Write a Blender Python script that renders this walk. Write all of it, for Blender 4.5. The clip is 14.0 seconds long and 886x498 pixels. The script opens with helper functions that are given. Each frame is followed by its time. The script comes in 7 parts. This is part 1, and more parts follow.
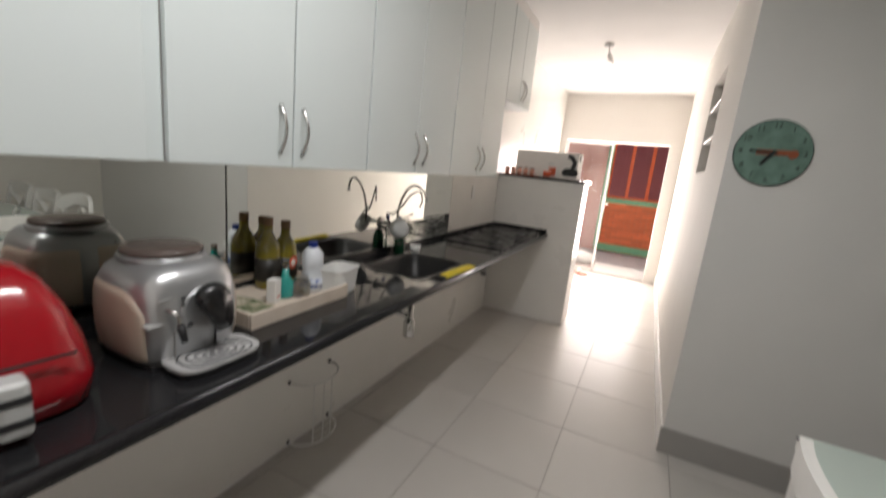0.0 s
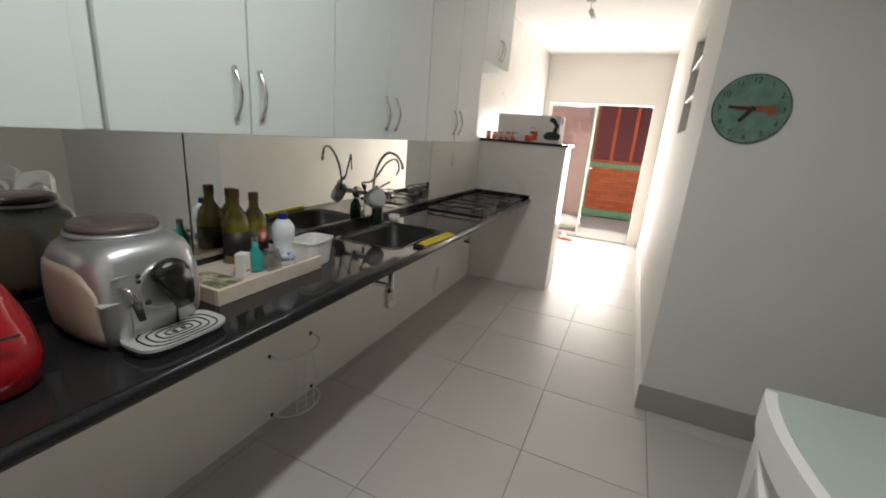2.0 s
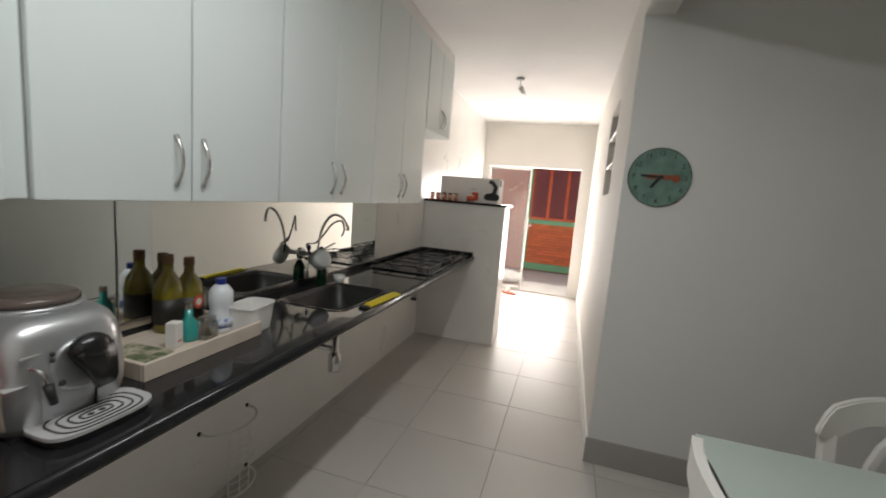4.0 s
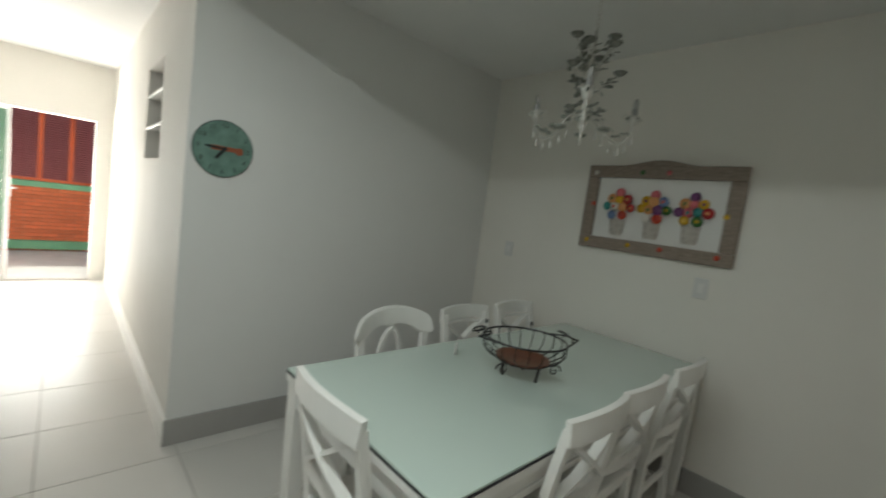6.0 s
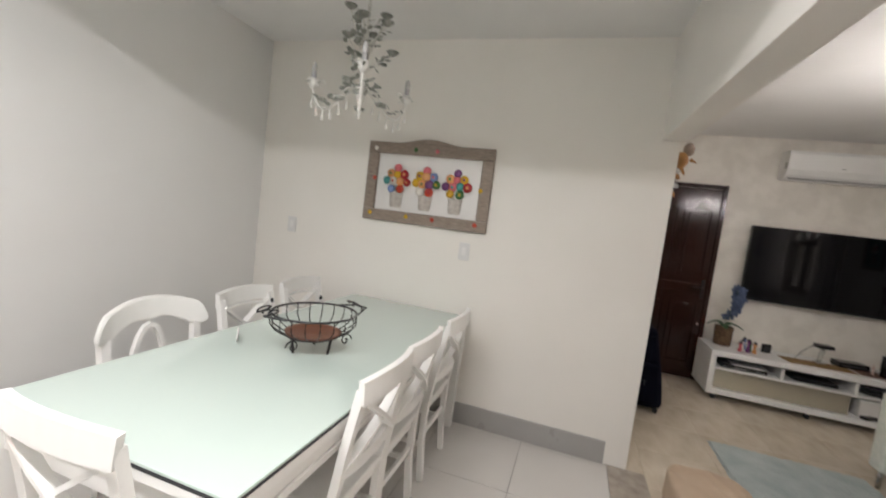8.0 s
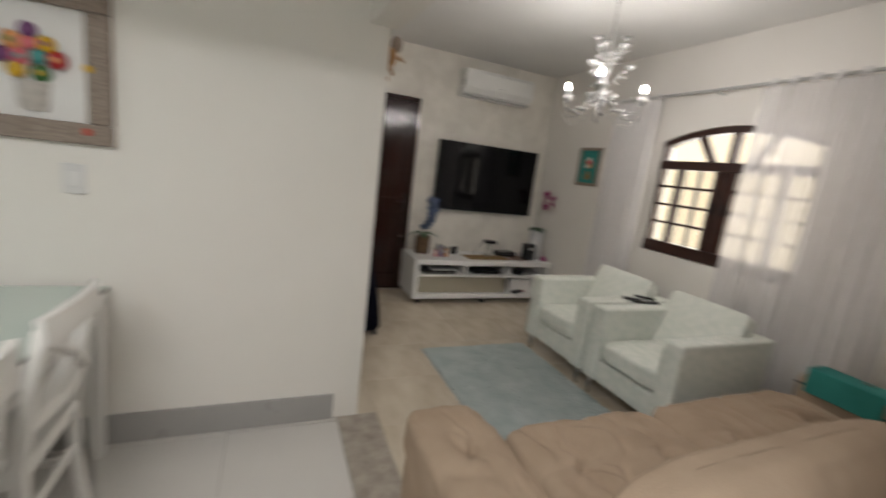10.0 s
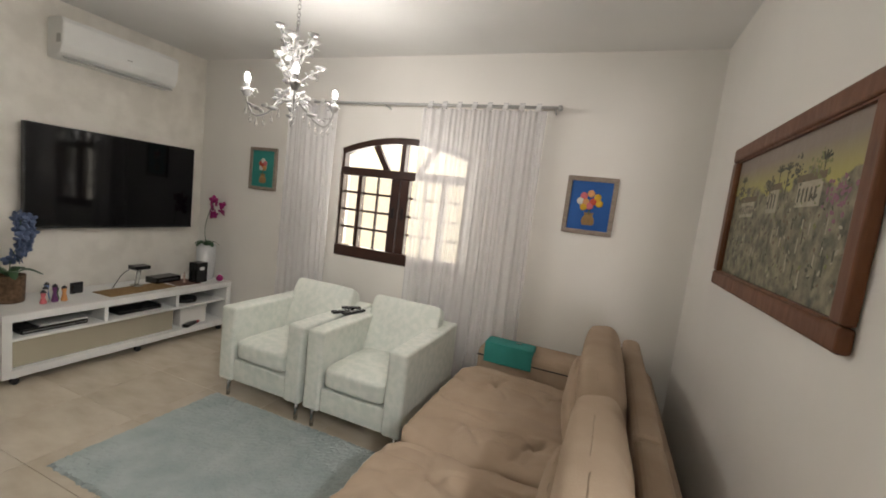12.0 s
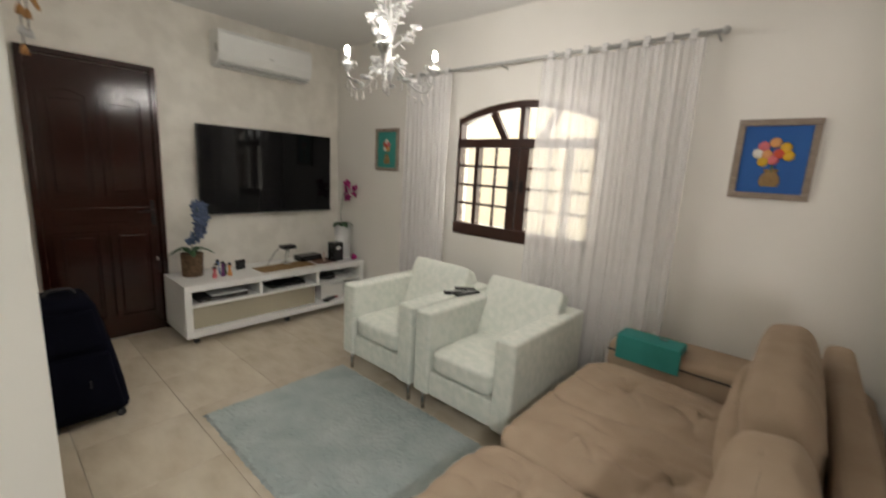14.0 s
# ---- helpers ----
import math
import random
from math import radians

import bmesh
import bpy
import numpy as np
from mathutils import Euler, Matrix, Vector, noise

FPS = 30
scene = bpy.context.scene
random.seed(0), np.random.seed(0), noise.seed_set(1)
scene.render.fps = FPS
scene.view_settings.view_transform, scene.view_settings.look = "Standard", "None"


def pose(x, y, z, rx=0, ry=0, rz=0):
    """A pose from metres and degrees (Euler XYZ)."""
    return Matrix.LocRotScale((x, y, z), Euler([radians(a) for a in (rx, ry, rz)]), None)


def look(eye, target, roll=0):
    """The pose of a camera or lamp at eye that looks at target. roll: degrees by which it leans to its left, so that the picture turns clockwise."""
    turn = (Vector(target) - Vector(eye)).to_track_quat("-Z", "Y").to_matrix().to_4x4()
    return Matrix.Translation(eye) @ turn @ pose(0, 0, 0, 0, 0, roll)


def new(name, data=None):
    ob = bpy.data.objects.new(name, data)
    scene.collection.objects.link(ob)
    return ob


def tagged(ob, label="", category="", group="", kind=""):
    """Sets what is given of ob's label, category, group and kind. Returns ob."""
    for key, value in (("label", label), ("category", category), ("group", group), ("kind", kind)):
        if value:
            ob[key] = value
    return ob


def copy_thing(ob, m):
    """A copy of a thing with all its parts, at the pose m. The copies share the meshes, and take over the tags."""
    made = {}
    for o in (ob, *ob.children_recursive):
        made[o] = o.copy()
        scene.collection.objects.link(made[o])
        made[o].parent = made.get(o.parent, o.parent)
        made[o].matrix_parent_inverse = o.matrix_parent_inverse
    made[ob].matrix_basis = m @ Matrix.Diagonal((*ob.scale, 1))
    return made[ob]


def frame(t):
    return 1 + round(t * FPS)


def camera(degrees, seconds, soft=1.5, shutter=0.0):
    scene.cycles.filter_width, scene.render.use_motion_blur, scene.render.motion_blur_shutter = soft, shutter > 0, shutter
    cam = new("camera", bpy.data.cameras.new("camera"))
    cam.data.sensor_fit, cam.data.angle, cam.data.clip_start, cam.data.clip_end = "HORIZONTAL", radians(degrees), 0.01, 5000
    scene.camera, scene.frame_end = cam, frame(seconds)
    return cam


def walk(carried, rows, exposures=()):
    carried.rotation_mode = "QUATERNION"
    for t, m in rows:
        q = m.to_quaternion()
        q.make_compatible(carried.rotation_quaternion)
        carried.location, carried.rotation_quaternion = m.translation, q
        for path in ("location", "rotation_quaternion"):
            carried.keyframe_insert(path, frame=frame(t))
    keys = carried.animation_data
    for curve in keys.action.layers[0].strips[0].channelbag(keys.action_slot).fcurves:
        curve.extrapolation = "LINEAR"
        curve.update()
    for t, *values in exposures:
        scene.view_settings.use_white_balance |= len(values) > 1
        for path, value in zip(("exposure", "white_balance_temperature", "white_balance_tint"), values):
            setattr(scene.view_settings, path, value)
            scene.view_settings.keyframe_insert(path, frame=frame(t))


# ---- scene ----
cam = camera(93.9, 14.0, soft=1.8, shutter=0.5)
PATH = [
    (0, (-0.292, -2.423, 1.442), (-1.136, -0.655, 1.037), 5.8),
    (0.5, (-0.272, -2.393, 1.486), (-1.155, -0.6, 1.394), 4.4),
    (1, (-0.264, -2.392, 1.488), (-1.142, -0.597, 1.391), 3.1),
    (1.5, (-0.272, -2.4, 1.441), (-1.105, -0.622, 1.063), 4.5),
    (2, (-0.257, -2.372, 1.432), (-1.024, -0.607, 0.89), 4.5),
    (2.2, (-0.243, -2.369, 1.435), (-0.986, -0.602, 0.863), 4.4),
    (4.3, (-0.24, -2.402, 1.462), (-0.698, -0.468, 1.237), 3.9),
    (4.5, (-0.272, -2.395, 1.457), (-0.483, -0.419, 1.229), 5.0),
    (5, (-0.437, -2.406, 1.437), (0.216, -0.538, 1.145), 5.1),
    (5.5, (-0.502, -2.454, 1.458), (0.634, -0.834, 1.166), 7.2),
    (6, (-0.461, -2.491, 1.463), (0.901, -1.038, 1.282), 7.6),
    (6.5, (-0.429, -2.538, 1.463), (1.222, -1.41, 1.405), 8.8),
    (7, (-0.468, -2.526, 1.468), (1.359, -1.712, 1.452), 8.8),
    (7.2, (-0.49, -2.5, 1.478), (1.356, -1.731, 1.483), 8.9),
    (9.3, (-0.174, -2.523, 1.382), (1.741, -2.28, 0.858), 4.0),
    (9.5, (-0.063, -2.543, 1.416), (1.881, -2.436, 0.955), 4.3),
    (10, (0.204, -2.501, 1.437), (2.007, -3.276, 1.052), 7.1),
    (10.5, (0.38, -2.493, 1.469), (1.847, -3.804, 1.111), 6.1),
    (11, (0.525, -2.592, 1.485), (1.816, -4.099, 1.228), 6.6),
    (11.5, (0.645, -2.586, 1.505), (1.662, -4.294, 1.286), 7.2),
    (12, (0.691, -2.556, 1.511), (1.415, -4.407, 1.291), 6.8),
    (12.5, (0.684, -2.59, 1.51), (1.419, -4.437, 1.296), 6.2),
    (13, (0.676, -2.762, 1.491), (1.814, -4.398, 1.316), 4.9),
    (13.5, (0.668, -2.909, 1.486), (2.096, -4.297, 1.3), 3.8),
    (14, (0.659, -2.902, 1.468), (1.949, -4.383, 1.093), 3.2),
]
EXPOSURES = [
    (0, -1.18, 6600, 13), (0.5, -1.53, 6500, 9), (1.0, -1.53, 6500, 9), (2.2, -1.33, 6500, 8), (4.3, -1.43, 6500, 10), (5.0, -1.33, 6500, 11), (5.5, -1.08, 6450, 7), (6.0, -1.1, 6250, 0), (6.5, -0.65, 6050, 0),
    (7.0, 0.25, 6450, 15), (9.3, 0.38, 6450, 14), (10.0, 0.08, 6450, 12), (10.5, 0.1, 6500, 12), (11, 0.31, 6500, 11), (12, 0.45, 6500, 11), (13, 0.53, 6550, 10), (13.5, 0.28, 6600, 9), (14, 0.38, 6600, 9),
]
walk(cam, [(t, look(eye, target, roll)) for t, eye, target, roll in PATH], EXPOSURES)

# ---- world, sun, lamps ----
SUN_EL, SUN_AZ = 72.0, 8.0
world = bpy.data.worlds.new("world")
scene.world = world
world.use_nodes = True
wn = world.node_tree.nodes
sky = wn.new("ShaderNodeTexSky")
sky.sky_type, sky.sun_disc = "NISHITA", False
sky.sun_elevation, sky.sun_rotation = radians(SUN_EL), radians(SUN_AZ)
wn["Background"].inputs["Strength"].default_value = 0.15
world.node_tree.links.new(sky.outputs[0], wn["Background"].inputs["Color"])


def sun_lamp():
    data = bpy.data.lights.new("sun", "SUN")
    data.energy, data.angle, data.color = 5.0, radians(0.5), (1.0, 0.95, 0.88)
    ob = new("sun", data)
    ob.matrix_world = pose(0, 0, 8, 90 - SUN_EL, 0, 180 - SUN_AZ)
    return ob


def area_lamp(name, m, sx, sy, watts, color):
    data = bpy.data.lights.new(name, "AREA")
    data.shape, data.size, data.size_y, data.energy, data.color = "RECTANGLE", sx, sy, watts, color
    ob = new(name, data)
    ob.matrix_world = m
    return ob


def point_lamp(name, x, y, z, watts, color, radius=0.03):
    data = bpy.data.lights.new(name, "POINT")
    data.energy, data.color, data.shadow_soft_size = watts, color, radius
    ob = new(name, data)
    ob.location = (x, y, z)
    return ob


sun_lamp()
WX, END_Y = -1.67, 4.3
TUBE_X, TUBE_Y, TUBE_Z = -0.56, -1.85, 2.595
area_lamp("tube_light", pose(TUBE_X, TUBE_Y, TUBE_Z - 0.012), 0.09, 1.15, 52.0, (0.97, 0.98, 0.97))
area_lamp("patio_daylight", pose(-0.87, END_Y + 0.47, 1.00, -112, 0, 0), 1.40, 1.75, 255.0, (1.0, 0.92, 0.87))
area_lamp("window_daylight", pose(2.35, -5.86, 1.45, 90, 0, 0), 1.2, 1.05, 15.0, (1.0, 0.95, 0.88))
CHX, CHY = 2.37, -4.37
for a in (14, 134, 254):
    point_lamp("chandelier_bulb_light", CHX + 0.27 * math.cos(radians(a)), CHY + 0.27 * math.sin(radians(a)), 2.10, 6.0, (1.0, 0.95, 0.89), 0.025)

# ---- materials ----


def material(name, color, rough=0.5, metal=0.0, color2=None, scale=6.0, mix=0.5, bump=0.0, bump_scale=60.0, detail=4.0,
             coat=0.0, random_value=0.0, spec=0.5, stretch=(1, 1, 1), rough_var=0.08, glow=0.0, fine=0.0):
    """A surface with variation at two scales: broad mottling and fine relief."""
    m = bpy.data.materials.new(name)
    m.use_nodes = True
    n, l = m.node_tree.nodes, m.node_tree.links
    b = n["Principled BSDF"]
    b.inputs["Roughness"].default_value, b.inputs["Metallic"].default_value = rough, metal
    b.inputs["Coat Weight"].default_value = coat
    b.inputs["Coat Roughness"].default_value = 0.05
    b.inputs["Specular IOR Level"].default_value = spec
    co = n.new("ShaderNodeTexCoord")
    mp = n.new("ShaderNodeMapping")
    mp.inputs["Scale"].default_value = stretch
    l.new(co.outputs["Object"], mp.inputs["Vector"])
    big = n.new("ShaderNodeTexNoise")
    big.inputs["Scale"].default_value, big.inputs["Detail"].default_value = scale, detail
    l.new(mp.outputs[0], big.inputs["Vector"])
    ramp = n.new("ShaderNodeValToRGB")
    ramp.color_ramp.elements[0].position, ramp.color_ramp.elements[1].position = 0.5 - mix / 2, 0.5 + mix / 2
    ramp.color_ramp.elements[0].color = (*color, 1)
    c2 = color2 or tuple(min(1, c * 0.93) for c in color)
    ramp.color_ramp.elements[1].color = (*c2, 1)
    l.new(big.outputs["Fac"], ramp.inputs["Fac"])
    out = ramp.outputs[0]
    if random_value:
        info = n.new("ShaderNodeObjectInfo")
        hsv = n.new("ShaderNodeHueSaturation")
        mr = n.new("ShaderNodeMapRange")
        mr.inputs["To Min"].default_value, mr.inputs["To Max"].default_value = 1 - random_value, 1 + random_value
        l.new(info.outputs["Random"], mr.inputs["Value"])
        l.new(mr.outputs[0], hsv.inputs["Value"])
        l.new(out, hsv.inputs["Color"])
        out = hsv.outputs[0]
    l.new(out, b.inputs["Base Color"])
    rr = n.new("ShaderNodeMapRange")
    rr.inputs["To Min"].default_value, rr.inputs["To Max"].default_value = max(0, rough - rough_var), min(1, rough + rough_var)
    l.new(big.outputs["Fac"], rr.inputs["Value"])
    l.new(rr.outputs[0], b.inputs["Roughness"])
    if bump:
        small = n.new("ShaderNodeTexNoise")
        small.inputs["Scale"].default_value, small.inputs["Detail"].default_value = bump_scale, 3.0
        l.new(mp.outputs[0], small.inputs["Vector"])
        bp = n.new("ShaderNodeBump")
        bp.inputs["Strength"].default_value, bp.inputs["Distance"].default_value = bump, 0.005
        l.new(small.outputs["Fac"], bp.inputs["Height"])
        l.new(bp.outputs[0], b.inputs["Normal"])
    if glow:
        b.inputs["Emission Color"].default_value = (*color, 1)
        b.inputs["Emission Strength"].default_value = glow
    return m


def glass_material(name, color=(1, 1, 1), rough=0.0, clear=0.0):
    """Glass; clear is the share of straight see-through."""
    m = bpy.data.materials.new(name)
    m.use_nodes = True
    n, l = m.node_tree.nodes, m.node_tree.links
    b = n["Principled BSDF"]
    b.inputs["Base Color"].default_value = (*color, 1)
    b.inputs["Roughness"].default_value, b.inputs["IOR"].default_value = rough, 1.45
    b.inputs["Transmission Weight"].default_value = 1.0
    if clear:
        t = n.new("ShaderNodeBsdfTransparent")
        t.inputs[0].default_value = (*color, 1)
        mx = n.new("ShaderNodeMixShader")
        mx.inputs[0].default_value = 1 - clear
        l.new(t.outputs[0], mx.inputs[1])
        l.new(b.outputs[0], mx.inputs[2])
        l.new(mx.outputs[0], n["Material Output"].inputs["Surface"])
    return m


def pane_material(name, tint, gloss=0.06):
    """Thin flat pane: see-through with a fixed share of mirror gloss."""
    m = bpy.data.materials.new(name)
    m.use_nodes = True
    n, l = m.node_tree.nodes, m.node_tree.links
    t, g, mx = n.new("ShaderNodeBsdfTransparent"), n.new("ShaderNodeBsdfGlossy"), n.new("ShaderNodeMixShader")
    t.inputs[0].default_value = (*tint, 1)
    g.inputs["Roughness"].default_value = 0.03
    mx.inputs[0].default_value = gloss
    l.new(t.outputs[0], mx.inputs[1])
    l.new(g.outputs[0], mx.inputs[2])
    l.new(mx.outputs[0], n["Material Output"].inputs["Surface"])
    return m


def sheer_material(name, color, see=0.5):
    """Thin woven voile: part see-through, part glowing with light from behind."""
    m = bpy.data.materials.new(name)
    m.use_nodes = True
    n, l = m.node_tree.nodes, m.node_tree.links
    t, d, s = n.new("ShaderNodeBsdfTransparent"), n.new("ShaderNodeBsdfDiffuse"), n.new("ShaderNodeBsdfTranslucent")
    d.inputs[0].default_value = s.inputs[0].default_value = (*color, 1)
    a, b = n.new("ShaderNodeMixShader"), n.new("ShaderNodeMixShader")
    a.inputs[0].default_value = 0.36
    l.new(d.outputs[0], a.inputs[1])
    l.new(s.outputs[0], a.inputs[2])
    co, w = n.new("ShaderNodeTexCoord"), n.new("ShaderNodeTexNoise")
    w.inputs["Scale"].default_value = 14.0
    l.new(co.outputs["Object"], w.inputs["Vector"])
    mr = n.new("ShaderNodeMapRange")
    mr.inputs["To Min"].default_value, mr.inputs["To Max"].default_value = 1 - see - 0.03, 1 - see + 0.03
    l.new(w.outputs["Fac"], mr.inputs["Value"])
    l.new(mr.outputs[0], b.inputs[0])
    l.new(t.outputs[0], b.inputs[1])
    l.new(a.outputs[0], b.inputs[2])
    l.new(b.outputs[0], n["Material Output"].inputs["Surface"])
    return m


WHITE_WALL = material("white wall paint", (0.80, 0.775, 0.73), 0.75, color2=(0.77, 0.745, 0.70), scale=2.5, bump=0.06, bump_scale=90)
WALLPAPER = material("pearl wallpaper", (0.80, 0.765, 0.70), 0.42, color2=(0.70, 0.665, 0.60), scale=5, mix=0.22, bump=0.18, bump_scale=14, detail=8)
CEIL = material("ceiling paint", (0.80, 0.79, 0.77), 0.85, scale=2, bump=0.04)
TILE_WALL = material("glazed white wall", (0.84, 0.825, 0.79), 0.3, scale=3, bump=0.02)
GREY_TILE = material("grey porcelain tile", (0.58, 0.555, 0.52), 0.32, color2=(0.53, 0.505, 0.47), scale=2, mix=0.7, random_value=0.03, bump=0.02, bump_scale=150, spec=0.22, rough_var=0.03)
GROUT = material("grout", (0.34, 0.32, 0.295), 0.9, scale=20)
BEIGE_TILE = material("polished beige marble tile", (0.66, 0.585, 0.47), 0.06, color2=(0.53, 0.45, 0.345), scale=3.2, mix=0.34, detail=9, random_value=0.05, stretch=(1, 2.2, 1), rough_var=0.03, spec=0.7)
BASE_GREY = material("grey baseboard tile", (0.36, 0.345, 0.325), 0.3, scale=6, random_value=0.03)
STONE = material("mottled threshold stone", (0.42, 0.37, 0.315), 0.3, color2=(0.25, 0.215, 0.175), scale=13, mix=0.4, detail=8)
# cool grey paint; its lower value stands in for the weaker light on this wall
COOL_DIM_WALL = material("pale cool grey wall paint with shade in it", (0.715, 0.705, 0.68), 0.75, color2=(0.69, 0.68, 0.655), scale=2.5, bump=0.06, bump_scale=90)
CREAM_WALL = material("cream wall paint", (0.80, 0.765, 0.705), 0.75, color2=(0.77, 0.735, 0.675), scale=2.5, bump=0.06, bump_scale=90)
GRANITE_EDGE = material("black granite edge", (0.010, 0.010, 0.011), 0.2, color2=(0.02, 0.02, 0.022), scale=160, rough_var=0.0, spec=0.35)
GRANITE = material("black granite", (0.010, 0.010, 0.011), 0.06, color2=(0.022, 0.022, 0.024), scale=160, mix=0.4, rough_var=0.0, spec=0.42)
MIRROR = material("mirror", (0.90, 0.92, 0.89), 0.0, 1.0, color2=(0.90, 0.92, 0.89), rough_var=0.0)
CABINET = material("white laminate", (0.66, 0.715, 0.71), 0.3, color2=(0.65, 0.705, 0.70), scale=1.5, bump=0.015, bump_scale=200, rough_var=0.015)
CAB_EDGE = material("cabinet grey edging", (0.42, 0.42, 0.41), 0.4)
CHROME = material("brushed chrome", (0.62, 0.62, 0.61), 0.22, 1.0, scale=30, bump=0.03)
STEEL = material("stainless steel", (0.5, 0.5, 0.5), 0.28, 1.0, scale=12, bump=0.04)
BLACK_IRON = material("black iron", (0.012, 0.012, 0.012), 0.45, 0.3, scale=40, bump=0.2)
BLACK_PLASTIC = material("black plastic", (0.012, 0.012, 0.013), 0.25, scale=30)
BLACK_MATT = material("black matt plastic", (0.02, 0.02, 0.022), 0.6, scale=30)
SCREEN = material("television screen", (0.004, 0.004, 0.005), 0.07, scale=3, rough_var=0.02, spec=0.22)
WHITE_PLASTIC = material("white plastic", (0.80, 0.80, 0.78), 0.35, scale=4)
WHITE_WOOD = material("white painted wood", (0.80, 0.785, 0.75), 0.38, color2=(0.75, 0.735, 0.70), scale=9, bump=0.05, bump_scale=45, stretch=(1, 1, 0.3))
GLASS_TOP = material("pale green back-painted glass", (0.54, 0.625, 0.565), 0.05, scale=2, color2=(0.525, 0.61, 0.555), coat=0.6, rough_var=0.02)
DARK_WOOD = material("dark varnished mahogany", (0.030, 0.0055, 0.0035), 0.13, color2=(0.016, 0.0035, 0.0025), scale=9, stretch=(1, 8, 0.5), coat=0.0, spec=0.5, bump=0.03, rough_var=0.04)
WINDOW_WOOD = material("dark window wood", (0.045, 0.016, 0.010), 0.35, color2=(0.025, 0.009, 0.006), scale=12, bump=0.06)
PANE = pane_material("window pane", (0.95, 0.94, 0.90))
CLEAR_PANE = pane_material("clear sliding pane", (0.93, 0.93, 0.93), 0.08)
VOILE = sheer_material("white voile", (0.90, 0.885, 0.89), 0.36)
SOFA = material("beige suede", (0.43, 0.33, 0.24), 0.9, color2=(0.365, 0.272, 0.195), scale=7, bump=0.25, bump_scale=180, spec=0.2)
ARMCHAIR = material("pale mint floral fabric", (0.75, 0.765, 0.705), 0.85, color2=(0.665, 0.70, 0.64), scale=22, mix=0.22, bump=0.2, bump_scale=200, detail=2, spec=0.2)
RUG = material("blue grey shag", (0.46, 0.505, 0.495), 0.95, color2=(0.33, 0.385, 0.38), scale=6, bump=0.9, bump_scale=70, spec=0.1)
TEAL = material("teal felt", (0.03, 0.26, 0.235), 0.8, color2=(0.022, 0.21, 0.19), bump=0.15, bump_scale=220)
NAVY = material("navy nylon", (0.003, 0.0035, 0.008), 0.85, color2=(0.005, 0.0055, 0.012), bump=0.2, bump_scale=200, spec=0.06)
WEATHERED = material("weathered grey wood", (0.33, 0.265, 0.215), 0.75, color2=(0.20, 0.155, 0.125), scale=22, mix=0.5, stretch=(1, 1, 5), bump=0.4, bump_scale=30)
FRAME_WOOD = material("brown frame wood", (0.16, 0.058, 0.022), 0.45, color2=(0.10, 0.034, 0.013), scale=10, bump=0.1, stretch=(1, 5, 1), spec=0.3)
CHAND_WHITE = material("chandelier white enamel", (0.31, 0.305, 0.295), 0.4, scale=20)
CHAND_OLD = material("chandelier greyed metal", (0.62, 0.60, 0.55), 0.4, 0.1, scale=20)
CHAND_LEAF = material("chandelier dull leaf metal", (0.17, 0.175, 0.145), 0.5, 0.2, color2=(0.33, 0.33, 0.29), scale=45, mix=0.3)
CRYSTAL = glass_material("crystal", (0.97, 0.97, 0.98), 0.0, 0.35)
BULB = material("lit bulb", (1.0, 0.98, 0.95), 0.3, glow=45.0)
SINK_STEEL = material("dull dark sink steel", (0.03, 0.03, 0.03), 0.4, 0.3, scale=12, bump=0.04)
TRAY_SILVER = material("pale silver drip tray", (0.62, 0.62, 0.62), 0.35, 0.3)
BULB_OFF = material("unlit bulb glass", (0.45, 0.44, 0.42), 0.15)


# ---- builders ----


def link_mesh(name, bm, mat, smooth=False):
    me = bpy.data.meshes.new(name)
    bmesh.ops.recalc_face_normals(bm, faces=bm.faces)
    bm.to_mesh(me)
    bm.free()
    for p in me.polygons:
        p.use_smooth = smooth
    if mat:
        me.materials.append(mat)
    return me


def part(name, bm, mat, parent=None, label="", smooth=False):
    """One mesh object under a thing or a part."""
    ob = new(name, link_mesh(name, bm, mat, smooth))
    ob.parent = parent
    if label:
        ob["label"] = label
    return ob


def thing(name, label, category, x=0.0, y=0.0, z=0.0, rz=0.0, group=""):
    ob = new(name)
    ob.matrix_world = pose(x, y, z, 0, 0, rz)
    ob.empty_display_size = 0.1
    return tagged(ob, label, category, group)


def setting(name, bm, mat, label="", category="", smooth=False):
    ob = part(name, bm, mat, None, "", smooth)
    return tagged(ob, label or name.replace("_", " "), category or name.split("_")[0], "", "structure")


def box(x0, x1, y0, y1, z0, z1, bevel=0.0, seg=1, bm=None):
    """A box, on its own or added to bm."""
    out = bmesh.new()
    v = [out.verts.new((x, y, z)) for x in (x0, x1) for y in (y0, y1) for z in (z0, z1)]
    for f in ((0, 1, 3, 2), (4, 6, 7, 5), (0, 4, 5, 1), (2, 3, 7, 6), (0, 2, 6, 4), (1, 5, 7, 3)):
        out.faces.new([v[i] for i in f])
    if bevel:
        bmesh.ops.bevel(out, geom=list(out.edges), offset=bevel, segments=seg, affect="EDGES", profile=0.5)
    if bm is None:
        return out
    merge(bm, out)
    return bm


def merge(bm, other, m=None):
    """Adds the other bmesh to bm, and frees it."""
    if m is not None:
        bmesh.ops.transform(other, matrix=m, verts=other.verts)
    me = bpy.data.meshes.new("scratch")
    other.to_mesh(me)
    other.free()
    bm.from_mesh(me)
    bpy.data.meshes.remove(me)
    return bm


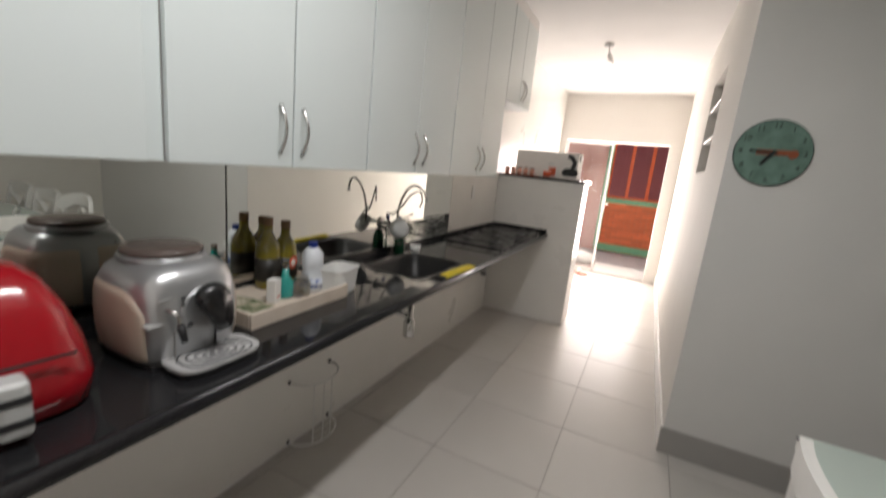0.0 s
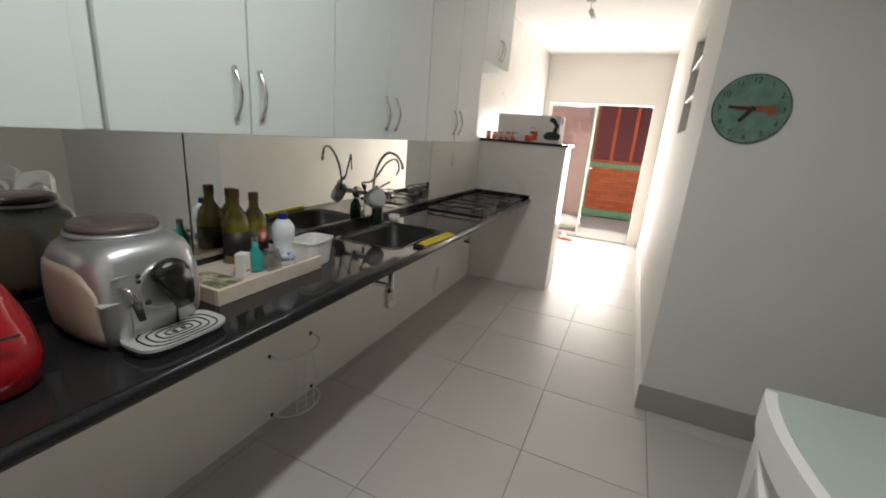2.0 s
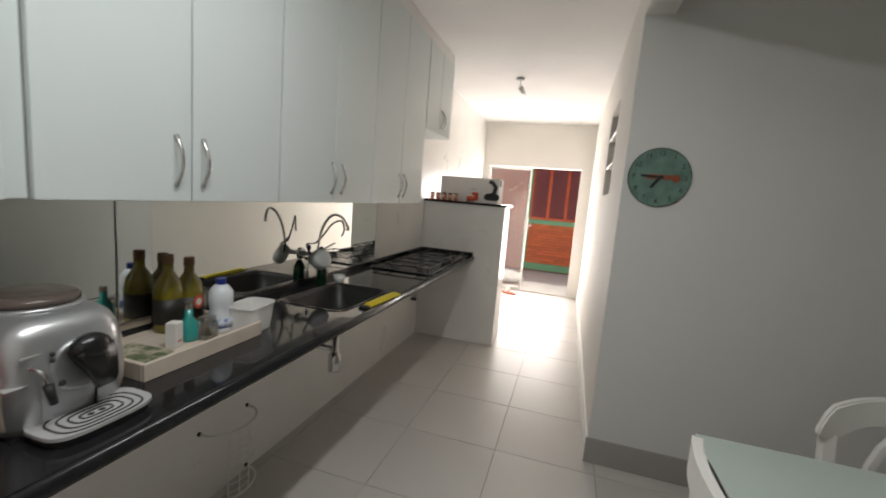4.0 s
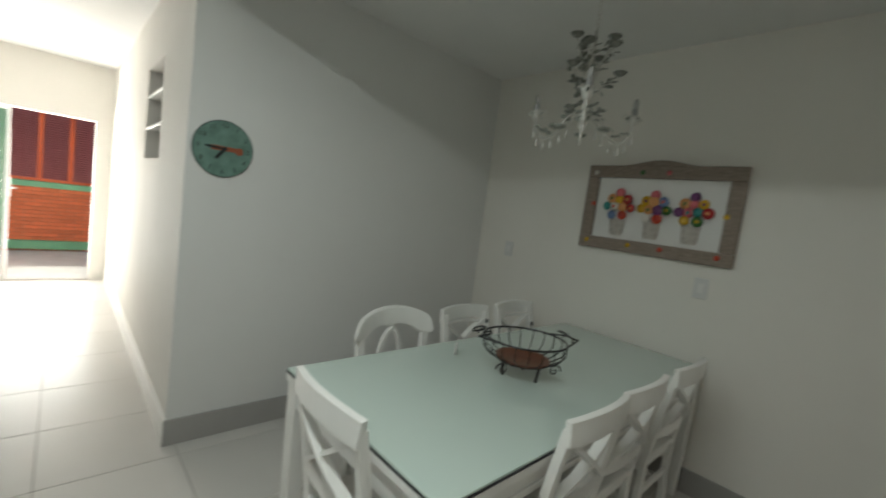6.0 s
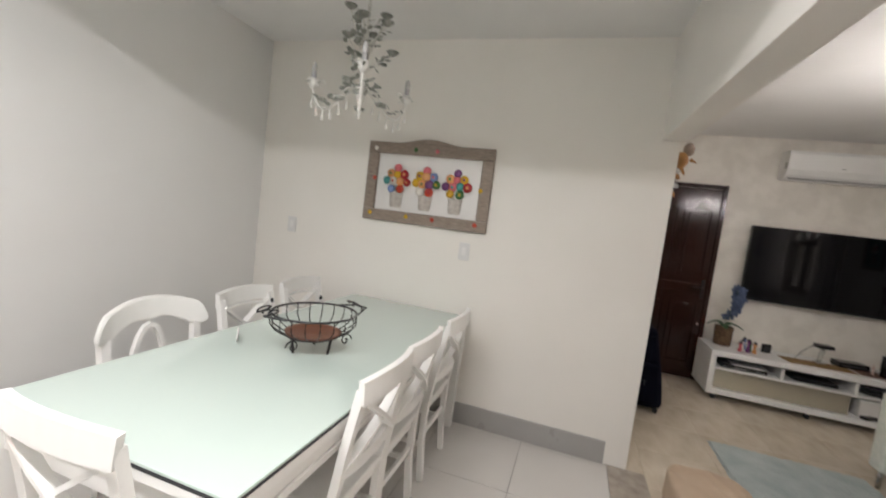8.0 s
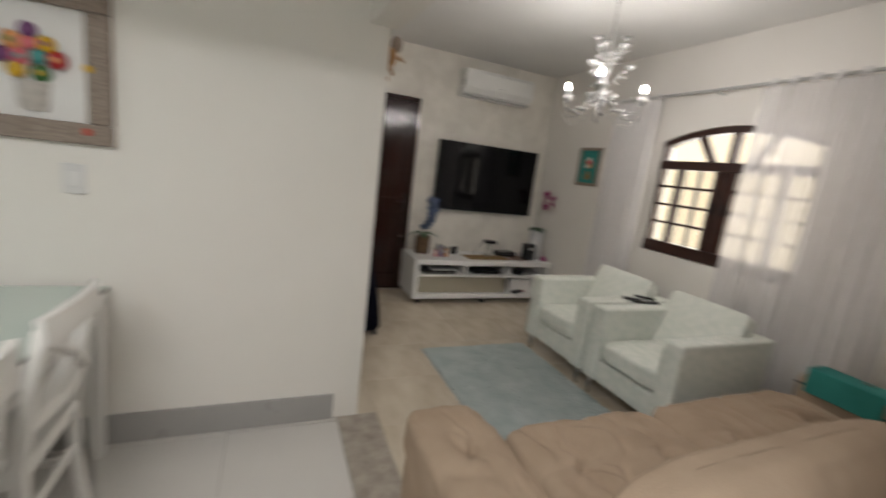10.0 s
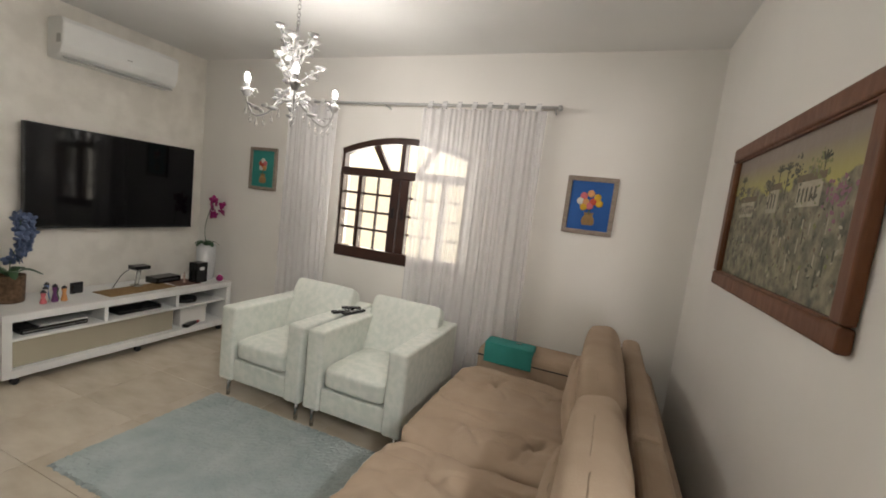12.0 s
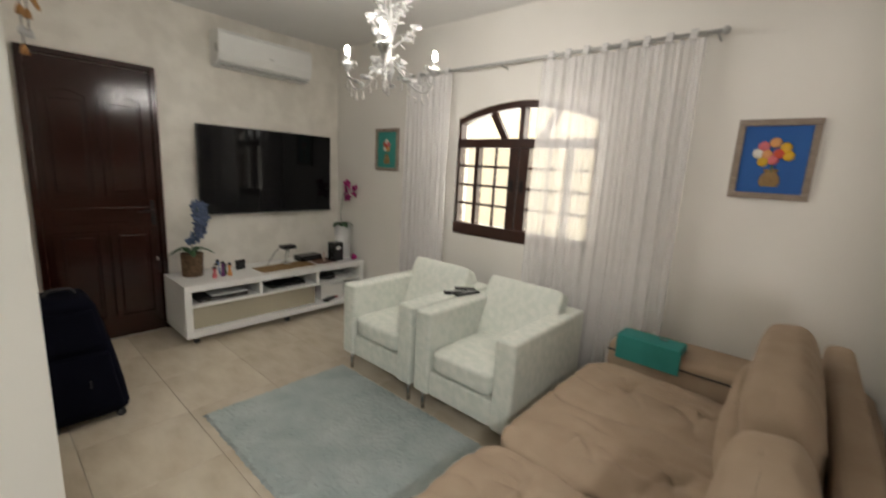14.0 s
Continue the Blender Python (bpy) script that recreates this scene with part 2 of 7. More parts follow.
def sweep(pts, profile, up=(0, 0, 1), closed=False, bm=None, taper=None):
    """Carries a closed 2D profile along a line of points."""
    bm = bm or bmesh.new()
    pts = [Vector(p) for p in pts]
    rings, n = [], len(pts)
    for i, p in enumerate(pts):
        a = pts[(i - 1) % n] if closed else pts[max(0, i - 1)]
        b = pts[(i + 1) % n] if closed else pts[min(n - 1, i + 1)]
        t = (b - a).normalized()
        u = Vector(up)
        s = t.cross(u)
        if s.length < 1e-3:
            s = t.cross(Vector((0, 1, 0)) if abs(t.y) < 0.9 else Vector((1, 0, 0)))
        s.normalize()
        w = s.cross(t).normalized()
        k = taper[i] if taper else 1.0
        rings.append([bm.verts.new(p + s * (c[0] * k) + w * (c[1] * k)) for c in profile])
    m = len(profile)
    for i in range(n if closed else n - 1):
        r, q = rings[i], rings[(i + 1) % n]
        for j in range(m):
            bm.faces.new((r[j], r[(j + 1) % m], q[(j + 1) % m], q[j]))
    if not closed:
        bm.faces.new(list(reversed(rings[0])))
        bm.faces.new(rings[-1])
    return bm


def circle(r, n=8):
    return [(r * math.cos(2 * math.pi * i / n), r * math.sin(2 * math.pi * i / n)) for i in range(n)]


def rect(w, h):
    return [(-w / 2, -h / 2), (w / 2, -h / 2), (w / 2, h / 2), (-w / 2, h / 2)]


def tube(pts, r, n=8, closed=False, bm=None, taper=None):
    return sweep(pts, circle(r, n), closed=closed, bm=bm, taper=taper)


def lathe(profile, n=20, bm=None, cx=0.0, cy=0.0):
    """Turns (radius, height) pairs about the z axis."""
    bm = bm or bmesh.new()
    rings = []
    for r, z in profile:
        rings.append([bm.verts.new((cx + max(r, 1e-4) * math.cos(2 * math.pi * i / n), cy + max(r, 1e-4) * math.sin(2 * math.pi * i / n), z)) for i in range(n)])
    for a, b in zip(rings, rings[1:]):
        for i in range(n):
            bm.faces.new((a[i], a[(i + 1) % n], b[(i + 1) % n], b[i]))
    bm.faces.new(list(reversed(rings[0])))
    bm.faces.new(rings[-1])
    return bm


def blob(cx, cy, cz, rx, ry, rz, n=10, bm=None, rot=None):
    """A flattened round body."""
    out = bmesh.new()
    bmesh.ops.create_uvsphere(out, u_segments=n, v_segments=max(4, n // 2 + 1), radius=1.0)
    m = Matrix.Translation((cx, cy, cz)) @ (rot or Matrix()) @ Matrix.Diagonal((rx, ry, rz, 1))
    bmesh.ops.transform(out, matrix=m, verts=out.verts)
    if bm is None:
        return out
    return merge(bm, out)


def cushion(sx, sy, sz, puff=0.25, n=14, tufts=(), wrinkle=0.006, seed=0, square=5.0, creases=()):
    """A stuffed cushion on z = 0, with soft edges, wrinkles and sunk buttons."""
    bm = bmesh.new()
    bmesh.ops.create_cube(bm, size=2.0)
    bmesh.ops.subdivide_edges(bm, edges=list(bm.edges), cuts=n, use_grid_fill=True)
    for v in bm.verts:
        x, y, z = v.co
        d = (abs(x) ** square + abs(y) ** square + abs(z) ** square) ** (1 / square)
        x, y, z = x / d, y / d, z / d
        edge = max(0.0, 1 - abs(x) ** 3) * max(0.0, 1 - abs(y) ** 3)
        z *= 1 - puff + puff * edge
        px, py = x * sx / 2, y * sy / 2
        pz = z * sz / 2
        if z > 0:
            for tx, ty, deep, wide in tufts:
                pz -= deep * math.exp(-((px - tx) ** 2 + (py - ty) ** 2) / (2 * wide * wide))
            for cx, cy, ang, reach in creases:
                dx, dy = px - cx, py - cy
                along = dx * math.cos(ang) + dy * math.sin(ang)
                side = -dx * math.sin(ang) + dy * math.cos(ang) + 0.02 * math.sin(along * 17 + ang)
                if 0 < along < reach * 1.5:
                    pz -= 0.011 * math.exp(-(side / 0.011) ** 2) * math.exp(-(along / reach) ** 2) - 0.004 * math.exp(-((abs(side) - 0.024) / 0.012) ** 2) * math.exp(-(along / reach) ** 2)
        nn = noise.noise(Vector((px * 7 + seed * 3.1, py * 7, pz * 7)))
        cr = abs(noise.noise(Vector((px * 4 + seed, py * 9, pz * 5))))
        pz += wrinkle * nn - (wrinkle * 1.5 * max(0, 0.25 - cr) * 4 if z > 0 else 0)
        px += wrinkle * 0.5 * nn * x
        py += wrinkle * 0.5 * nn * y
        v.co = (px, py, pz + sz / 2)
    return bm


def slab_with_holes(x0, x1, z0, z1, y0, y1, holes):
    """A wall in the xz plane, y0 to y1 thick, with openings cut through: (x0, x1, z0, z1)."""
    bm = bmesh.new()
    xs = sorted({x0, x1, *[h[0] for h in holes], *[h[1] for h in holes]})
    zs = sorted({z0, z1, *[h[2] for h in holes], *[h[3] for h in holes]})
    for a, b in zip(xs, xs[1:]):
        for c, d in zip(zs, zs[1:]):
            mx, mz = (a + b) / 2, (c + d) / 2
            if not any(h[0] < mx < h[1] and h[2] < mz < h[3] for h in holes):
                box(a, b, y0, y1, c, d, bm=bm)
    bmesh.ops.remove_doubles(bm, verts=bm.verts, dist=1e-5)
    return bm


# ---- structure ----
H = 2.65
YW = -5.64
XT = 4.67
XP = 0.17
NY = -3.0


def walls():
    setting("wall_kitchen", box(WX - 0.15, WX, -3.1, END_Y, 0, H), TILE_WALL, "white smooth kitchen wall behind the counter", "wall")
    # hall wall, recessed for the open shelf niche
    bm = slab_with_holes(0, END_Y, 0, H, 0, 0.15, [(0.82, 1.47, 1.56, 2.22)])
    bmesh.ops.transform(bm, matrix=Matrix(((0, 1, 0, 0), (1, 0, 0, 0), (0, 0, 1, 0), (0, 0, 0, 1))), verts=bm.verts)
    setting("wall_hall", bm, WHITE_WALL, "white hall wall with an open shelf niche", "wall")
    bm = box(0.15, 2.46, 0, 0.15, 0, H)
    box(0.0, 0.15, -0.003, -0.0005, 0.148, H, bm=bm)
    setting("wall_clock", bm, COOL_DIM_WALL, "pale cool grey dining wall darkened for its weaker light, with a round clock", "wall")
    setting("wall_picture", box(2.31, 2.46, NY, 0.0, 0, H), CREAM_WALL, "cream dining wall with a flower picture", "wall")
    setting("wall_north", box(2.46, XT + 0.15, NY, NY + 0.15, 0, H), WHITE_WALL, "plain living room wall", "wall")
    setting("wall_television", box(XT, XT + 0.15, YW - 0.15, NY, 0, H), WALLPAPER, "pearly textured wall behind the television", "wall")
    setting("wall_painting", box(XP - 0.15, XP, YW - 0.15, -3.1, 0, H), WHITE_WALL, "white living room wall with a large painting", "wall")
    setting("wall_south", box(WX - 0.15, XP, -3.25, -3.1, 0, H), WHITE_WALL, "plain kitchen wall behind the walker", "wall")
    # end wall with the wide opening to the patio
    setting("wall_end", slab_with_holes(WX - 0.15, 0.15, 0, H, END_Y, END_Y + 0.15, [(-1.58, -0.165, 0, 1.99)]), WHITE_WALL, "white end wall with a wide opening to the patio", "wall")
    # window wall: arched opening
    bm = slab_with_holes(XP - 0.15, XT + 0.15, 0, H, YW - 0.16, YW, [(1.75, 2.95, 0.94, 2.02)])
    n = 40
    for i in range(n):
        a, b = 1.75 + 1.2 * i / n, 1.75 + 1.2 * (i + 1) / n
        q = [[bm.verts.new((x, y, z)) for x, z in ((a, arch(a)), (b, arch(b)), (b, 2.02), (a, 2.02))] for y in (YW, YW - 0.16)]
        bm.faces.new(q[0]), bm.faces.new(list(reversed(q[1])))
        bm.faces.new((q[0][1], q[0][0], q[1][0], q[1][1]))
    setting("wall_window", bm, WHITE_WALL, "white living room wall with an arched window", "wall")
    bm = box(XP - 0.15, 2.31, -3.035, -2.90, 2.052, H)
    for v in bm.verts:  # the beam runs a little askew
        v.co.y -= 0.034 * (2.31 - v.co.x)
    setting("beam_living", bm, WHITE_WALL, "white beam between dining and living room", "beam")
    setting("beam_kitchen", box(0, 0.14, -2.97, 0, 2.434, H), WHITE_WALL, "white beam between kitchen and dining room", "beam")
    setting("ceiling", box(WX - 0.15, XT + 0.15, YW - 0.16, END_Y + 0.15, H, H + 0.12), CEIL, "white painted ceiling", "ceiling")
    setting("floor", box(WX, XT, YW, END_Y, -0.12, -0.004), GROUT, "tile floor bed with grey grout", "floor")
    # half wall with a black stone cap
    setting("wall_half", box(WX, -0.845, 1.574, 1.90, 0, 1.385, 0.004), TILE_WALL, "white half wall at the end of the counter", "wall")
    setting("trim_half_wall", box(WX, -0.825, 1.555, 1.92, 1.385, 1.405, 0.006, 2), GRANITE, "black stone cap of the half wall", "trim")
    # niche lining and shelves
    bm = box(0.15, 0.16, 0.80, 1.49, 1.54, 2.24)
    setting("niche_back", bm, BASE_GREY, "grey back of the wall niche", "niche")
    for i, z in enumerate((1.78, 2.01)):
        setting(f"niche_shelf_{i + 1}", box(0.004, 0.149, 0.822, 1.468, z, z + 0.022, 0.003), WHITE_PLASTIC, "thin white shelf in the wall niche", "shelf")


def arch(x):
    """Height of the window's arch at x."""
    return 1.885 + 0.115 * (1 - ((x - 2.35) / 0.6) ** 2)


walls()

# ---- kitchen ----


def counter():
    t = thing("kitchen_counter", "long polished black granite counter with rounded front edge", "counter", 0, 0, 0)
    zt, zb = 0.88, 0.838
    # slab with the sink cut out
    bm = bmesh.new()
    for x0, x1, y0, y1 in ((WX, -1.12, -3.1, -0.74), (WX, -1.12, -0.24, 1.574), (WX, -1.55, -0.74, -0.24), (-1.205, -1.12, -0.74, -0.24)):
        box(x0, x1, y0, y1, zb, zt, bm=bm)
    bmesh.ops.remove_doubles(bm, verts=bm.verts, dist=1e-5)
    part("worktop", bm, GRANITE, t)
    edge = [(0, 0.021), (0, -0.021), (0.008, -0.021), (0.017, -0.015), (0.021, 0.0), (0.017, 0.014), (0.008, 0.021)]
    part("front_edge", sweep([(-1.12, -3.1, 0.859), (-1.12, 1.574, 0.859)], edge), GRANITE_EDGE, t, smooth=True)
    part("upstand", box(WX, WX + 0.022, -3.1, 1.573, zt, zt + 0.035, 0.004, 2), GRANITE, t)
    part("end_upstand", box(WX + 0.022, -1.115, 1.552, 1.573, zt, zt + 0.035, 0.004, 2), GRANITE, t)
    return t


def sink():
    t = thing("sink", "stainless steel sink bowl set in the black counter", "sink", -1.378, -0.49, 0.88)
    bm = bmesh.new()
    rings = []
    for k, z, inset in ((0, 0.003, -0.012), (1, 0.003, 0.0), (2, -0.02, 0.006), (3, -0.13, 0.03), (4, -0.15, 0.06)):
        hw, hl, r = 0.172 - inset, 0.25 - inset, 0.07
        ring = []
        for cx, cy, a0 in ((hw - r, hl - r, 0), (-hw + r, hl - r, 90), (-hw + r, -hl + r, 180), (hw - r, -hl + r, 270)):
            for s in range(6):
                a = radians(a0 + 90 * s / 5)
                ring.append(bm.verts.new((cx + r * math.cos(a), cy + r * math.sin(a), z)))
        rings.append(ring)
    for a, b in zip(rings, rings[1:]):
        m = len(a)
        for i in range(m):
            bm.faces.new((a[i], a[(i + 1) % m], b[(i + 1) % m], b[i]))
    bm.faces.new(rings[-1])
    part("bowl", bm, SINK_STEEL, t, smooth=True)
    part("drain", lathe([(0.035, -0.149), (0.035, -0.146), (0.025, -0.146), (0.02, -0.15)], 16), CHROME, t)
    part("trap", lathe([(0.001, -0.42), (0.032, -0.42), (0.034, -0.41), (0.034, -0.33), (0.026, -0.32), (0.018, -0.31), (0.018, -0.15), (0.001, -0.15)], 14), CHROME, t, "chrome bottle trap", True)
    part("waste_pipe", tube([(-0.02, 0, -0.30), (-0.28, 0, -0.30)], 0.014), CHROME, t, smooth=True)
    return t


def mirrors():
    for y0, y1 in ((-3.1, -1.42), (-1.415, 0.50)):
        t = thing("mirror_panel", "frameless mirror splashback above the counter", "mirror", WX, y0, 0.916, group="mirror splashback")
        part("glass", box(0.001, 0.007, 0.001, y1 - y0 - 0.001, 0, 0.459, 0.0008), MIRROR, t)
        part("edge", box(0.001, 0.006, y1 - y0 - 0.001, y1 - y0 + 0.003, 0, 0.459), BLACK_MATT, t)


def bow_handle(parent, y, z0, z1, x=0.0):
    pts = []
    for i in range(11):
        k = i / 10
        pts.append((x + 0.004 + 0.026 * math.sin(math.pi * k), y, z0 + (z1 - z0) * k))
    h = part("handle", tube(pts, 0.0055, 8, taper=[1.2] + [1] * 9 + [1.2]), CHROME, parent, "curved chrome bow handle", True)
    return h


def wall_cabinet(y0, y1, z0, z1, handles):
    """A two-door wall cabinet; handles: offsets of the pulls along y."""
    t = thing("wall_cabinet", "white laminate two-door wall cabinet with chrome bow handles", "cabinet", WX, y0, z0, group="wall cabinets")
    w, h = y1 - y0, z1 - z0
    part("body", box(0.0, 0.305, 0.002, w - 0.002, 0, h, 0.002), CABINET, t)
    n = len(handles)
    for i, hy in enumerate(handles):
        a, b = w * i / n, w * (i + 1) / n
        d = part("door", box(0.309, 0.327, a + 0.003, b - 0.003, 0.001, h - 0.003, 0.0025, 2), CABINET, t)
        bow_handle(d, hy, 0.045, 0.19, 0.327)
    part("side_edge", box(0.302, 0.308, 0.0, w, 0.004, h - 0.004), CAB_EDGE, t, "grey edging strip")
    return t


def cabinets():
    zb, zt = 1.377, 2.57
    wall_cabinet(-3.08, -2.26, zb, zt, (0.36, 0.46))
    wall_cabinet(-2.255, -1.848, zb, zt, (0.06,))
    c = wall_cabinet(-1.806, -1.022, zb, zt, (0.336, 0.426))
    part("filler_strip", box(0.0, 0.312, -0.041, -0.001, 0.002, zt - zb - 0.002, 0.003, 2), CABINET, c, "narrow white filler strip")
    wall_cabinet(-1.018, -0.238, zb, zt, (0.358, 0.443))
    wall_cabinet(-0.234, 0.575, zb, zt, (0.367, 0.445))
    wall_cabinet(0.58, 1.20, 1.94, zt, (0.325, 0.385))
    bm = box(WX, WX + 0.32, -3.1, 1.205, zt, H - 0.002)
    setting("trim_cabinet_top", bm, CEIL, "plain filler above the wall cabinets", "trim")


def cooktop():
    t = thing("cooktop", "black glass gas cooktop with iron grates on the counter", "cooktop", -1.385, 0.92, 0.88)
    part("plate", box(-0.235, 0.235, -0.59, 0.59, 0.001, 0.010, 0.003, 2), BLACK_PLASTIC, t)
    for bx, by in ((-0.11, -0.38), (0.11, -0.38), (-0.11, 0.30), (0.11, 0.30), (0.0, -0.04)):
        b = part("burner", lathe([(0.048, 0.010), (0.048, 0.018), (0.034, 0.020), (0.034, 0.028), (0.001, 0.030)], 18), STEEL, t, smooth=False)
        b.location = (bx, by, 0)
        part("cap", lathe([(0.028, 0.028), (0.028, 0.035), (0.001, 0.037)], 16), BLACK_IRON, b)
    for gy in (-0.38, 0.30):
        bm = bmesh.new()
        for s in (-1, 1):
            tube([(0.215 * s, gy - 0.17, 0.042), (0.215 * s, gy + 0.17, 0.042)], 0.0045, 6, bm=bm)
            tube([(-0.215, gy + 0.17 * s, 0.042), (0.215, gy + 0.17 * s, 0.042)], 0.0045, 6, bm=bm)
            for e in (-1, 1):
                tube([(0.215 * s, gy + 0.17 * e, 0.008), (0.215 * s, gy + 0.17 * e, 0.044)], 0.005, 6, bm=bm)
        for bx in (-0.11, 0.11):
            tube([(bx, gy - 0.17, 0.042), (bx, gy + 0.17, 0.042)], 0.004, 6, bm=bm)
        tube([(-0.215, gy, 0.042), (0.215, gy, 0.042)], 0.004, 6, bm=bm)
        part("grate", bm, BLACK_IRON, t)
    for k in range(5):
        kb = part("knob", lathe([(0.016, 0.010), (0.016, 0.026), (0.013, 0.030), (0.001, 0.030)], 12), BLACK_MATT, t, smooth=False)
        kb.location = (0.20, -0.02 + 0.045 * (k - 2) * 0.9, 0)
    return t


counter(), sink(), mirrors(), cabinets(), cooktop()


# ---- dining room ----


def dining_table():
    t = thing("dining_table", "long white wooden dining table with pale green glass top", "table", 1.245, -1.425, 0)
    hx, hy = 1.03, 0.455
    part("tabletop", box(-hx, hx, -hy, hy, 0.728, 0.760, 0.004, 2), WHITE_WOOD, t)
    # black strip supplies the shade of the gap between glass and wood
    part("gap_shade", box(-hx - 0.001, hx - 0.003, -hy - 0.001, hy + 0.001, 0.7595, 0.7655), BLACK_MATT, t, "black strip for the shaded gap under the glass")
    part("glass", box(-hx + 0.002, hx, -hy + 0.002, hy - 0.002, 0.7657, 0.775, 0.002, 2), GLASS_TOP, t, "pale green glass sheet")
    for s in (-1, 1):
        part("apron", box(-hx + 0.05, hx - 0.05, s * (hy - 0.035) - 0.011, s * (hy - 0.035) + 0.011, 0.630, 0.728, 0.003), WHITE_WOOD, t)
        part("apron", box(s * (hx - 0.035) - 0.011, s * (hx - 0.035) + 0.011, -hy + 0.05, hy - 0.05, 0.630, 0.728, 0.003), WHITE_WOOD, t)
        part("moulding", box(-hx + 0.05, hx - 0.05, s * (hy - 0.02) - 0.005, s * (hy - 0.02) + 0.005, 0.655, 0.668, 0.002), WHITE_WOOD, t)
        for e in (-1, 1):
            lx, ly = e * (hx - 0.045), s * (hy - 0.045)
            prof = rect(0.07, 0.07)
            part("leg", sweep([(lx, ly, 0.0), (lx, ly, 0.60), (lx, ly, 0.728)], prof, up=(0, 1, 0), taper=[0.66, 1.0, 1.0]), WHITE_WOOD, t)
    return t


def chair_parts(t, w=0.40, top=0.885):
    """Cross-back chair: the back at y = 0, the seat towards +y."""
    hw = w / 2 - 0.018
    zs = 0.45
    for s in (-1, 1):
        pts = [(s * hw, 0.085 - 0.03, 0.0), (s * hw, 0.075, 0.22), (s * hw, 0.07, 0.45), (s * hw, 0.035, 0.68), (s * hw, 0.0, top - 0.03)]
        part("rear_leg", sweep(pts, rect(0.036, 0.030), up=(0, 1, 0)), WHITE_WOOD, t)
        part("front_leg", sweep([(s * (hw + 0.005), 0.43, 0.0), (s * (hw + 0.005), 0.42, 0.43)], rect(0.04, 0.04), up=(0, 1, 0), taper=[0.7, 1.0]), WHITE_WOOD, t)
        part("stretcher", sweep([(s * hw, 0.08, 0.20), (s * hw, 0.42, 0.20)], rect(0.016, 0.026)), WHITE_WOOD, t)
    arcp = [(x * w / 2, -0.004 - 0.03 * (1 - x * x), top - 0.035 + 0.012 * (1 - x * x)) for x in [i / 5 - 1 for i in range(11)]]
    part("top_rail", sweep(arcp, rect(0.024, 0.080), up=(0, 0, 1)), WHITE_WOOD, t, smooth=False)
    bead = [(x * hw, 0.008 - 0.028 * (1 - x * x), top - 0.090 + 0.010 * (1 - x * x)) for x in [i / 5 - 1 for i in range(11)]]
    part("bead_rail", sweep(bead, rect(0.016, 0.014), up=(0, 0, 1)), WHITE_WOOD, t)
    low = [(x * hw, 0.05 - 0.02 * (1 - x * x), 0.575) for x in [i / 4 - 1 for i in range(9)]]
    part("lower_rail", sweep(low, rect(0.020, 0.05)), WHITE_WOOD, t)
    for s in (-1, 1):
        a, b = Vector((-s * (hw - 0.01), 0.043, 0.585)), Vector((s * (hw - 0.01), 0.006, top - 0.07))
        pts = [a.lerp(b, k / 6) + Vector((0, -0.024 * math.sin(math.pi * k / 6) + 0.006 * s, 0)) for k in range(7)]
        part("cross_slat", sweep(pts, rect(0.014, 0.036), up=(0, 1, 0)), WHITE_WOOD, t)
    part("rear_stretcher", sweep([(-hw, 0.075, 0.26), (hw, 0.075, 0.26)], rect(0.016, 0.03)), WHITE_WOOD, t)
    bm = box(-w / 2 + 0.002, w / 2 - 0.002, 0.055, 0.46, zs - 0.028, zs, 0.009, 3)
    part("seat", bm, WHITE_WOOD, t)
    part("seat_rail", box(-hw, hw, 0.075, 0.43, zs - 0.075, zs - 0.029), WHITE_WOOD, t)


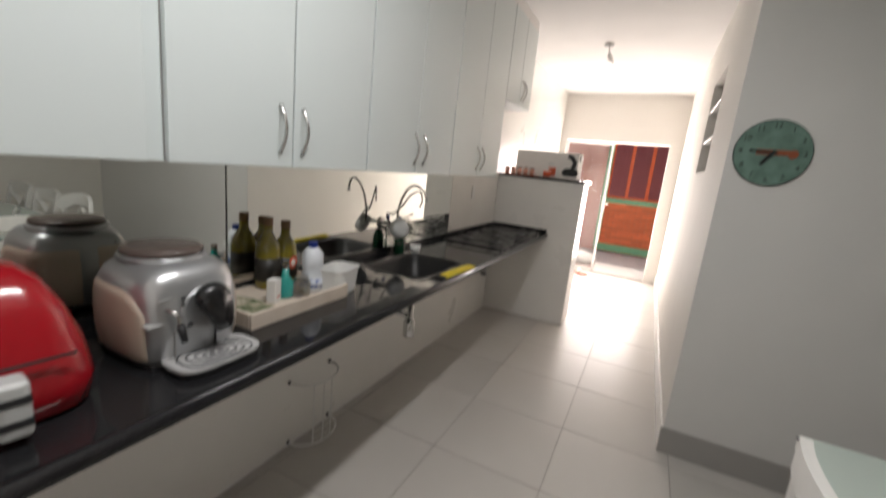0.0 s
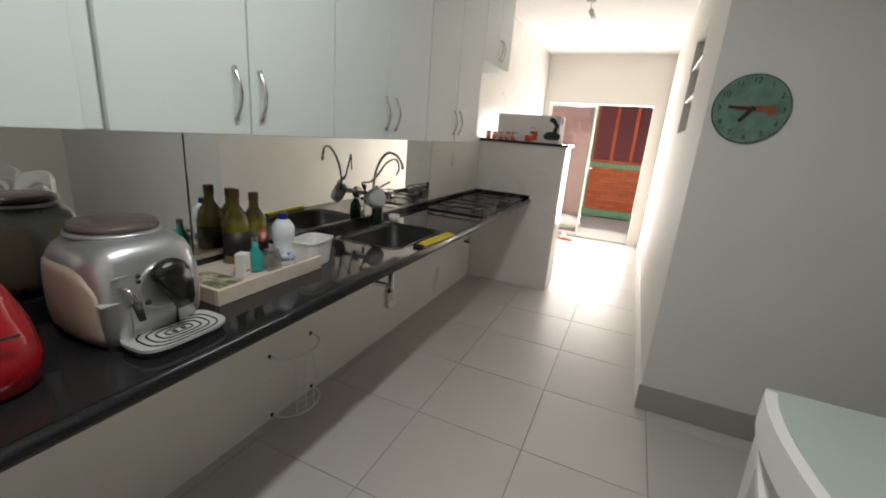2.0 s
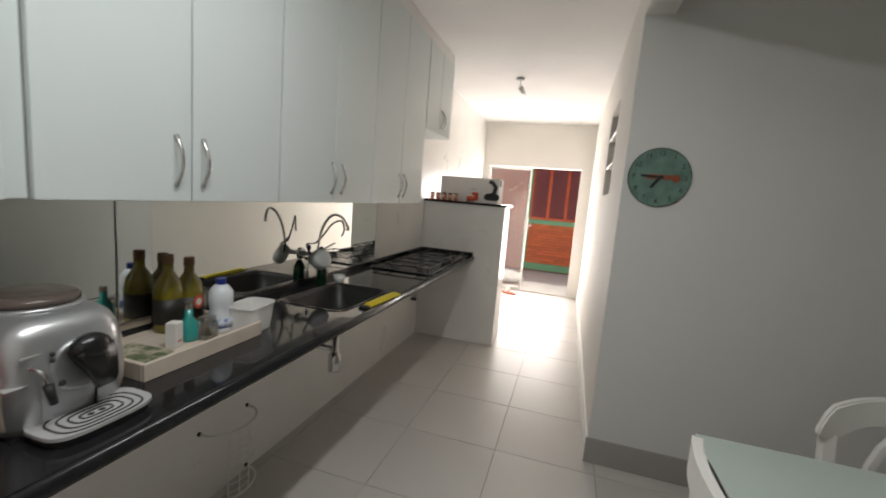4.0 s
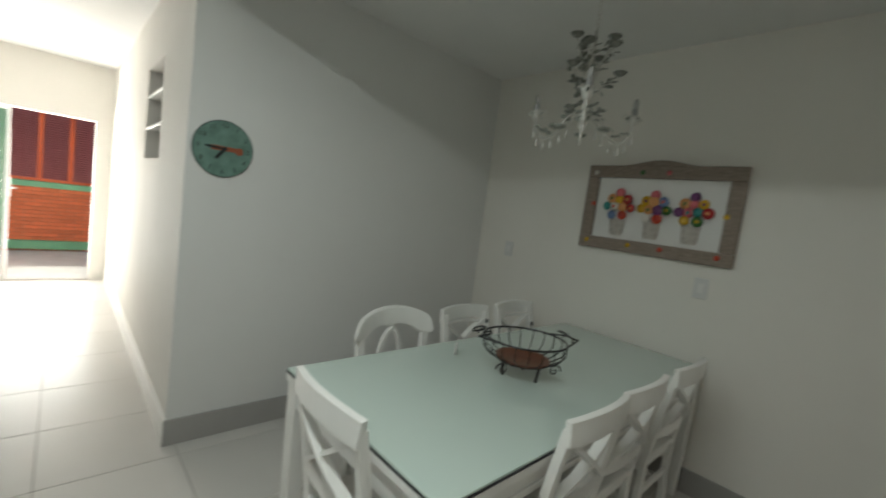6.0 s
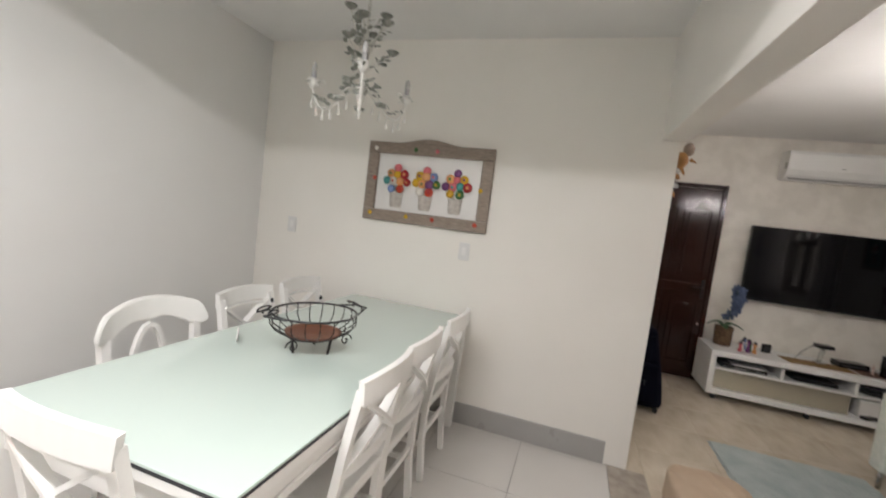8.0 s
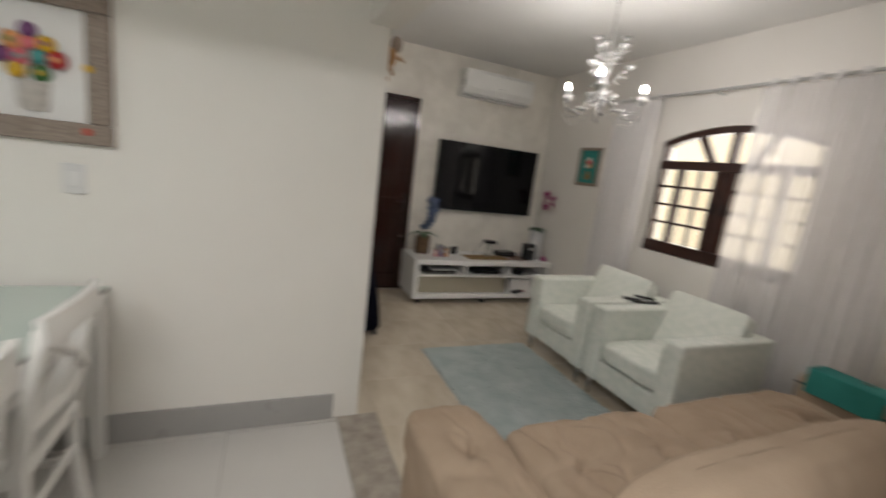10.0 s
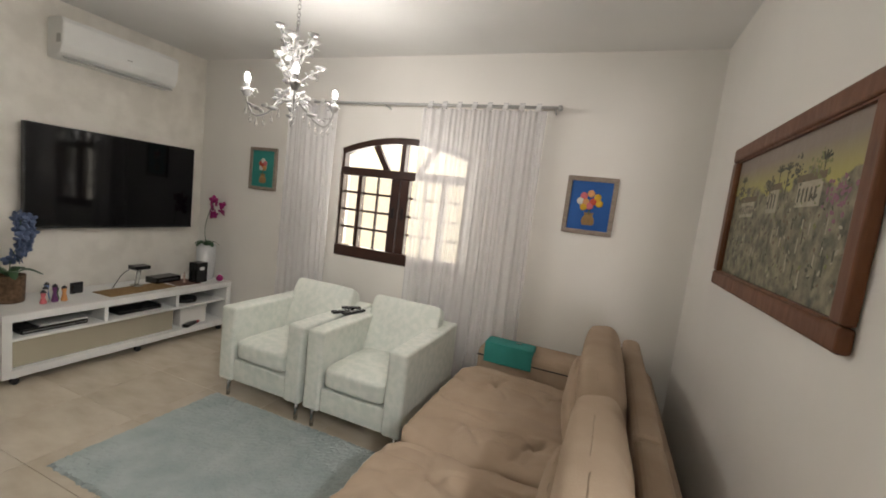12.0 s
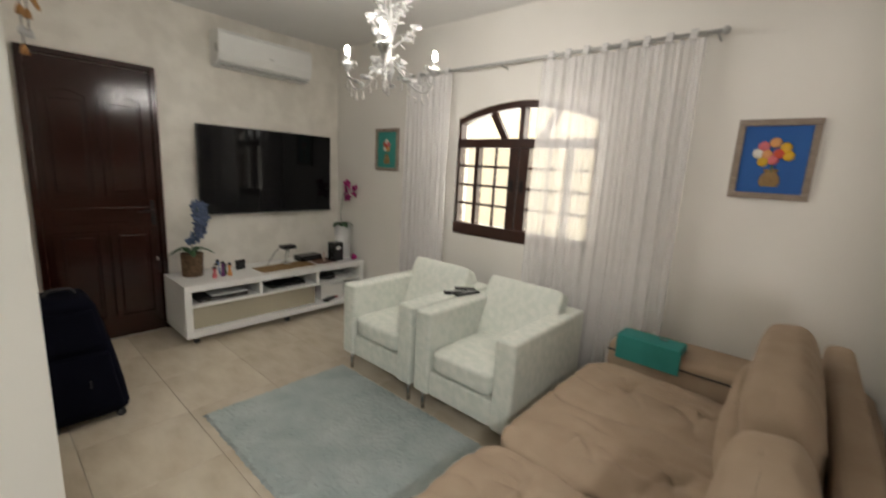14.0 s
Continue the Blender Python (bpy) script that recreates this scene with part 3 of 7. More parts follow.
def chairs():
    t = thing("dining_chair", "white painted wooden chair with a crossed back", "chair", 0.85, -1.935, 0, group="chairs round the table")
    chair_parts(t, 0.39, 0.898)
    for x, y, rz in ((1.25, -1.93, 0), (1.765, -1.935, 0), (0.135, -1.455, -90), (1.37, -0.815, 180), (1.85, -0.815, 180)):
        copy_thing(t, pose(x, y, 0, 0, 0, rz))
    c = thing("captain_chair", "white wooden chair with a wide rounded back", "chair", 0.825, -0.80, 0, 180, group="chairs round the table")
    hw, zs = 0.19, 0.45
    for s in (-1, 1):
        part("rear_leg", sweep([(s * hw, 0.03, 0.0), (s * hw, 0.07, 0.45), (s * (hw + 0.012), 0.035, 0.805)], rect(0.034, 0.034), up=(0, 1, 0)), WHITE_WOOD, c)
        part("front_leg", sweep([(s * hw, 0.43, 0.0), (s * hw, 0.42, 0.43)], rect(0.04, 0.04), up=(0, 1, 0), taper=[0.7, 1.0]), WHITE_WOOD, c)
    # broad crest with drooping rounded ends and a scalloped lower edge, bent in plan
    top, low = [], []
    for i in range(25):
        a = i / 24 * 2 - 1
        q = abs(a)
        top.append((a * 0.245, 0.942 - 0.062 * q ** 2.2 - 0.055 * max(0, q - 0.88) / 0.12))
        low.append((a * 0.245, 0.792 + 0.012 * max(0, q - 0.9) / 0.1 + (0.058 * math.cos((q / 0.72) ** 1.5 * math.pi / 2) if q < 0.72 else 0) - 0.014 * math.exp(-(q / 0.16) ** 2)))
    ring = top + low[::-1]
    bm = bmesh.new()
    f, k = [], []
    for x, z in ring:
        y = 0.05 - 0.065 * (1 - (x / 0.245) ** 2)
        f.append(bm.verts.new((x, y - 0.002, z)))
        k.append(bm.verts.new((x, y + 0.026, z)))
    m = len(top)
    for v in (f, k):
        for i in range(m - 1):
            bm.faces.new((v[i], v[i + 1], v[2 * m - 2 - i], v[2 * m - 1 - i]))
    for i in range(2 * m):
        j = (i + 1) % (2 * m)
        bm.faces.new((f[i], f[j], k[j], k[i]))
    bmesh.ops.recalc_face_normals(bm, faces=bm.faces)
    bmesh.ops.bevel(bm, geom=[e for e in bm.edges if e.calc_face_angle(0) > 0.9], offset=0.006, segments=2, affect="EDGES")
    part("crest_rail", bm, WHITE_WOOD, c)
    loop = [(0.078 * math.cos(a) * 1.0, 0.012, 0.56 + 0.265 * math.sin(a)) for a in [math.pi * i / 10 for i in range(11)]]
    part("arch_splat", sweep(loop, rect(0.02, 0.02), up=(0, 1, 0)), WHITE_WOOD, c)
    part("lower_rail", box(-hw, hw, 0.03, 0.05, 0.54, 0.575, 0.004), WHITE_WOOD, c)
    part("seat", box(-0.205, 0.205, 0.05, 0.46, zs - 0.03, zs, 0.01, 3), WHITE_WOOD, c)
    part("seat_rail", box(-hw, hw, 0.075, 0.42, zs - 0.075, zs - 0.031), WHITE_WOOD, c)


dining_table(), chairs()


# ---- living room ----


def sofa():
    t = thing("sofa", "long beige suede sofa with tufted seats and puffy back cushions", "sofa", 0, 0, 0)
    part("base", box(0.30, 1.44, -5.58, -3.06, 0.05, 0.27, 0.03, 3), SOFA, t)
    # two seats and the narrow pulled-out end piece, each with sunk buttons and creases
    for i, (y0, y1, x1) in enumerate(((-5.22, -4.17, 1.465), (-4.165, -3.37, 1.465), (-3.365, -3.03, 1.66))):
        w, d = y1 - y0, x1 - 0.525
        ys = (-w / 4, w / 4) if w > 0.5 else (-0.02,)
        xs = (-0.16, 0.17) if w > 0.5 else (-0.12, 0.26)
        tu = [(px, py, 0.030, 0.030) for px in xs for py in ys]
        tu += [(0.0, py, 0.009, 0.11) for py in ys]
        rc = random.Random(30 + i)
        cr = [(px, py, rc.uniform(0, 6.28), rc.uniform(0.09, 0.20)) for px in xs for py in ys for _ in range(6)]
        s = part("seat_cushion", cushion(d, w, 0.22, 0.16, 84 if w > 0.5 else 60, tu, 0.009, i, 9.0, cr), SOFA, t, "tufted beige seat cushion", True)
        s.location = (0.525 + d / 2, (y0 + y1) / 2, 0.255)
    part("end_base", box(0.52, 1.62, -3.355, -3.045, 0.03, 0.27, 0.03, 3), SOFA, t)
    # each back has a plump upper pillow that falls over a lower lumbar roll
    for i, (y0, y1) in enumerate(((-5.22, -4.17), (-4.16, -3.08))):
        w = y1 - y0
        b = part("back_cushion", cushion(0.53, w, 0.210, 0.22, 40, (), 0.005, 10 + i, 5.0), SOFA, t, "plump beige back cushion", True)
        b.matrix_basis = pose(0.535, (y0 + y1) / 2, 0.42, 0, 0, 0) @ pose(0, 0, 0, 0, -80, 0) @ pose(0.26, 0, -0.125)
        r = part("lumbar_roll", cushion(0.38, w - 0.02, 0.15, 0.30, 34, (), 0.005, 20 + i, 2.6), SOFA, t, "creased lower back pillow", True)
        r.matrix_basis = pose(0.68, (y0 + y1) / 2, 0.40, 0, -72, 0) @ pose(0.17, 0, -0.02)
    for y0, y1 in ((-5.50, -4.145), (-4.14, -3.06)):
        part("back_frame", box(0.395, 0.50, y0, y1, 0.10, 0.775, 0.035, 4), SOFA, t, smooth=False)
    part("back_panel", box(0.29, 0.394, -5.54, -3.06, 0.08, 0.56, 0.03, 3), SOFA, t)
    part("arm", box(0.30, 1.40, -5.56, -5.235, 0.10, 0.575, 0.045, 4), SOFA, t)
    part("arm_piping", box(0.52, 1.395, -5.24, -5.231, 0.515, 0.522), BLACK_MATT, t, "dark seam along the arm")
    return t


def armchair(x0, label):
    t = thing("armchair", label, "armchair", x0, -4.585, 0, group="armchairs")
    w, d = 0.70, 0.82
    aw = 0.125
    part("base", box(aw + 0.001, w - aw - 0.001, -d + 0.05, -0.012, 0.135, 0.285, 0.012, 2), ARMCHAIR, t)
    for a in (0.0, w - aw):
        part("arm", box(a, a + aw, -d, 0, 0.130, 0.645, 0.018, 3), ARMCHAIR, t)
    part("backrest", box(aw + 0.001, w - aw - 0.001, -d, -d + 0.15, 0.135, 0.68, 0.02, 3), ARMCHAIR, t)
    s = part("seat_cushion", cushion(w - 2 * aw - 0.004, d - 0.16, 0.155, 0.12, 14, (), 0.003, 3, 8.0), ARMCHAIR, t, "", True)
    s.location = (w / 2, -(d - 0.16) / 2 + 0.004, 0.285)
    b = part("back_cushion", cushion(w - 2 * aw + 0.10, 0.43, 0.15, 0.30, 30, (), 0.006, 5, 14.0), ARMCHAIR, t, "", True)
    b.matrix_basis = pose(w / 2 - 0.005, -d + 0.385, 0.405, 116, 0, 0) @ pose(0, 0.215, 0)
    for lx in (0.05, w - 0.05):
        for ly in (-0.05, -d + 0.05):
            part("leg", tube([(lx, ly, 0), (lx, ly, 0.131)], 0.013, 10), CHROME, t, "slim chrome leg", True)
    return t


def rug():
    bm = bmesh.new()
    x0, x1, y0, y1 = 1.52, 3.06, -4.60, -3.65
    nx, ny = 100, 64
    rnd = random.Random(4)
    g = []
    for i in range(nx + 1):
        row = []
        for j in range(ny + 1):
            edge = i in (0, nx) or j in (0, ny)
            x, y = x0 + (x1 - x0) * i / nx, y0 + (y1 - y0) * j / ny
            z = 0.002 if edge else 0.016 + 0.006 * rnd.random() + 0.004 * noise.noise(Vector((x * 5, y * 5, 0)))
            row.append(bm.verts.new((x + rnd.uniform(-0.006, 0.006), y + rnd.uniform(-0.006, 0.006), z)))
        g.append(row)
    for i in range(nx):
        for j in range(ny):
            bm.faces.new((g[i][j], g[i + 1][j], g[i + 1][j + 1], g[i][j + 1]))
    ob = part("rug", bm, RUG)
    tagged(ob, "pale blue grey shaggy rug on the tile floor", "rug")
    return ob


def tv_stand():
    t = thing("tv_stand", "low white lacquered television stand on small castors", "tv stand", 4.09, -3.89, 0)
    d, w = 0.50, 1.69
    W = WHITE_PLASTIC
    part("top", box(0, d, -w, 0, 0.435, 0.487, 0.003, 2), W, t)
    part("bottom", box(0, d, -w, 0, 0.062, 0.112, 0.003, 2), W, t)
    for a in (-0.05, -w):
        part("side", box(0, d, a, a + 0.05, 0.113, 0.434, 0.002), W, t)
    part("back", box(d - 0.015, d, -w + 0.051, -0.051, 0.113, 0.434), W, t)
    part("shelf", box(0.02, d - 0.016, -w + 0.051, -0.051, 0.300, 0.318, 0.002), W, t)
    for a in (-0.60, -1.16):
        part("divider", box(0.03, d - 0.016, a - 0.012, a + 0.012, 0.319, 0.434), W, t)
    part("flap", box(0.05, 0.062, -1.14, -0.055, 0.115, 0.298, 0.002), GREY_FLAP, t, "mirrored beige glass flap")
    for x in (0.05, d - 0.05):
        for y in (-0.08, -w / 2, -w + 0.08):
            c = part("castor", lathe([(0.02, 0.045), (0.02, 0.062), (0.001, 0.062)], 10), STEEL, t)
            c.location = (x, y, 0)
            part("wheel", tube([(-0.012, 0, 0.023), (0.012, 0, 0.023)], 0.023, 12), BLACK_MATT, c)
    return t


GREY_FLAP = material("tinted mirror flap", (0.62, 0.58, 0.48), 0.12, 0.55, scale=3)


def television():
    t = thing("television", "large flat black television mounted on the wall", "television", 4.605, -4.845, 1.355)
    hw, hh = 0.645, 0.385
    part("housing", box(-0.02, 0.03, -hw, hw, -hh, hh, 0.006, 2), BLACK_PLASTIC, t)
    part("screen", box(-0.0225, -0.0205, -hw + 0.008, hw - 0.008, -hh + 0.016, hh - 0.008), SCREEN, t, "dark glossy screen")
    part("bezel", box(-0.024, -0.020, -hw, hw, -hh, -hh + 0.014, 0.001), BLACK_MATT, t)
    part("wall_bracket", box(0.031, 0.064, -0.2, 0.2, -0.15, 0.15), BLACK_MATT, t)
    return t


def air_conditioner():
    t = thing("air_conditioner", "white split air conditioner high on the wall", "air conditioner", XT, -4.785, 2.228)
    hw = 0.425
    prof = [(0, 0.0), (-0.10, 0.0), (-0.165, 0.035), (-0.195, 0.09), (-0.20, 0.24), (-0.185, 0.272), (-0.15, 0.28), (0, 0.28)]
    bm = bmesh.new()
    rings = [[bm.verts.new((x, y, z)) for x, z in prof] for y in (-hw, hw)]
    m = len(prof)
    for i in range(m):
        bm.faces.new((rings[0][i], rings[0][(i + 1) % m], rings[1][(i + 1) % m], rings[1][i]))
    bm.faces.new(rings[0]), bm.faces.new(list(reversed(rings[1])))
    bmesh.ops.bevel(bm, geom=list(bm.edges), offset=0.005, segments=2, affect="EDGES")
    part("housing", bm, WHITE_PLASTIC, t)
    part("louvre", sweep([(-0.135, -hw + 0.03, 0.012), (-0.135, hw - 0.03, 0.012)], rect(0.075, 0.006), up=(-0.45, 0, 1)), CAB_EDGE, t, "grey air flap")
    part("badge", box(-0.2025, -0.2005, -0.04, 0.0, 0.115, 0.122), CAB_EDGE, t)
    part("side_label", box(-0.17, -0.12, hw + 0.0005, hw + 0.0015, 0.1, 0.16), CAB_EDGE, t)
    return t


def front_door():
    t = thing("door_1", "dark varnished mahogany panel door with an arched panel", "door", XT, -3.55, 0)
    tagged(t, kind="structure")
    hw = 0.345
    part("leaf", box(-0.035, -0.002, -hw, hw, 0.005, 2.075, 0.003), DARK_WOOD, t)
    for s in (-1, 1):
        part("jamb", box(-0.055, -0.0, s * (hw + 0.022) - 0.02, s * (hw + 0.022) + 0.02, 0, 2.12, 0.005, 2), DARK_WOOD, t)
    part("head_jamb", box(-0.055, -0.0, -hw - 0.001, hw + 0.001, 2.08, 2.12, 0.005, 2), DARK_WOOD, t)

    def panel(y0, y1, z0, z1, rise):
        pts = [(-0.037, y0, z0), (-0.037, y1, z0), (-0.037, y1, z1)]
        if rise:
            pts += [(-0.037, y1 + (y0 - y1) * k / 8, z1 + rise * math.sin(math.pi * k / 8)) for k in range(1, 8)]
        pts.append((-0.037, y0, z1))
        part("panel_moulding", sweep(pts, rect(0.034, 0.034), up=(1, 0, 0), closed=True), DARK_WOOD, t)
        part("raised_panel", box(-0.043, -0.036, y0 + 0.035, y1 - 0.035, z0 + 0.035, z1 - 0.03, 0.006, 2), DARK_WOOD, t)
    for a, b in ((-0.29, -0.035), (0.035, 0.29)):
        panel(a, b, 1.13, 1.84, 0.05)
        panel(a, b, 0.18, 0.86, 0.0)
    part("middle_rail", box(-0.042, -0.034, -0.29, 0.29, 0.93, 1.05, 0.006, 2), DARK_WOOD, t)
    h = part("handle_plate", box(-0.046, -0.0355, -0.325, -0.295, 0.90, 1.10, 0.004, 2), BLACK_IRON, t, "dull dark metal handle plate")
    part("lever", tube([(-0.046, -0.31, 1.02), (-0.08, -0.31, 1.02), (-0.085, -0.30, 1.02), (-0.085, -0.20, 1.015)], 0.008), BLACK_IRON, h, smooth=True)
    k = part("lock", lathe([(0.016, 0), (0.016, 0.012), (0.001, 0.013)], 14), STEEL, t)
    k.matrix_basis = pose(-0.0355, -0.31, 0.62, 0, -90, 0)
    part("threshold", box(-0.06, 0.0, -hw - 0.04, hw + 0.04, 0.0, 0.006), STONE, t)
    return t


def window():
    t = thing("window_1", "dark wooden arched window with many small panes", "window", 0, 0, 0)
    tagged(t, kind="structure")
    y0, y1 = YW - 0.085, YW - 0.015
    ym = (y0 + y1) / 2
    xs0, xs1, xc = 1.752, 2.948, 2.35
    W = WINDOW_WOOD
    pts = [(xs1 - 1.196 * k / 20, ym, arch(xs1 - 1.196 * k / 20) - 0.026) for k in range(21)]
    part("arch_frame", sweep(pts, rect(0.07, 0.05), up=(0, 0, 1)), W, t)
    for x in (xs0 + 0.014, xs1 - 0.014):
        part("side_frame", box(x - 0.012, x + 0.012, y0, y1, 1.04, 1.855), W, t)
    part("transom", box(xs0, xs1, y0 - 0.001, y1 + 0.012, 1.658, 1.728, 0.005), W, t)
    part("sill", box(xs0 - 0.0, xs1 + 0.0, y0, y1 + 0.02, 0.945, 1.04, 0.005), W, t)
    # fan light
    for xa, xb in ((2.505, 2.63), (2.195, 2.07)):
        part("fan_bar", sweep([(xa, ym, 1.728), (xb, ym, arch(xb) - 0.05)], rect(0.05, 0.036), up=(0, 1, 0)), W, t)
    part("fan_mullion", box(xc - 0.02, xc + 0.02, y0, y1, 1.7285, 1.955), W, t)
    # sashes: outer column, inner two columns, on either side of the meeting stiles
    for s in (1, -1):
        for a, b in ((0.375, 0.415), (0.005, 0.085)):
            x = sorted((xc + s * a, xc + s * b))
            part("stile", box(x[0], x[1], y0 + 0.01, y1 + 0.006, 1.0405, 1.6575, 0.004), W, t)
        for z in (1.512, 1.358, 1.204):
            x = sorted((xc + s * 0.086, xc + s * 0.374))
            part("muntin", box(x[0], x[1], ym - 0.012, ym + 0.012, z - 0.010, z + 0.010), W, t)
            x = sorted((xc + s * 0.416, xc + s * 0.571))
            part("muntin", box(x[0], x[1], ym - 0.012, ym + 0.012, z - 0.010, z + 0.010), W, t)
        x = xc + s * 0.23
        part("muntin", box(x - 0.009, x + 0.009, ym - 0.010, ym + 0.010, 1.0406, 1.6574), W, t)
        edges_z = (1.041, 1.194, 1.214, 1.348, 1.368, 1.502, 1.522, 1.657)
        for k in range(4):
            for a, b in ((0.087, 0.220), (0.240, 0.373), (0.417, 0.570)):
                x = sorted((xc + s * a, xc + s * b))
                p = part("pane", box(x[0], x[1], ym - 0.002, ym + 0.002, edges_z[2 * k], edges_z[2 * k + 1]), PANE, t)
                p.visible_shadow = False
        part("bolt", box(xc + s * 0.03, xc + s * 0.06, y1 + 0.0065, y1 + 0.016, 1.33, 1.42, 0.003), BLACK_IRON, t)
    return t


def curtain(x0, x1, z0, amp, folds, seed, label):
    t = thing("curtain", label, "curtain", 0, 0, 0, group="voile curtains")
    bm = bmesh.new()
    nx, nz = int(folds * 12), 26
    rnd = random.Random(seed)
    ph = [rnd.uniform(-0.6, 0.6) for _ in range(nx + 1)]
    g = []
    for i in range(nx + 1):
        k = i / nx
        row = []
        for j in range(nz + 1):
            q = j / nz
            z = 2.215 + (z0 - 2.215) * q
            f = k * folds * 2 * math.pi
            a = amp * (0.55 + 0.45 * q) * (1.0 + 0.5 * math.sin(k * 17 + seed * 2))
            y = -5.515 + a * math.sin(f + 0.5 * math.sin(k * 9 + seed) + 0.35 * q * math.sin(k * 23 + seed)) + 0.012 * math.sin(f * 2.3 + q * 2)
            x = x0 + (x1 - x0) * k + 0.012 * math.cos(f) * q + 0.02 * math.sin(q * 2.2 + k * 4 + seed) * q
            row.append(bm.verts.new((x, y, z)))
        g.append(row)
    for i in range(nx):
        for j in range(nz):
            bm.faces.new((g[i][j], g[i + 1][j], g[i + 1][j + 1], g[i][j + 1]))
    part("cloth", bm, VOILE, t, smooth=True)
    n = max(4, int((x1 - x0) / 0.105))
    for i in range(n):
        x = x0 + (x1 - x0) * (i + 0.5) / n
        loop = [(x + 0.001 * k, -5.515 + 0.019 * math.cos(a), 2.238 + 0.028 * math.sin(a)) for k, a in enumerate([2 * math.pi * q / 10 for q in range(10)])]
        part("tab", sweep(loop, rect(0.003, 0.035), up=(1, 0, 0), closed=True), TAB_WHITE, t)
    return t


TAB_WHITE = material("white curtain tab", (0.72, 0.71, 0.70), 0.8, bump=0.1)


def curtain_rod():
    t = thing("curtain_rod", "thin grey metal curtain rod above the window", "curtain rod", 0, 0, 0)
    part("rod", tube([(1.13, -5.515, 2.24), (3.55, -5.515, 2.24)], 0.011, 10), CAB_EDGE, t, smooth=True)
    for x in (1.12, 3.56):
        f = part("finial", blob(x, -5.515, 2.24, 0.02, 0.02, 0.02), CAB_EDGE, t, smooth=True)
    for x in (1.16, 2.5, 3.5):
        part("bracket", tube([(x, -5.515, 2.24), (x, YW + 0.002, 2.225)], 0.006), CAB_EDGE, t)


sofa()
armchair(2.345, "pale mint floral armchair with chrome legs near the television")
armchair(1.615, "pale mint floral armchair with chrome legs near the sofa")
rug(), tv_stand(), television(), air_conditioner(), front_door(), window()
curtain(1.20, 2.14, 0.04, 0.024, 11, 3, "long white voile curtain gathered on the rod")
curtain(2.93, 3.46, 0.04, 0.024, 7, 8, "white voile curtain drawn aside")
curtain_rod()


# ---- patio seen through the hall ----
SALMON = material("salmon facade paint", (0.78, 0.43, 0.35), 0.85, color2=(0.70, 0.37, 0.30), scale=3, bump=0.2, stretch=(6, 1, 1))
GREEN_PAINT = material("green trim paint", (0.22, 0.48, 0.27), 0.6, scale=8)
BRICK = material("orange brick", (0.82, 0.23, 0.10), 0.85, color2=(0.72, 0.18, 0.075), scale=20, random_value=0.12, bump=0.4)
MORTAR = material("brick mortar", (0.62, 0.22, 0.13), 0.9, scale=20)
RED_WOOD = material("red shutter paint", (0.82, 0.16, 0.05), 0.5, scale=12, random_value=0.04)
RED_SLAT = material("faded louvre slat", (0.46, 0.17, 0.17), 0.6, color2=(0.40, 0.13, 0.13), scale=12)
RED_DARK = material("dark red recess paint", (0.20, 0.03, 0.03), 0.6, scale=12)
CONCRETE = material("patio paving", (0.78, 0.75, 0.71), 0.8, color2=(0.68, 0.65, 0.61), scale=5, bump=0.3)
FY = 6.6


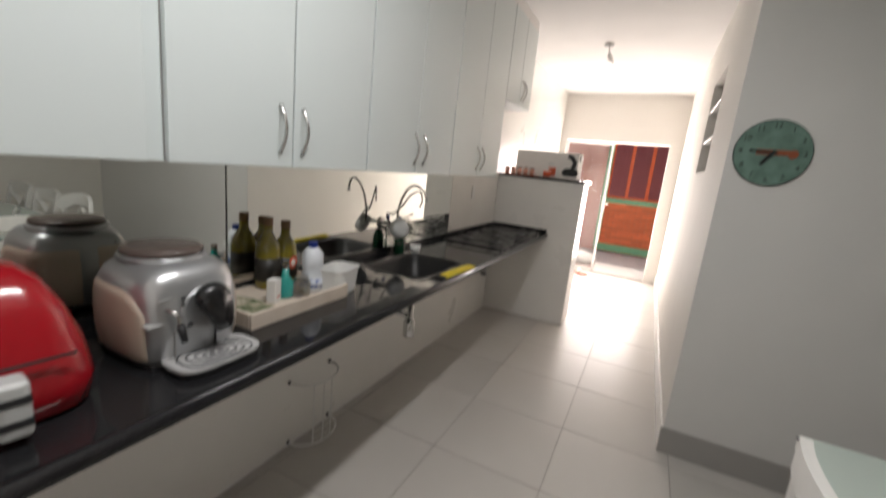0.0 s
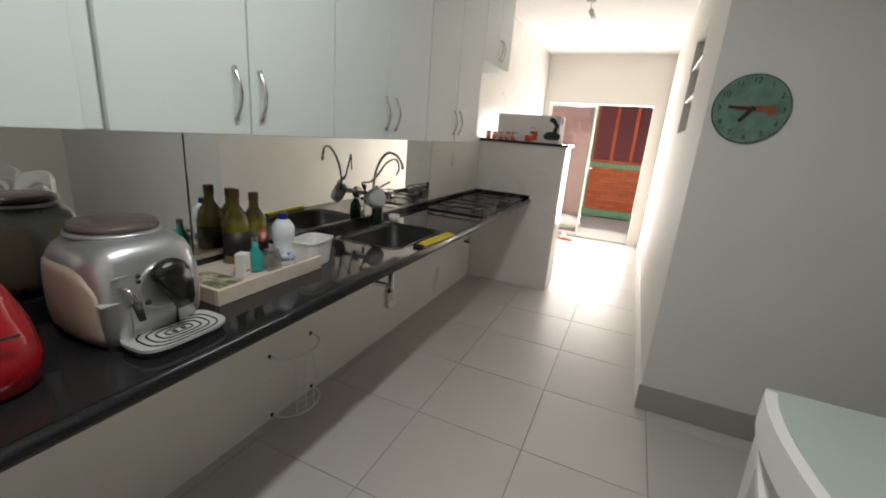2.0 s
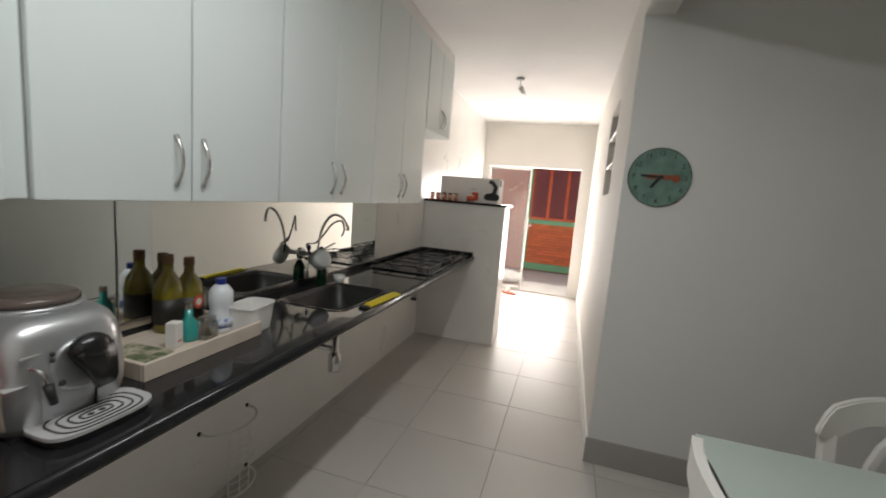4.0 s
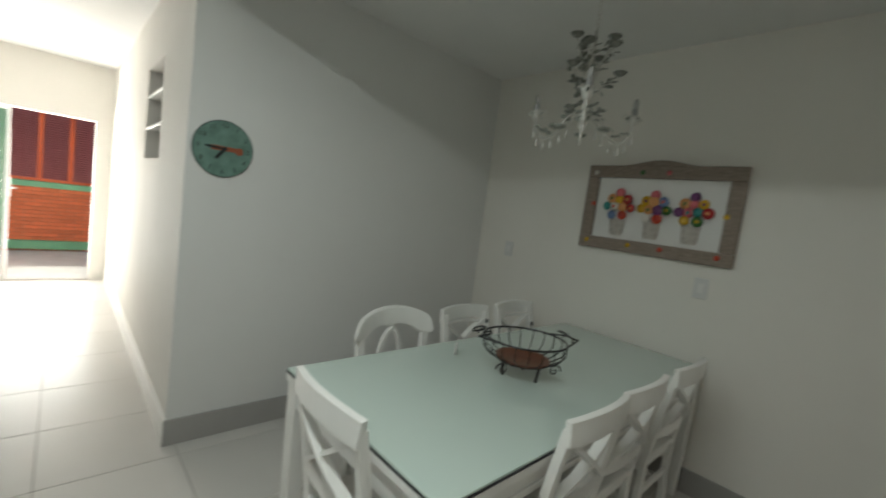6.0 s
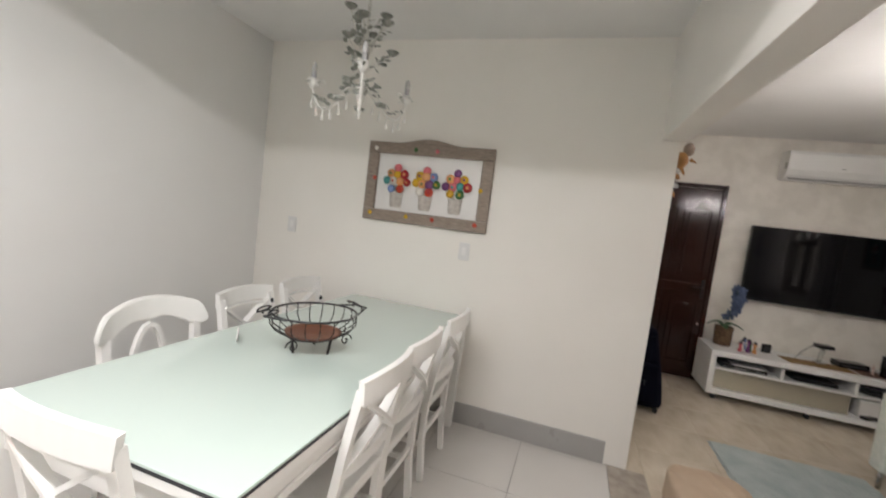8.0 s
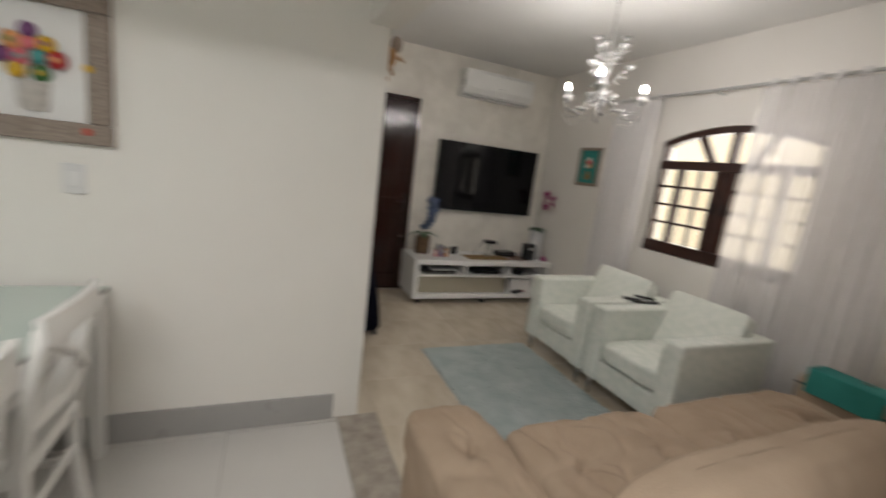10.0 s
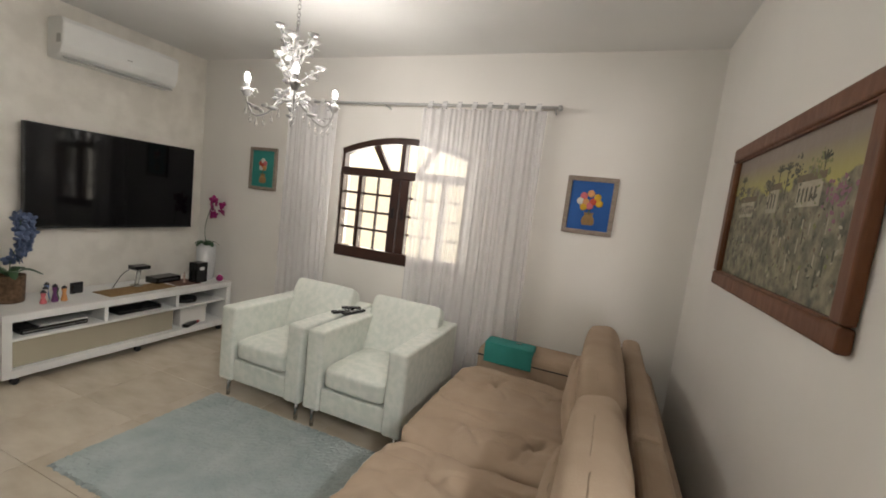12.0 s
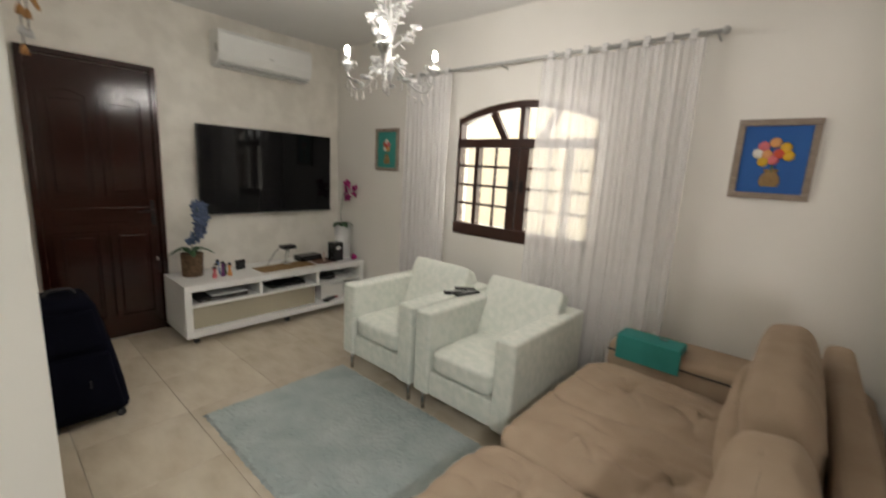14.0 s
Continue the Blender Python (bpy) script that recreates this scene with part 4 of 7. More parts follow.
def patio():
    setting("ground", box(-60, 60, -60, 60, -0.30, -0.125), CONCRETE, "pale paving outdoors", "ground")
    setting("pavement", box(-6, 4, END_Y + 0.15, FY, -0.124, -0.006), CONCRETE, "pale patio paving behind the house", "pavement")
    t = thing("neighbour_house", "salmon house front with a red shuttered window and brick base", "house", 0, FY, 0)
    part("wall", box(-5, -1.17, 0, 0.2, -0.1, 3.0), SALMON, t)
    part("upper_wall", box(-1.17, 3, 0.02, 0.2, 2.62, 3.0), SALMON, t)
    # plain dark red backing behind the shutter slats
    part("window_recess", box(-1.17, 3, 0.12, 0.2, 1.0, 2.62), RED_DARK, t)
    part("brick_core", box(-1.17, 3, 0.03, 0.2, -0.1, 0.999), MORTAR, t)
    part("roof", box(-5.2, 3.2, -0.35, 1.6, 3.0, 3.12), SALMON, t)
    part("green_post", box(-1.169, -1.075, -0.03, 0.1, 0.16, 2.62, 0.004), GREEN_PAINT, t)
    part("green_sill", box(-1.074, 3, -0.03, 0.11, 1.0, 1.09, 0.004), GREEN_PAINT, t)
    part("green_base", box(-1.169, 3, -0.02, 0.029, 0.02, 0.159, 0.004), GREEN_PAINT, t)
    for k in range(8):
        x = -1.07 + 0.36 * k
        sh = part("shutter", box(x + 0.002, x + 0.03, 0.02, 0.07, 1.095, 2.62, 0.003), RED_WOOD, t)
        part("stile", box(x + 0.33, x + 0.358, 0.02, 0.07, 1.095, 2.62, 0.003), RED_WOOD, sh)
        part("rail", box(x + 0.031, x + 0.329, 0.02, 0.07, 1.095, 1.14, 0.003), RED_WOOD, sh)
    mesh = None
    for k in range(4):
        for j in range(38):
            z = 1.155 + 0.036 * j
            if mesh is None:
                mesh = link_mesh("slat", sweep([(0, 0, 0), (0.298, 0, 0)], rect(0.036, 0.007), up=(0, -1, 1)), RED_SLAT)
            s = new("slat", mesh)
            s.parent, s.location = t, (-1.07 + 0.36 * k + 0.031, 0.05, z)
    mesh = link_mesh("brick", box(0, 0.19, -0.012, 0.03, 0, 0.052, 0.004), BRICK)
    for j in range(14):
        for k in range(8):
            b = new("brick", mesh)
            b.parent, b.location = t, (-1.16 + 0.2 * k + (0.1 if j % 2 else 0), 0, 0.165 + 0.06 * j)
    # self-lit backdrop in place of the daylit porch wall outside the living room window
    setting("backdrop", box(-3, 9, -8.6, -8.4, -0.1, 3.2), PORCH_GLOW, "glowing cream backdrop for the daylit porch wall beyond the window", "wall")
    # unseen slab, added to block sun from the living room window
    setting("porch_roof", box(-3, 9, -8.39, YW - 0.17, 2.72, 2.82), CEIL, "unseen roof slab added outside to keep sun off the window", "roof")


# the glow stands in for daylight on the porch wall
PORCH_GLOW = material("glowing cream porch backdrop", (0.80, 0.72, 0.55), 0.8, color2=(0.76, 0.68, 0.52), scale=1.5, glow=0.85)


def sliding_door():
    t = thing("sliding_door", "clear glass door leaf with a white edge and handle", "door", 0, END_Y + 0.06, 0)
    part("stile", box(-0.925, -0.895, -0.018, 0.018, 0.01, 1.98, 0.003), WHITE_PLASTIC, t)
    part("stile", box(-1.578, -1.55, -0.018, 0.018, 0.01, 1.98, 0.003), WHITE_PLASTIC, t)
    part("rail", box(-1.549, -0.926, -0.018, 0.018, 0.01, 0.06, 0.003), WHITE_PLASTIC, t)
    part("rail", box(-1.549, -0.926, -0.018, 0.018, 1.95, 1.98, 0.003), WHITE_PLASTIC, t)
    g = part("pane", box(-1.549, -0.926, -0.003, 0.003, 0.061, 1.949), CLEAR_PANE, t)
    g.visible_shadow = False
    h = part("handle", box(-0.928, -0.878, -0.032, -0.019, 0.98, 1.20, 0.004), WHITE_PLASTIC, t, "white lever handle plate")
    part("lever", tube([(-0.90, -0.032, 1.08), (-0.90, -0.06, 1.08), (-0.83, -0.065, 1.08)], 0.011), WHITE_PLASTIC, h, smooth=True)


patio(), sliding_door()


# ---- small things in the kitchen ----
RED_PLASTIC = material("glossy red plastic", (0.36, 0.008, 0.015), 0.18, color2=(0.32, 0.006, 0.012), coat=0.4)
SILVER = material("silver plastic", (0.47, 0.48, 0.49), 0.30, 0.7, scale=12, bump=0.02)
CREAM = material("beige plastic", (0.54, 0.455, 0.37), 0.35, scale=5)
SMOKED = material("brown translucent lid", (0.11, 0.085, 0.075), 0.15, scale=12)
PALE_WOOD = material("pale tray wood", (0.68, 0.60, 0.51), 0.6, color2=(0.58, 0.49, 0.40), scale=12, stretch=(6, 1, 1), bump=0.15)
OLIVE_GLASS = material("olive bottle glass", (0.20, 0.165, 0.015), 0.10, color2=(0.14, 0.11, 0.01), coat=0.5)
DARK_LABEL = material("dark bottle label", (0.02, 0.018, 0.015), 0.5)
TEAL_LIQUID = material("teal bottle", (0.03, 0.30, 0.27), 0.2, coat=0.3)
BLUE_CAP = material("blue cap", (0.01, 0.03, 0.20), 0.35)
PAPER = material("white paper", (0.78, 0.76, 0.73), 0.7)
MILKY = material("milky white plastic", (0.70, 0.73, 0.77), 0.3, coat=0.3, scale=8)
MILK_PRINT = material("blue printed label", (0.62, 0.66, 0.74), 0.5, color2=(0.10, 0.16, 0.42), scale=38, mix=0.12)
CORK = material("cork stopper", (0.20, 0.12, 0.06), 0.8)
YELLOW = material("yellow rubber", (0.75, 0.60, 0.02), 0.5, color2=(0.66, 0.52, 0.02))
GREEN_BOTTLE = material("dark green plastic", (0.005, 0.05, 0.022), 0.2, coat=0.3)
GREY_PLASTIC = material("grey plastic", (0.50, 0.51, 0.50), 0.35)
CLOCK_FACE = material("aged green clock face", (0.17, 0.285, 0.235), 0.6, color2=(0.085, 0.155, 0.125), scale=16, mix=0.45, detail=8, bump=0.1)
CLOCK_EDGE = material("dark clock rim", (0.010, 0.016, 0.014), 0.6)
RUST = material("rusty orange paint", (0.30, 0.085, 0.035), 0.7, scale=30)
JAR_GLASS = glass_material("clear jar glass", (0.96, 0.98, 0.97), 0.02, 0.45)
RED_PRINT = material("orange red print", (0.60, 0.10, 0.04), 0.6)
PALE_PRINT = material("pale orange print", (0.74, 0.50, 0.42), 0.6, color2=(0.55, 0.16, 0.08), scale=70, mix=0.2)
CLEAR_PLASTIC = glass_material("milky plastic", (0.93, 0.94, 0.96), 0.25, 0.15)


def coffee_machine():
    t = thing("coffee_machine", "silver and beige espresso machine on the black counter", "coffee machine", -1.400, -1.785, 0.88, 0)
    t.scale = (1.12, 1.13, 1.02)
    profile = ((0.008, 0.90), (0.03, 0.955), (0.07, 0.995), (0.12, 1.0), (0.165, 0.985), (0.20, 0.945), (0.225, 0.86), (0.24, 0.74), (0.247, 0.60))

    def width(z):
        for (za, ka), (zb, kb) in zip(profile, profile[1:]):
            if z <= zb:
                return ka + (kb - ka) * max(0, z - za) / (zb - za)
        return profile[-1][1]

    def surface(a, z, out=0.0):
        """Rounded box of the machine: angle round it, height, offset."""
        c, s = math.cos(a), math.sin(a)
        k = width(z)
        return ((0.118 * k + out) * math.copysign(abs(c) ** 0.48, c) + 0.010 * max(0, c) ** 2, (0.118 * k + out) * math.copysign(abs(s) ** 0.48, s), z)
    bm = bmesh.new()
    n = 48
    rings = [[bm.verts.new(surface(2 * math.pi * i / n, z)) for i in range(n)] for z, k in profile]
    for a, b in zip(rings, rings[1:]):
        for i in range(n):
            bm.faces.new((a[i], a[(i + 1) % n], b[(i + 1) % n], b[i]))
    bm.faces.new(list(reversed(rings[0]))), bm.faces.new(rings[-1])
    part("body", bm, SILVER, t, "silver curved shell", True)
    # beige side shells wrap round to the back
    for s in (-1, 1):
        bm = bmesh.new()
        cols = []
        for i in range(25):
            k = i / 24
            a = s * radians(180 - 132 * k)
            top = 0.205 - 0.075 * max(0, (k - 0.55) / 0.45) ** 3
            cols.append([bm.verts.new(surface(a, 0.014 + (top - 0.014) * j / 12, 0.0035 if 0 < j < 12 and 0 < i < 24 else -0.004)) for j in range(13)])
        for a, b in zip(cols, cols[1:]):
            for j in range(12):
                f = (a[j], b[j], b[j + 1], a[j + 1])
                bm.faces.new(f if s < 0 else tuple(reversed(f)))
        part("side_panel", bm, CREAM, t, "beige side panel", True)
    part("top_rim", lathe([(0.080, 0.240), (0.089, 0.246), (0.091, 0.252), (0.085, 0.256), (0.001, 0.256)], 30, cx=-0.015), SILVER, t, "", True)
    part("bean_lid", lathe([(0.080, 0.256), (0.084, 0.258), (0.084, 0.268), (0.079, 0.274), (0.066, 0.276), (0.001, 0.277)], 30, cx=-0.015), SMOKED, t, "brown bean container lid", True)
    disc = part("dial_panel", lathe([(0.060, -0.010), (0.060, 0.003), (0.055, 0.007), (0.050, 0.005), (0.001, 0.006)], 30), SILVER, t, "", True)
    disc.matrix_basis = pose(0.124, 0.012, 0.135, 0, 90, 0)
    part("dispenser_head", blob(0.146, 0.012, 0.172, 0.026, 0.038, 0.034, 18), BLACK_PLASTIC, t, "glossy black coffee dispenser", True)
    part("spout", sweep(smooth_line([(0.148, 0.012, 0.172), (0.160, 0.018, 0.140), (0.164, 0.024, 0.105), (0.160, 0.026, 0.088)], 3), rect(0.060, 0.034), up=(1, 0, 0), taper=[1.1, 1.05, 1.0, 0.9, 0.8, 0.72, 0.66, 0.60, 0.56, 0.54]), BLACK_PLASTIC, t, "", True)
    part("steam_pipe", tube(smooth_line([(0.110, -0.075, 0.152), (0.140, -0.072, 0.154), (0.152, -0.066, 0.135), (0.152, -0.064, 0.115)], 3), 0.004), CHROME, t, "", True)
    part("steam_grip", tube([(0.152, -0.064, 0.122), (0.156, -0.058, 0.080)], 0.0085, 10, taper=[1.0, 0.8]), BLACK_MATT, t, "", True)
    for k in range(2):
        part("button", blob(0.128, -0.042, 0.160 + 0.014 * k, 0.004, 0.005, 0.005, 8), BLACK_MATT, t)
    part("knob", blob(0.130, -0.030, 0.105, 0.006, 0.007, 0.007, 8), BLACK_MATT, t)
    part("seam", box(0.122, 0.1295, -0.062, -0.0600, 0.012, 0.10), CAB_EDGE, t)
    part("seam", box(0.122, 0.1305, 0.030, 0.0315, 0.012, 0.09), BLACK_MATT, t)
    part("side_seam", box(0.100, 0.122, -0.112, -0.065, 0.118, 0.120), CAB_EDGE, t)
    part("name_plate", box(0.120, 0.1225, -0.088, -0.055, 0.176, 0.180), CAB_EDGE, t)
    # wide oval drip tray with slots
    pts = []
    for i in range(32):
        a = 2 * math.pi * i / 32
        c, s = math.cos(a), math.sin(a)
        pts.append((0.150 + 0.062 * math.copysign(abs(c) ** 0.55, c), 0.010 + 0.098 * math.copysign(abs(s) ** 0.55, s)))

    def plate(z0, z1, grow):
        bm = bmesh.new()
        lo = [bm.verts.new((0.150 + (x - 0.150) * grow, 0.010 + (y - 0.010) * grow, z0)) for x, y in pts]
        hi = [bm.verts.new((x, y, z1)) for x, y in pts]
        for i in range(len(pts)):
            j = (i + 1) % len(pts)
            bm.faces.new((lo[i], lo[j], hi[j], hi[i]))
        bm.faces.new(list(reversed(lo))), bm.faces.new(hi)
        return bm
    tray = part("drip_tray", plate(0.018, 0.026, 1.0), TRAY_SILVER, t, "silver drip tray")
    part("tray_base", plate(0.0, 0.0178, 0.92), BLACK_MATT, tray)
    for q in range(4):
        loop = []
        for i in range(36):
            a = 2 * math.pi * i / 36
            c, sn = math.cos(a), math.sin(a)
            loop.append((0.160 + (0.012 + 0.0115 * q) * math.copysign(abs(c) ** 0.6, c), 0.010 + (0.028 + 0.0165 * q) * math.copysign(abs(sn) ** 0.6, sn), 0.0262))
        part("slot", tube(loop, 0.0022, 5, True), BLACK_MATT, tray)
    for y in (0.0, 0.020):
        part("drain_hole", lathe([(0.006, 0.0258), (0.006, 0.0268), (0.001, 0.0268)], 10, cx=0.160, cy=y), BLACK_MATT, tray)
    part("foot_plate", box(-0.10, 0.10, -0.095, 0.095, 0.0, 0.009), BLACK_MATT, t)
    return t


def air_fryer():
    t = thing("air_fryer", "glossy red air fryer with a grey handle on the counter", "air fryer", -1.395, -2.135, 0.88, -8)
    t.scale = (1.06, 1.1, 1.0)
    rings = [(0.0, 0.118), (0.006, 0.128), (0.06, 0.136), (0.13, 0.124), (0.20, 0.102), (0.255, 0.075), (0.282, 0.045), (0.29, 0.0)]
    bm = bmesh.new()
    loops = []
    for z, r in rings:
        loop = []
        for i in range(28):
            c, s = math.cos(2 * math.pi * i / 28), math.sin(2 * math.pi * i / 28)
            e = 0.6
            loop.append(bm.verts.new((max(r, 0.002) * 1.08 * math.copysign(abs(c) ** e, c), max(r, 0.002) * math.copysign(abs(s) ** e, s), z + 0.004)))
        loops.append(loop)
    for a, b in zip(loops, loops[1:]):
        for i in range(28):
            bm.faces.new((a[i], a[(i + 1) % 28], b[(i + 1) % 28], b[i]))
    bm.faces.new(list(reversed(loops[0]))), bm.faces.new(loops[-1])
    part("body", bm, RED_PLASTIC, t, "", True)
    part("drawer_line", sweep([(0.148, -0.09, 0.135), (0.152, 0.0, 0.135), (0.148, 0.09, 0.135)], rect(0.006, 0.004)), BLACK_MATT, t)
    h = part("handle", box(0.143, 0.195, -0.022, 0.022, 0.018, 0.125, 0.010, 3), GREY_PLASTIC, t, "grey drawer handle")
    for z in (0.042, 0.085):
        part("grip_band", box(0.1935, 0.1965, -0.021, 0.021, z, z + 0.014), BLACK_MATT, h)
    part("foot_ring", lathe([(0.10, 0.0), (0.10, 0.006), (0.001, 0.006)], 20), BLACK_MATT, t)
    return t


def bottle(name, label, x, y, z, profile, mat, cap_mat, cap_r, cap_h, band=None, band_mat=None, n=18):
    t = thing(name, label, "bottle", x, y, z)
    part("body", lathe(profile, n), mat, t, "", True)
    top = profile[-1][1]
    part("cap", lathe([(cap_r, top), (cap_r, top + cap_h), (0.001, top + cap_h)], 14), cap_mat, t)
    if band:
        r, z0, z1 = band
        part("label", lathe([(r, z0), (r, z1)], n), band_mat, t, "", True)
    return t


def tray_and_bottles():
    x0, x1, y0, y1 = -1.655, -1.312, -1.592, -1.15
    t = thing("serving_tray", "pale wooden serving tray holding bottles on the counter", "tray", (x0 + x1) / 2, (y0 + y1) / 2, 0.88)
    hx, hy = (x1 - x0) / 2, (y1 - y0) / 2
    part("base", box(-hx, hx, -hy, hy, 0.0, 0.010), PALE_WOOD, t)
    for s in (-1, 1):
        part("side", box(s * hx - 0.006, s * hx + 0.006, -hy - 0.006, hy + 0.006, 0.0, 0.052, 0.002), PALE_WOOD, t)
        part("end", box(-hx + 0.0065, hx - 0.0065, s * hy - 0.006, s * hy + 0.006, 0.0, 0.052, 0.002), PALE_WOOD, t)
    zt = 0.8905
    wine = [(0.001, 0), (0.046, 0.0), (0.049, 0.01), (0.049, 0.135), (0.043, 0.165), (0.024, 0.195), (0.018, 0.205), (0.017, 0.232)]
    for x, y, sc in ((-1.594, -1.290, 1.07), (-1.597, -1.200, 0.98)):
        bottle("bottle", "round olive green glass bottle with a dark label", x, y, 0.8905, [(r, z * sc) for r, z in wine], OLIVE_GLASS, CORK, 0.0185, 0.03, (0.0495, 0.03 * sc, 0.115 * sc), DARK_LABEL)
    seal = thing("bottle_tag", "round red paper tag hanging on a bottle", "tag", -1.546, -1.205, 0.985, 10)
    part("disc", sweep([(0, 0, 0), (0.0015, 0, 0)], circle(0.026, 18)), RED_PRINT, seal)
    part("ring", sweep([(0.0016, 0, 0), (0.0022, 0, 0)], circle(0.014, 16)), PAPER, seal)
    bottle("bottle", "white milky plastic bottle with a blue cap", -1.440, -1.205, zt, [(0.001, 0), (0.040, 0), (0.043, 0.01), (0.042, 0.065), (0.036, 0.085), (0.042, 0.105), (0.041, 0.15), (0.026, 0.172), (0.016, 0.178)], MILKY, BLUE_CAP, 0.018, 0.022, (0.0435, 0.02, 0.055), MILK_PRINT)
    bottle("bottle", "small teal glass bottle with a clear neck", -1.458, -1.325, zt, [(0.001, 0), (0.032, 0), (0.033, 0.01), (0.033, 0.058), (0.013, 0.082), (0.012, 0.11)], TEAL_LIQUID, CHROME, 0.013, 0.02)
    j = thing("jar", "small clear glass jar with a lid", "jar", -1.418, -1.285, zt)
    part("glass", lathe([(0.001, 0), (0.031, 0), (0.034, 0.008), (0.034, 0.056), (0.026, 0.066)], 18), JAR_GLASS, j, "", True)
    part("lid", lathe([(0.027, 0.066), (0.027, 0.076), (0.001, 0.078)], 16), STEEL, j)
    c = thing("carton", "small white carton standing on the tray", "carton", -1.440, -1.395, zt, 20)
    part("box", box(-0.018, 0.018, -0.020, 0.020, 0, 0.085, 0.002), PAPER, c)
    part("print", box(0.0182, 0.0187, -0.012, 0.012, 0.02, 0.026), RED_PRINT, c)
    part_sheet = thing("placemat", "folded green and cream placemat in the tray", "placemat", -1.45, -1.505, zt, 4)
    part("fold", box(-0.10, 0.10, -0.065, 0.065, 0, 0.012, 0.004), PAPER, part_sheet)
    part("fold", box(-0.085, 0.09, -0.055, 0.05, 0.0122, 0.020, 0.003), LEAF_PRINT, part_sheet)


LEAF_PRINT = material("green printed cloth", (0.50, 0.44, 0.34), 0.8, color2=(0.10, 0.13, 0.06), scale=30, mix=0.2)


def tub():
    t = thing("plastic_tub", "white plastic tub standing on the counter", "tub", -1.38, -1.115, 0.88, 8)
    bm = bmesh.new()
    rings = []
    for z, k in ((0.0, 0.82), (0.004, 0.85), (0.095, 1.0), (0.098, 1.06), (0.104, 1.06), (0.104, 0.98), (0.01, 0.82)):
        ring = []
        for i in range(24):
            c, s = math.cos(2 * math.pi * i / 24), math.sin(2 * math.pi * i / 24)
            ring.append(bm.verts.new((0.06 * k * math.copysign(abs(c) ** 0.45, c), 0.08 * k * math.copysign(abs(s) ** 0.45, s), z)))
        rings.append(ring)
    for a, b in zip(rings, rings[1:]):
        for i in range(24):
            bm.faces.new((a[i], a[(i + 1) % 24], b[(i + 1) % 24], b[i]))
    bm.faces.new(list(reversed(rings[0]))), bm.faces.new(rings[-1])
    part("body", bm, WHITE_PLASTIC, t)


def water_filter():
    t = thing("water_filter", "grey wall water filter with a chrome gooseneck spout", "water filter", -1.555, -0.425, 1.05)
    part("wall_pipe", tube([(-0.105, 0.0, 0.02), (0.0, 0.0, 0.02)], 0.013, 10), GREY_PLASTIC, t, "", True)
    f = part("flange", lathe([(0.032, 0), (0.032, 0.008), (0.02, 0.012), (0.001, 0.012)], 18), CHROME, t)
    f.matrix_basis = pose(-0.107, 0, 0.02, 0, 90, 0)
    b = part("filter_body", lathe([(0.001, -0.03), (0.045, -0.03), (0.055, -0.02), (0.058, 0.0), (0.055, 0.02), (0.045, 0.03), (0.001, 0.03)], 24), GREY_PLASTIC, t, "round grey filter drum", True)
    b.matrix_basis = pose(0.02, 0.0, 0.0, 20, 62, 0)
    neck = smooth_line([(0.0, 0.0, 0.04), (0.006, 0.0, 0.10), (0.022, -0.002, 0.165), (0.055, -0.003, 0.225), (0.095, -0.002, 0.254), (0.135, 0.010, 0.243), (0.157, 0.024, 0.210), (0.163, 0.030, 0.181)], 4)
    part("gooseneck", tube(neck, 0.0068, 10), CHROME, t, "chrome gooseneck spout", True)
    hose = [(-0.02, -0.03, 0.02), (-0.04, -0.05, 0.08), (-0.02, 0.0, 0.085), (0.0, 0.05, 0.13), (0.02, 0.10, 0.19), (0.05, 0.15, 0.21), (0.06, 0.17, 0.16), (0.05, 0.16, 0.12)]
    part("tip", tube([(0.162, 0.029, 0.196), (0.164, 0.031, 0.172)], 0.0085, 10), CAB_EDGE, t, "", True)
    part("hose", tube(smooth_line(hose, 5), 0.0045, 6), BLACK_MATT, t, "thin dark hose", True)
    part("lever", tube([(0.03, 0.0, 0.055), (0.05, 0.09, 0.085)], 0.005), CHROME, t)


def smooth_line(pts, k=4):
    """A Catmull-Rom line through points."""
    p = [Vector(q) for q in pts]
    out = []
    for i in range(len(p) - 1):
        a, b, c, d = p[max(0, i - 1)], p[i], p[i + 1], p[min(len(p) - 1, i + 2)]
        for j in range(k):
            s = j / k
            out.append(0.5 * ((2 * b) + (c - a) * s + (2 * a - 5 * b + 4 * c - d) * s * s + (3 * b - a - 3 * c + d) * s ** 3))
    out.append(p[-1])
    return out


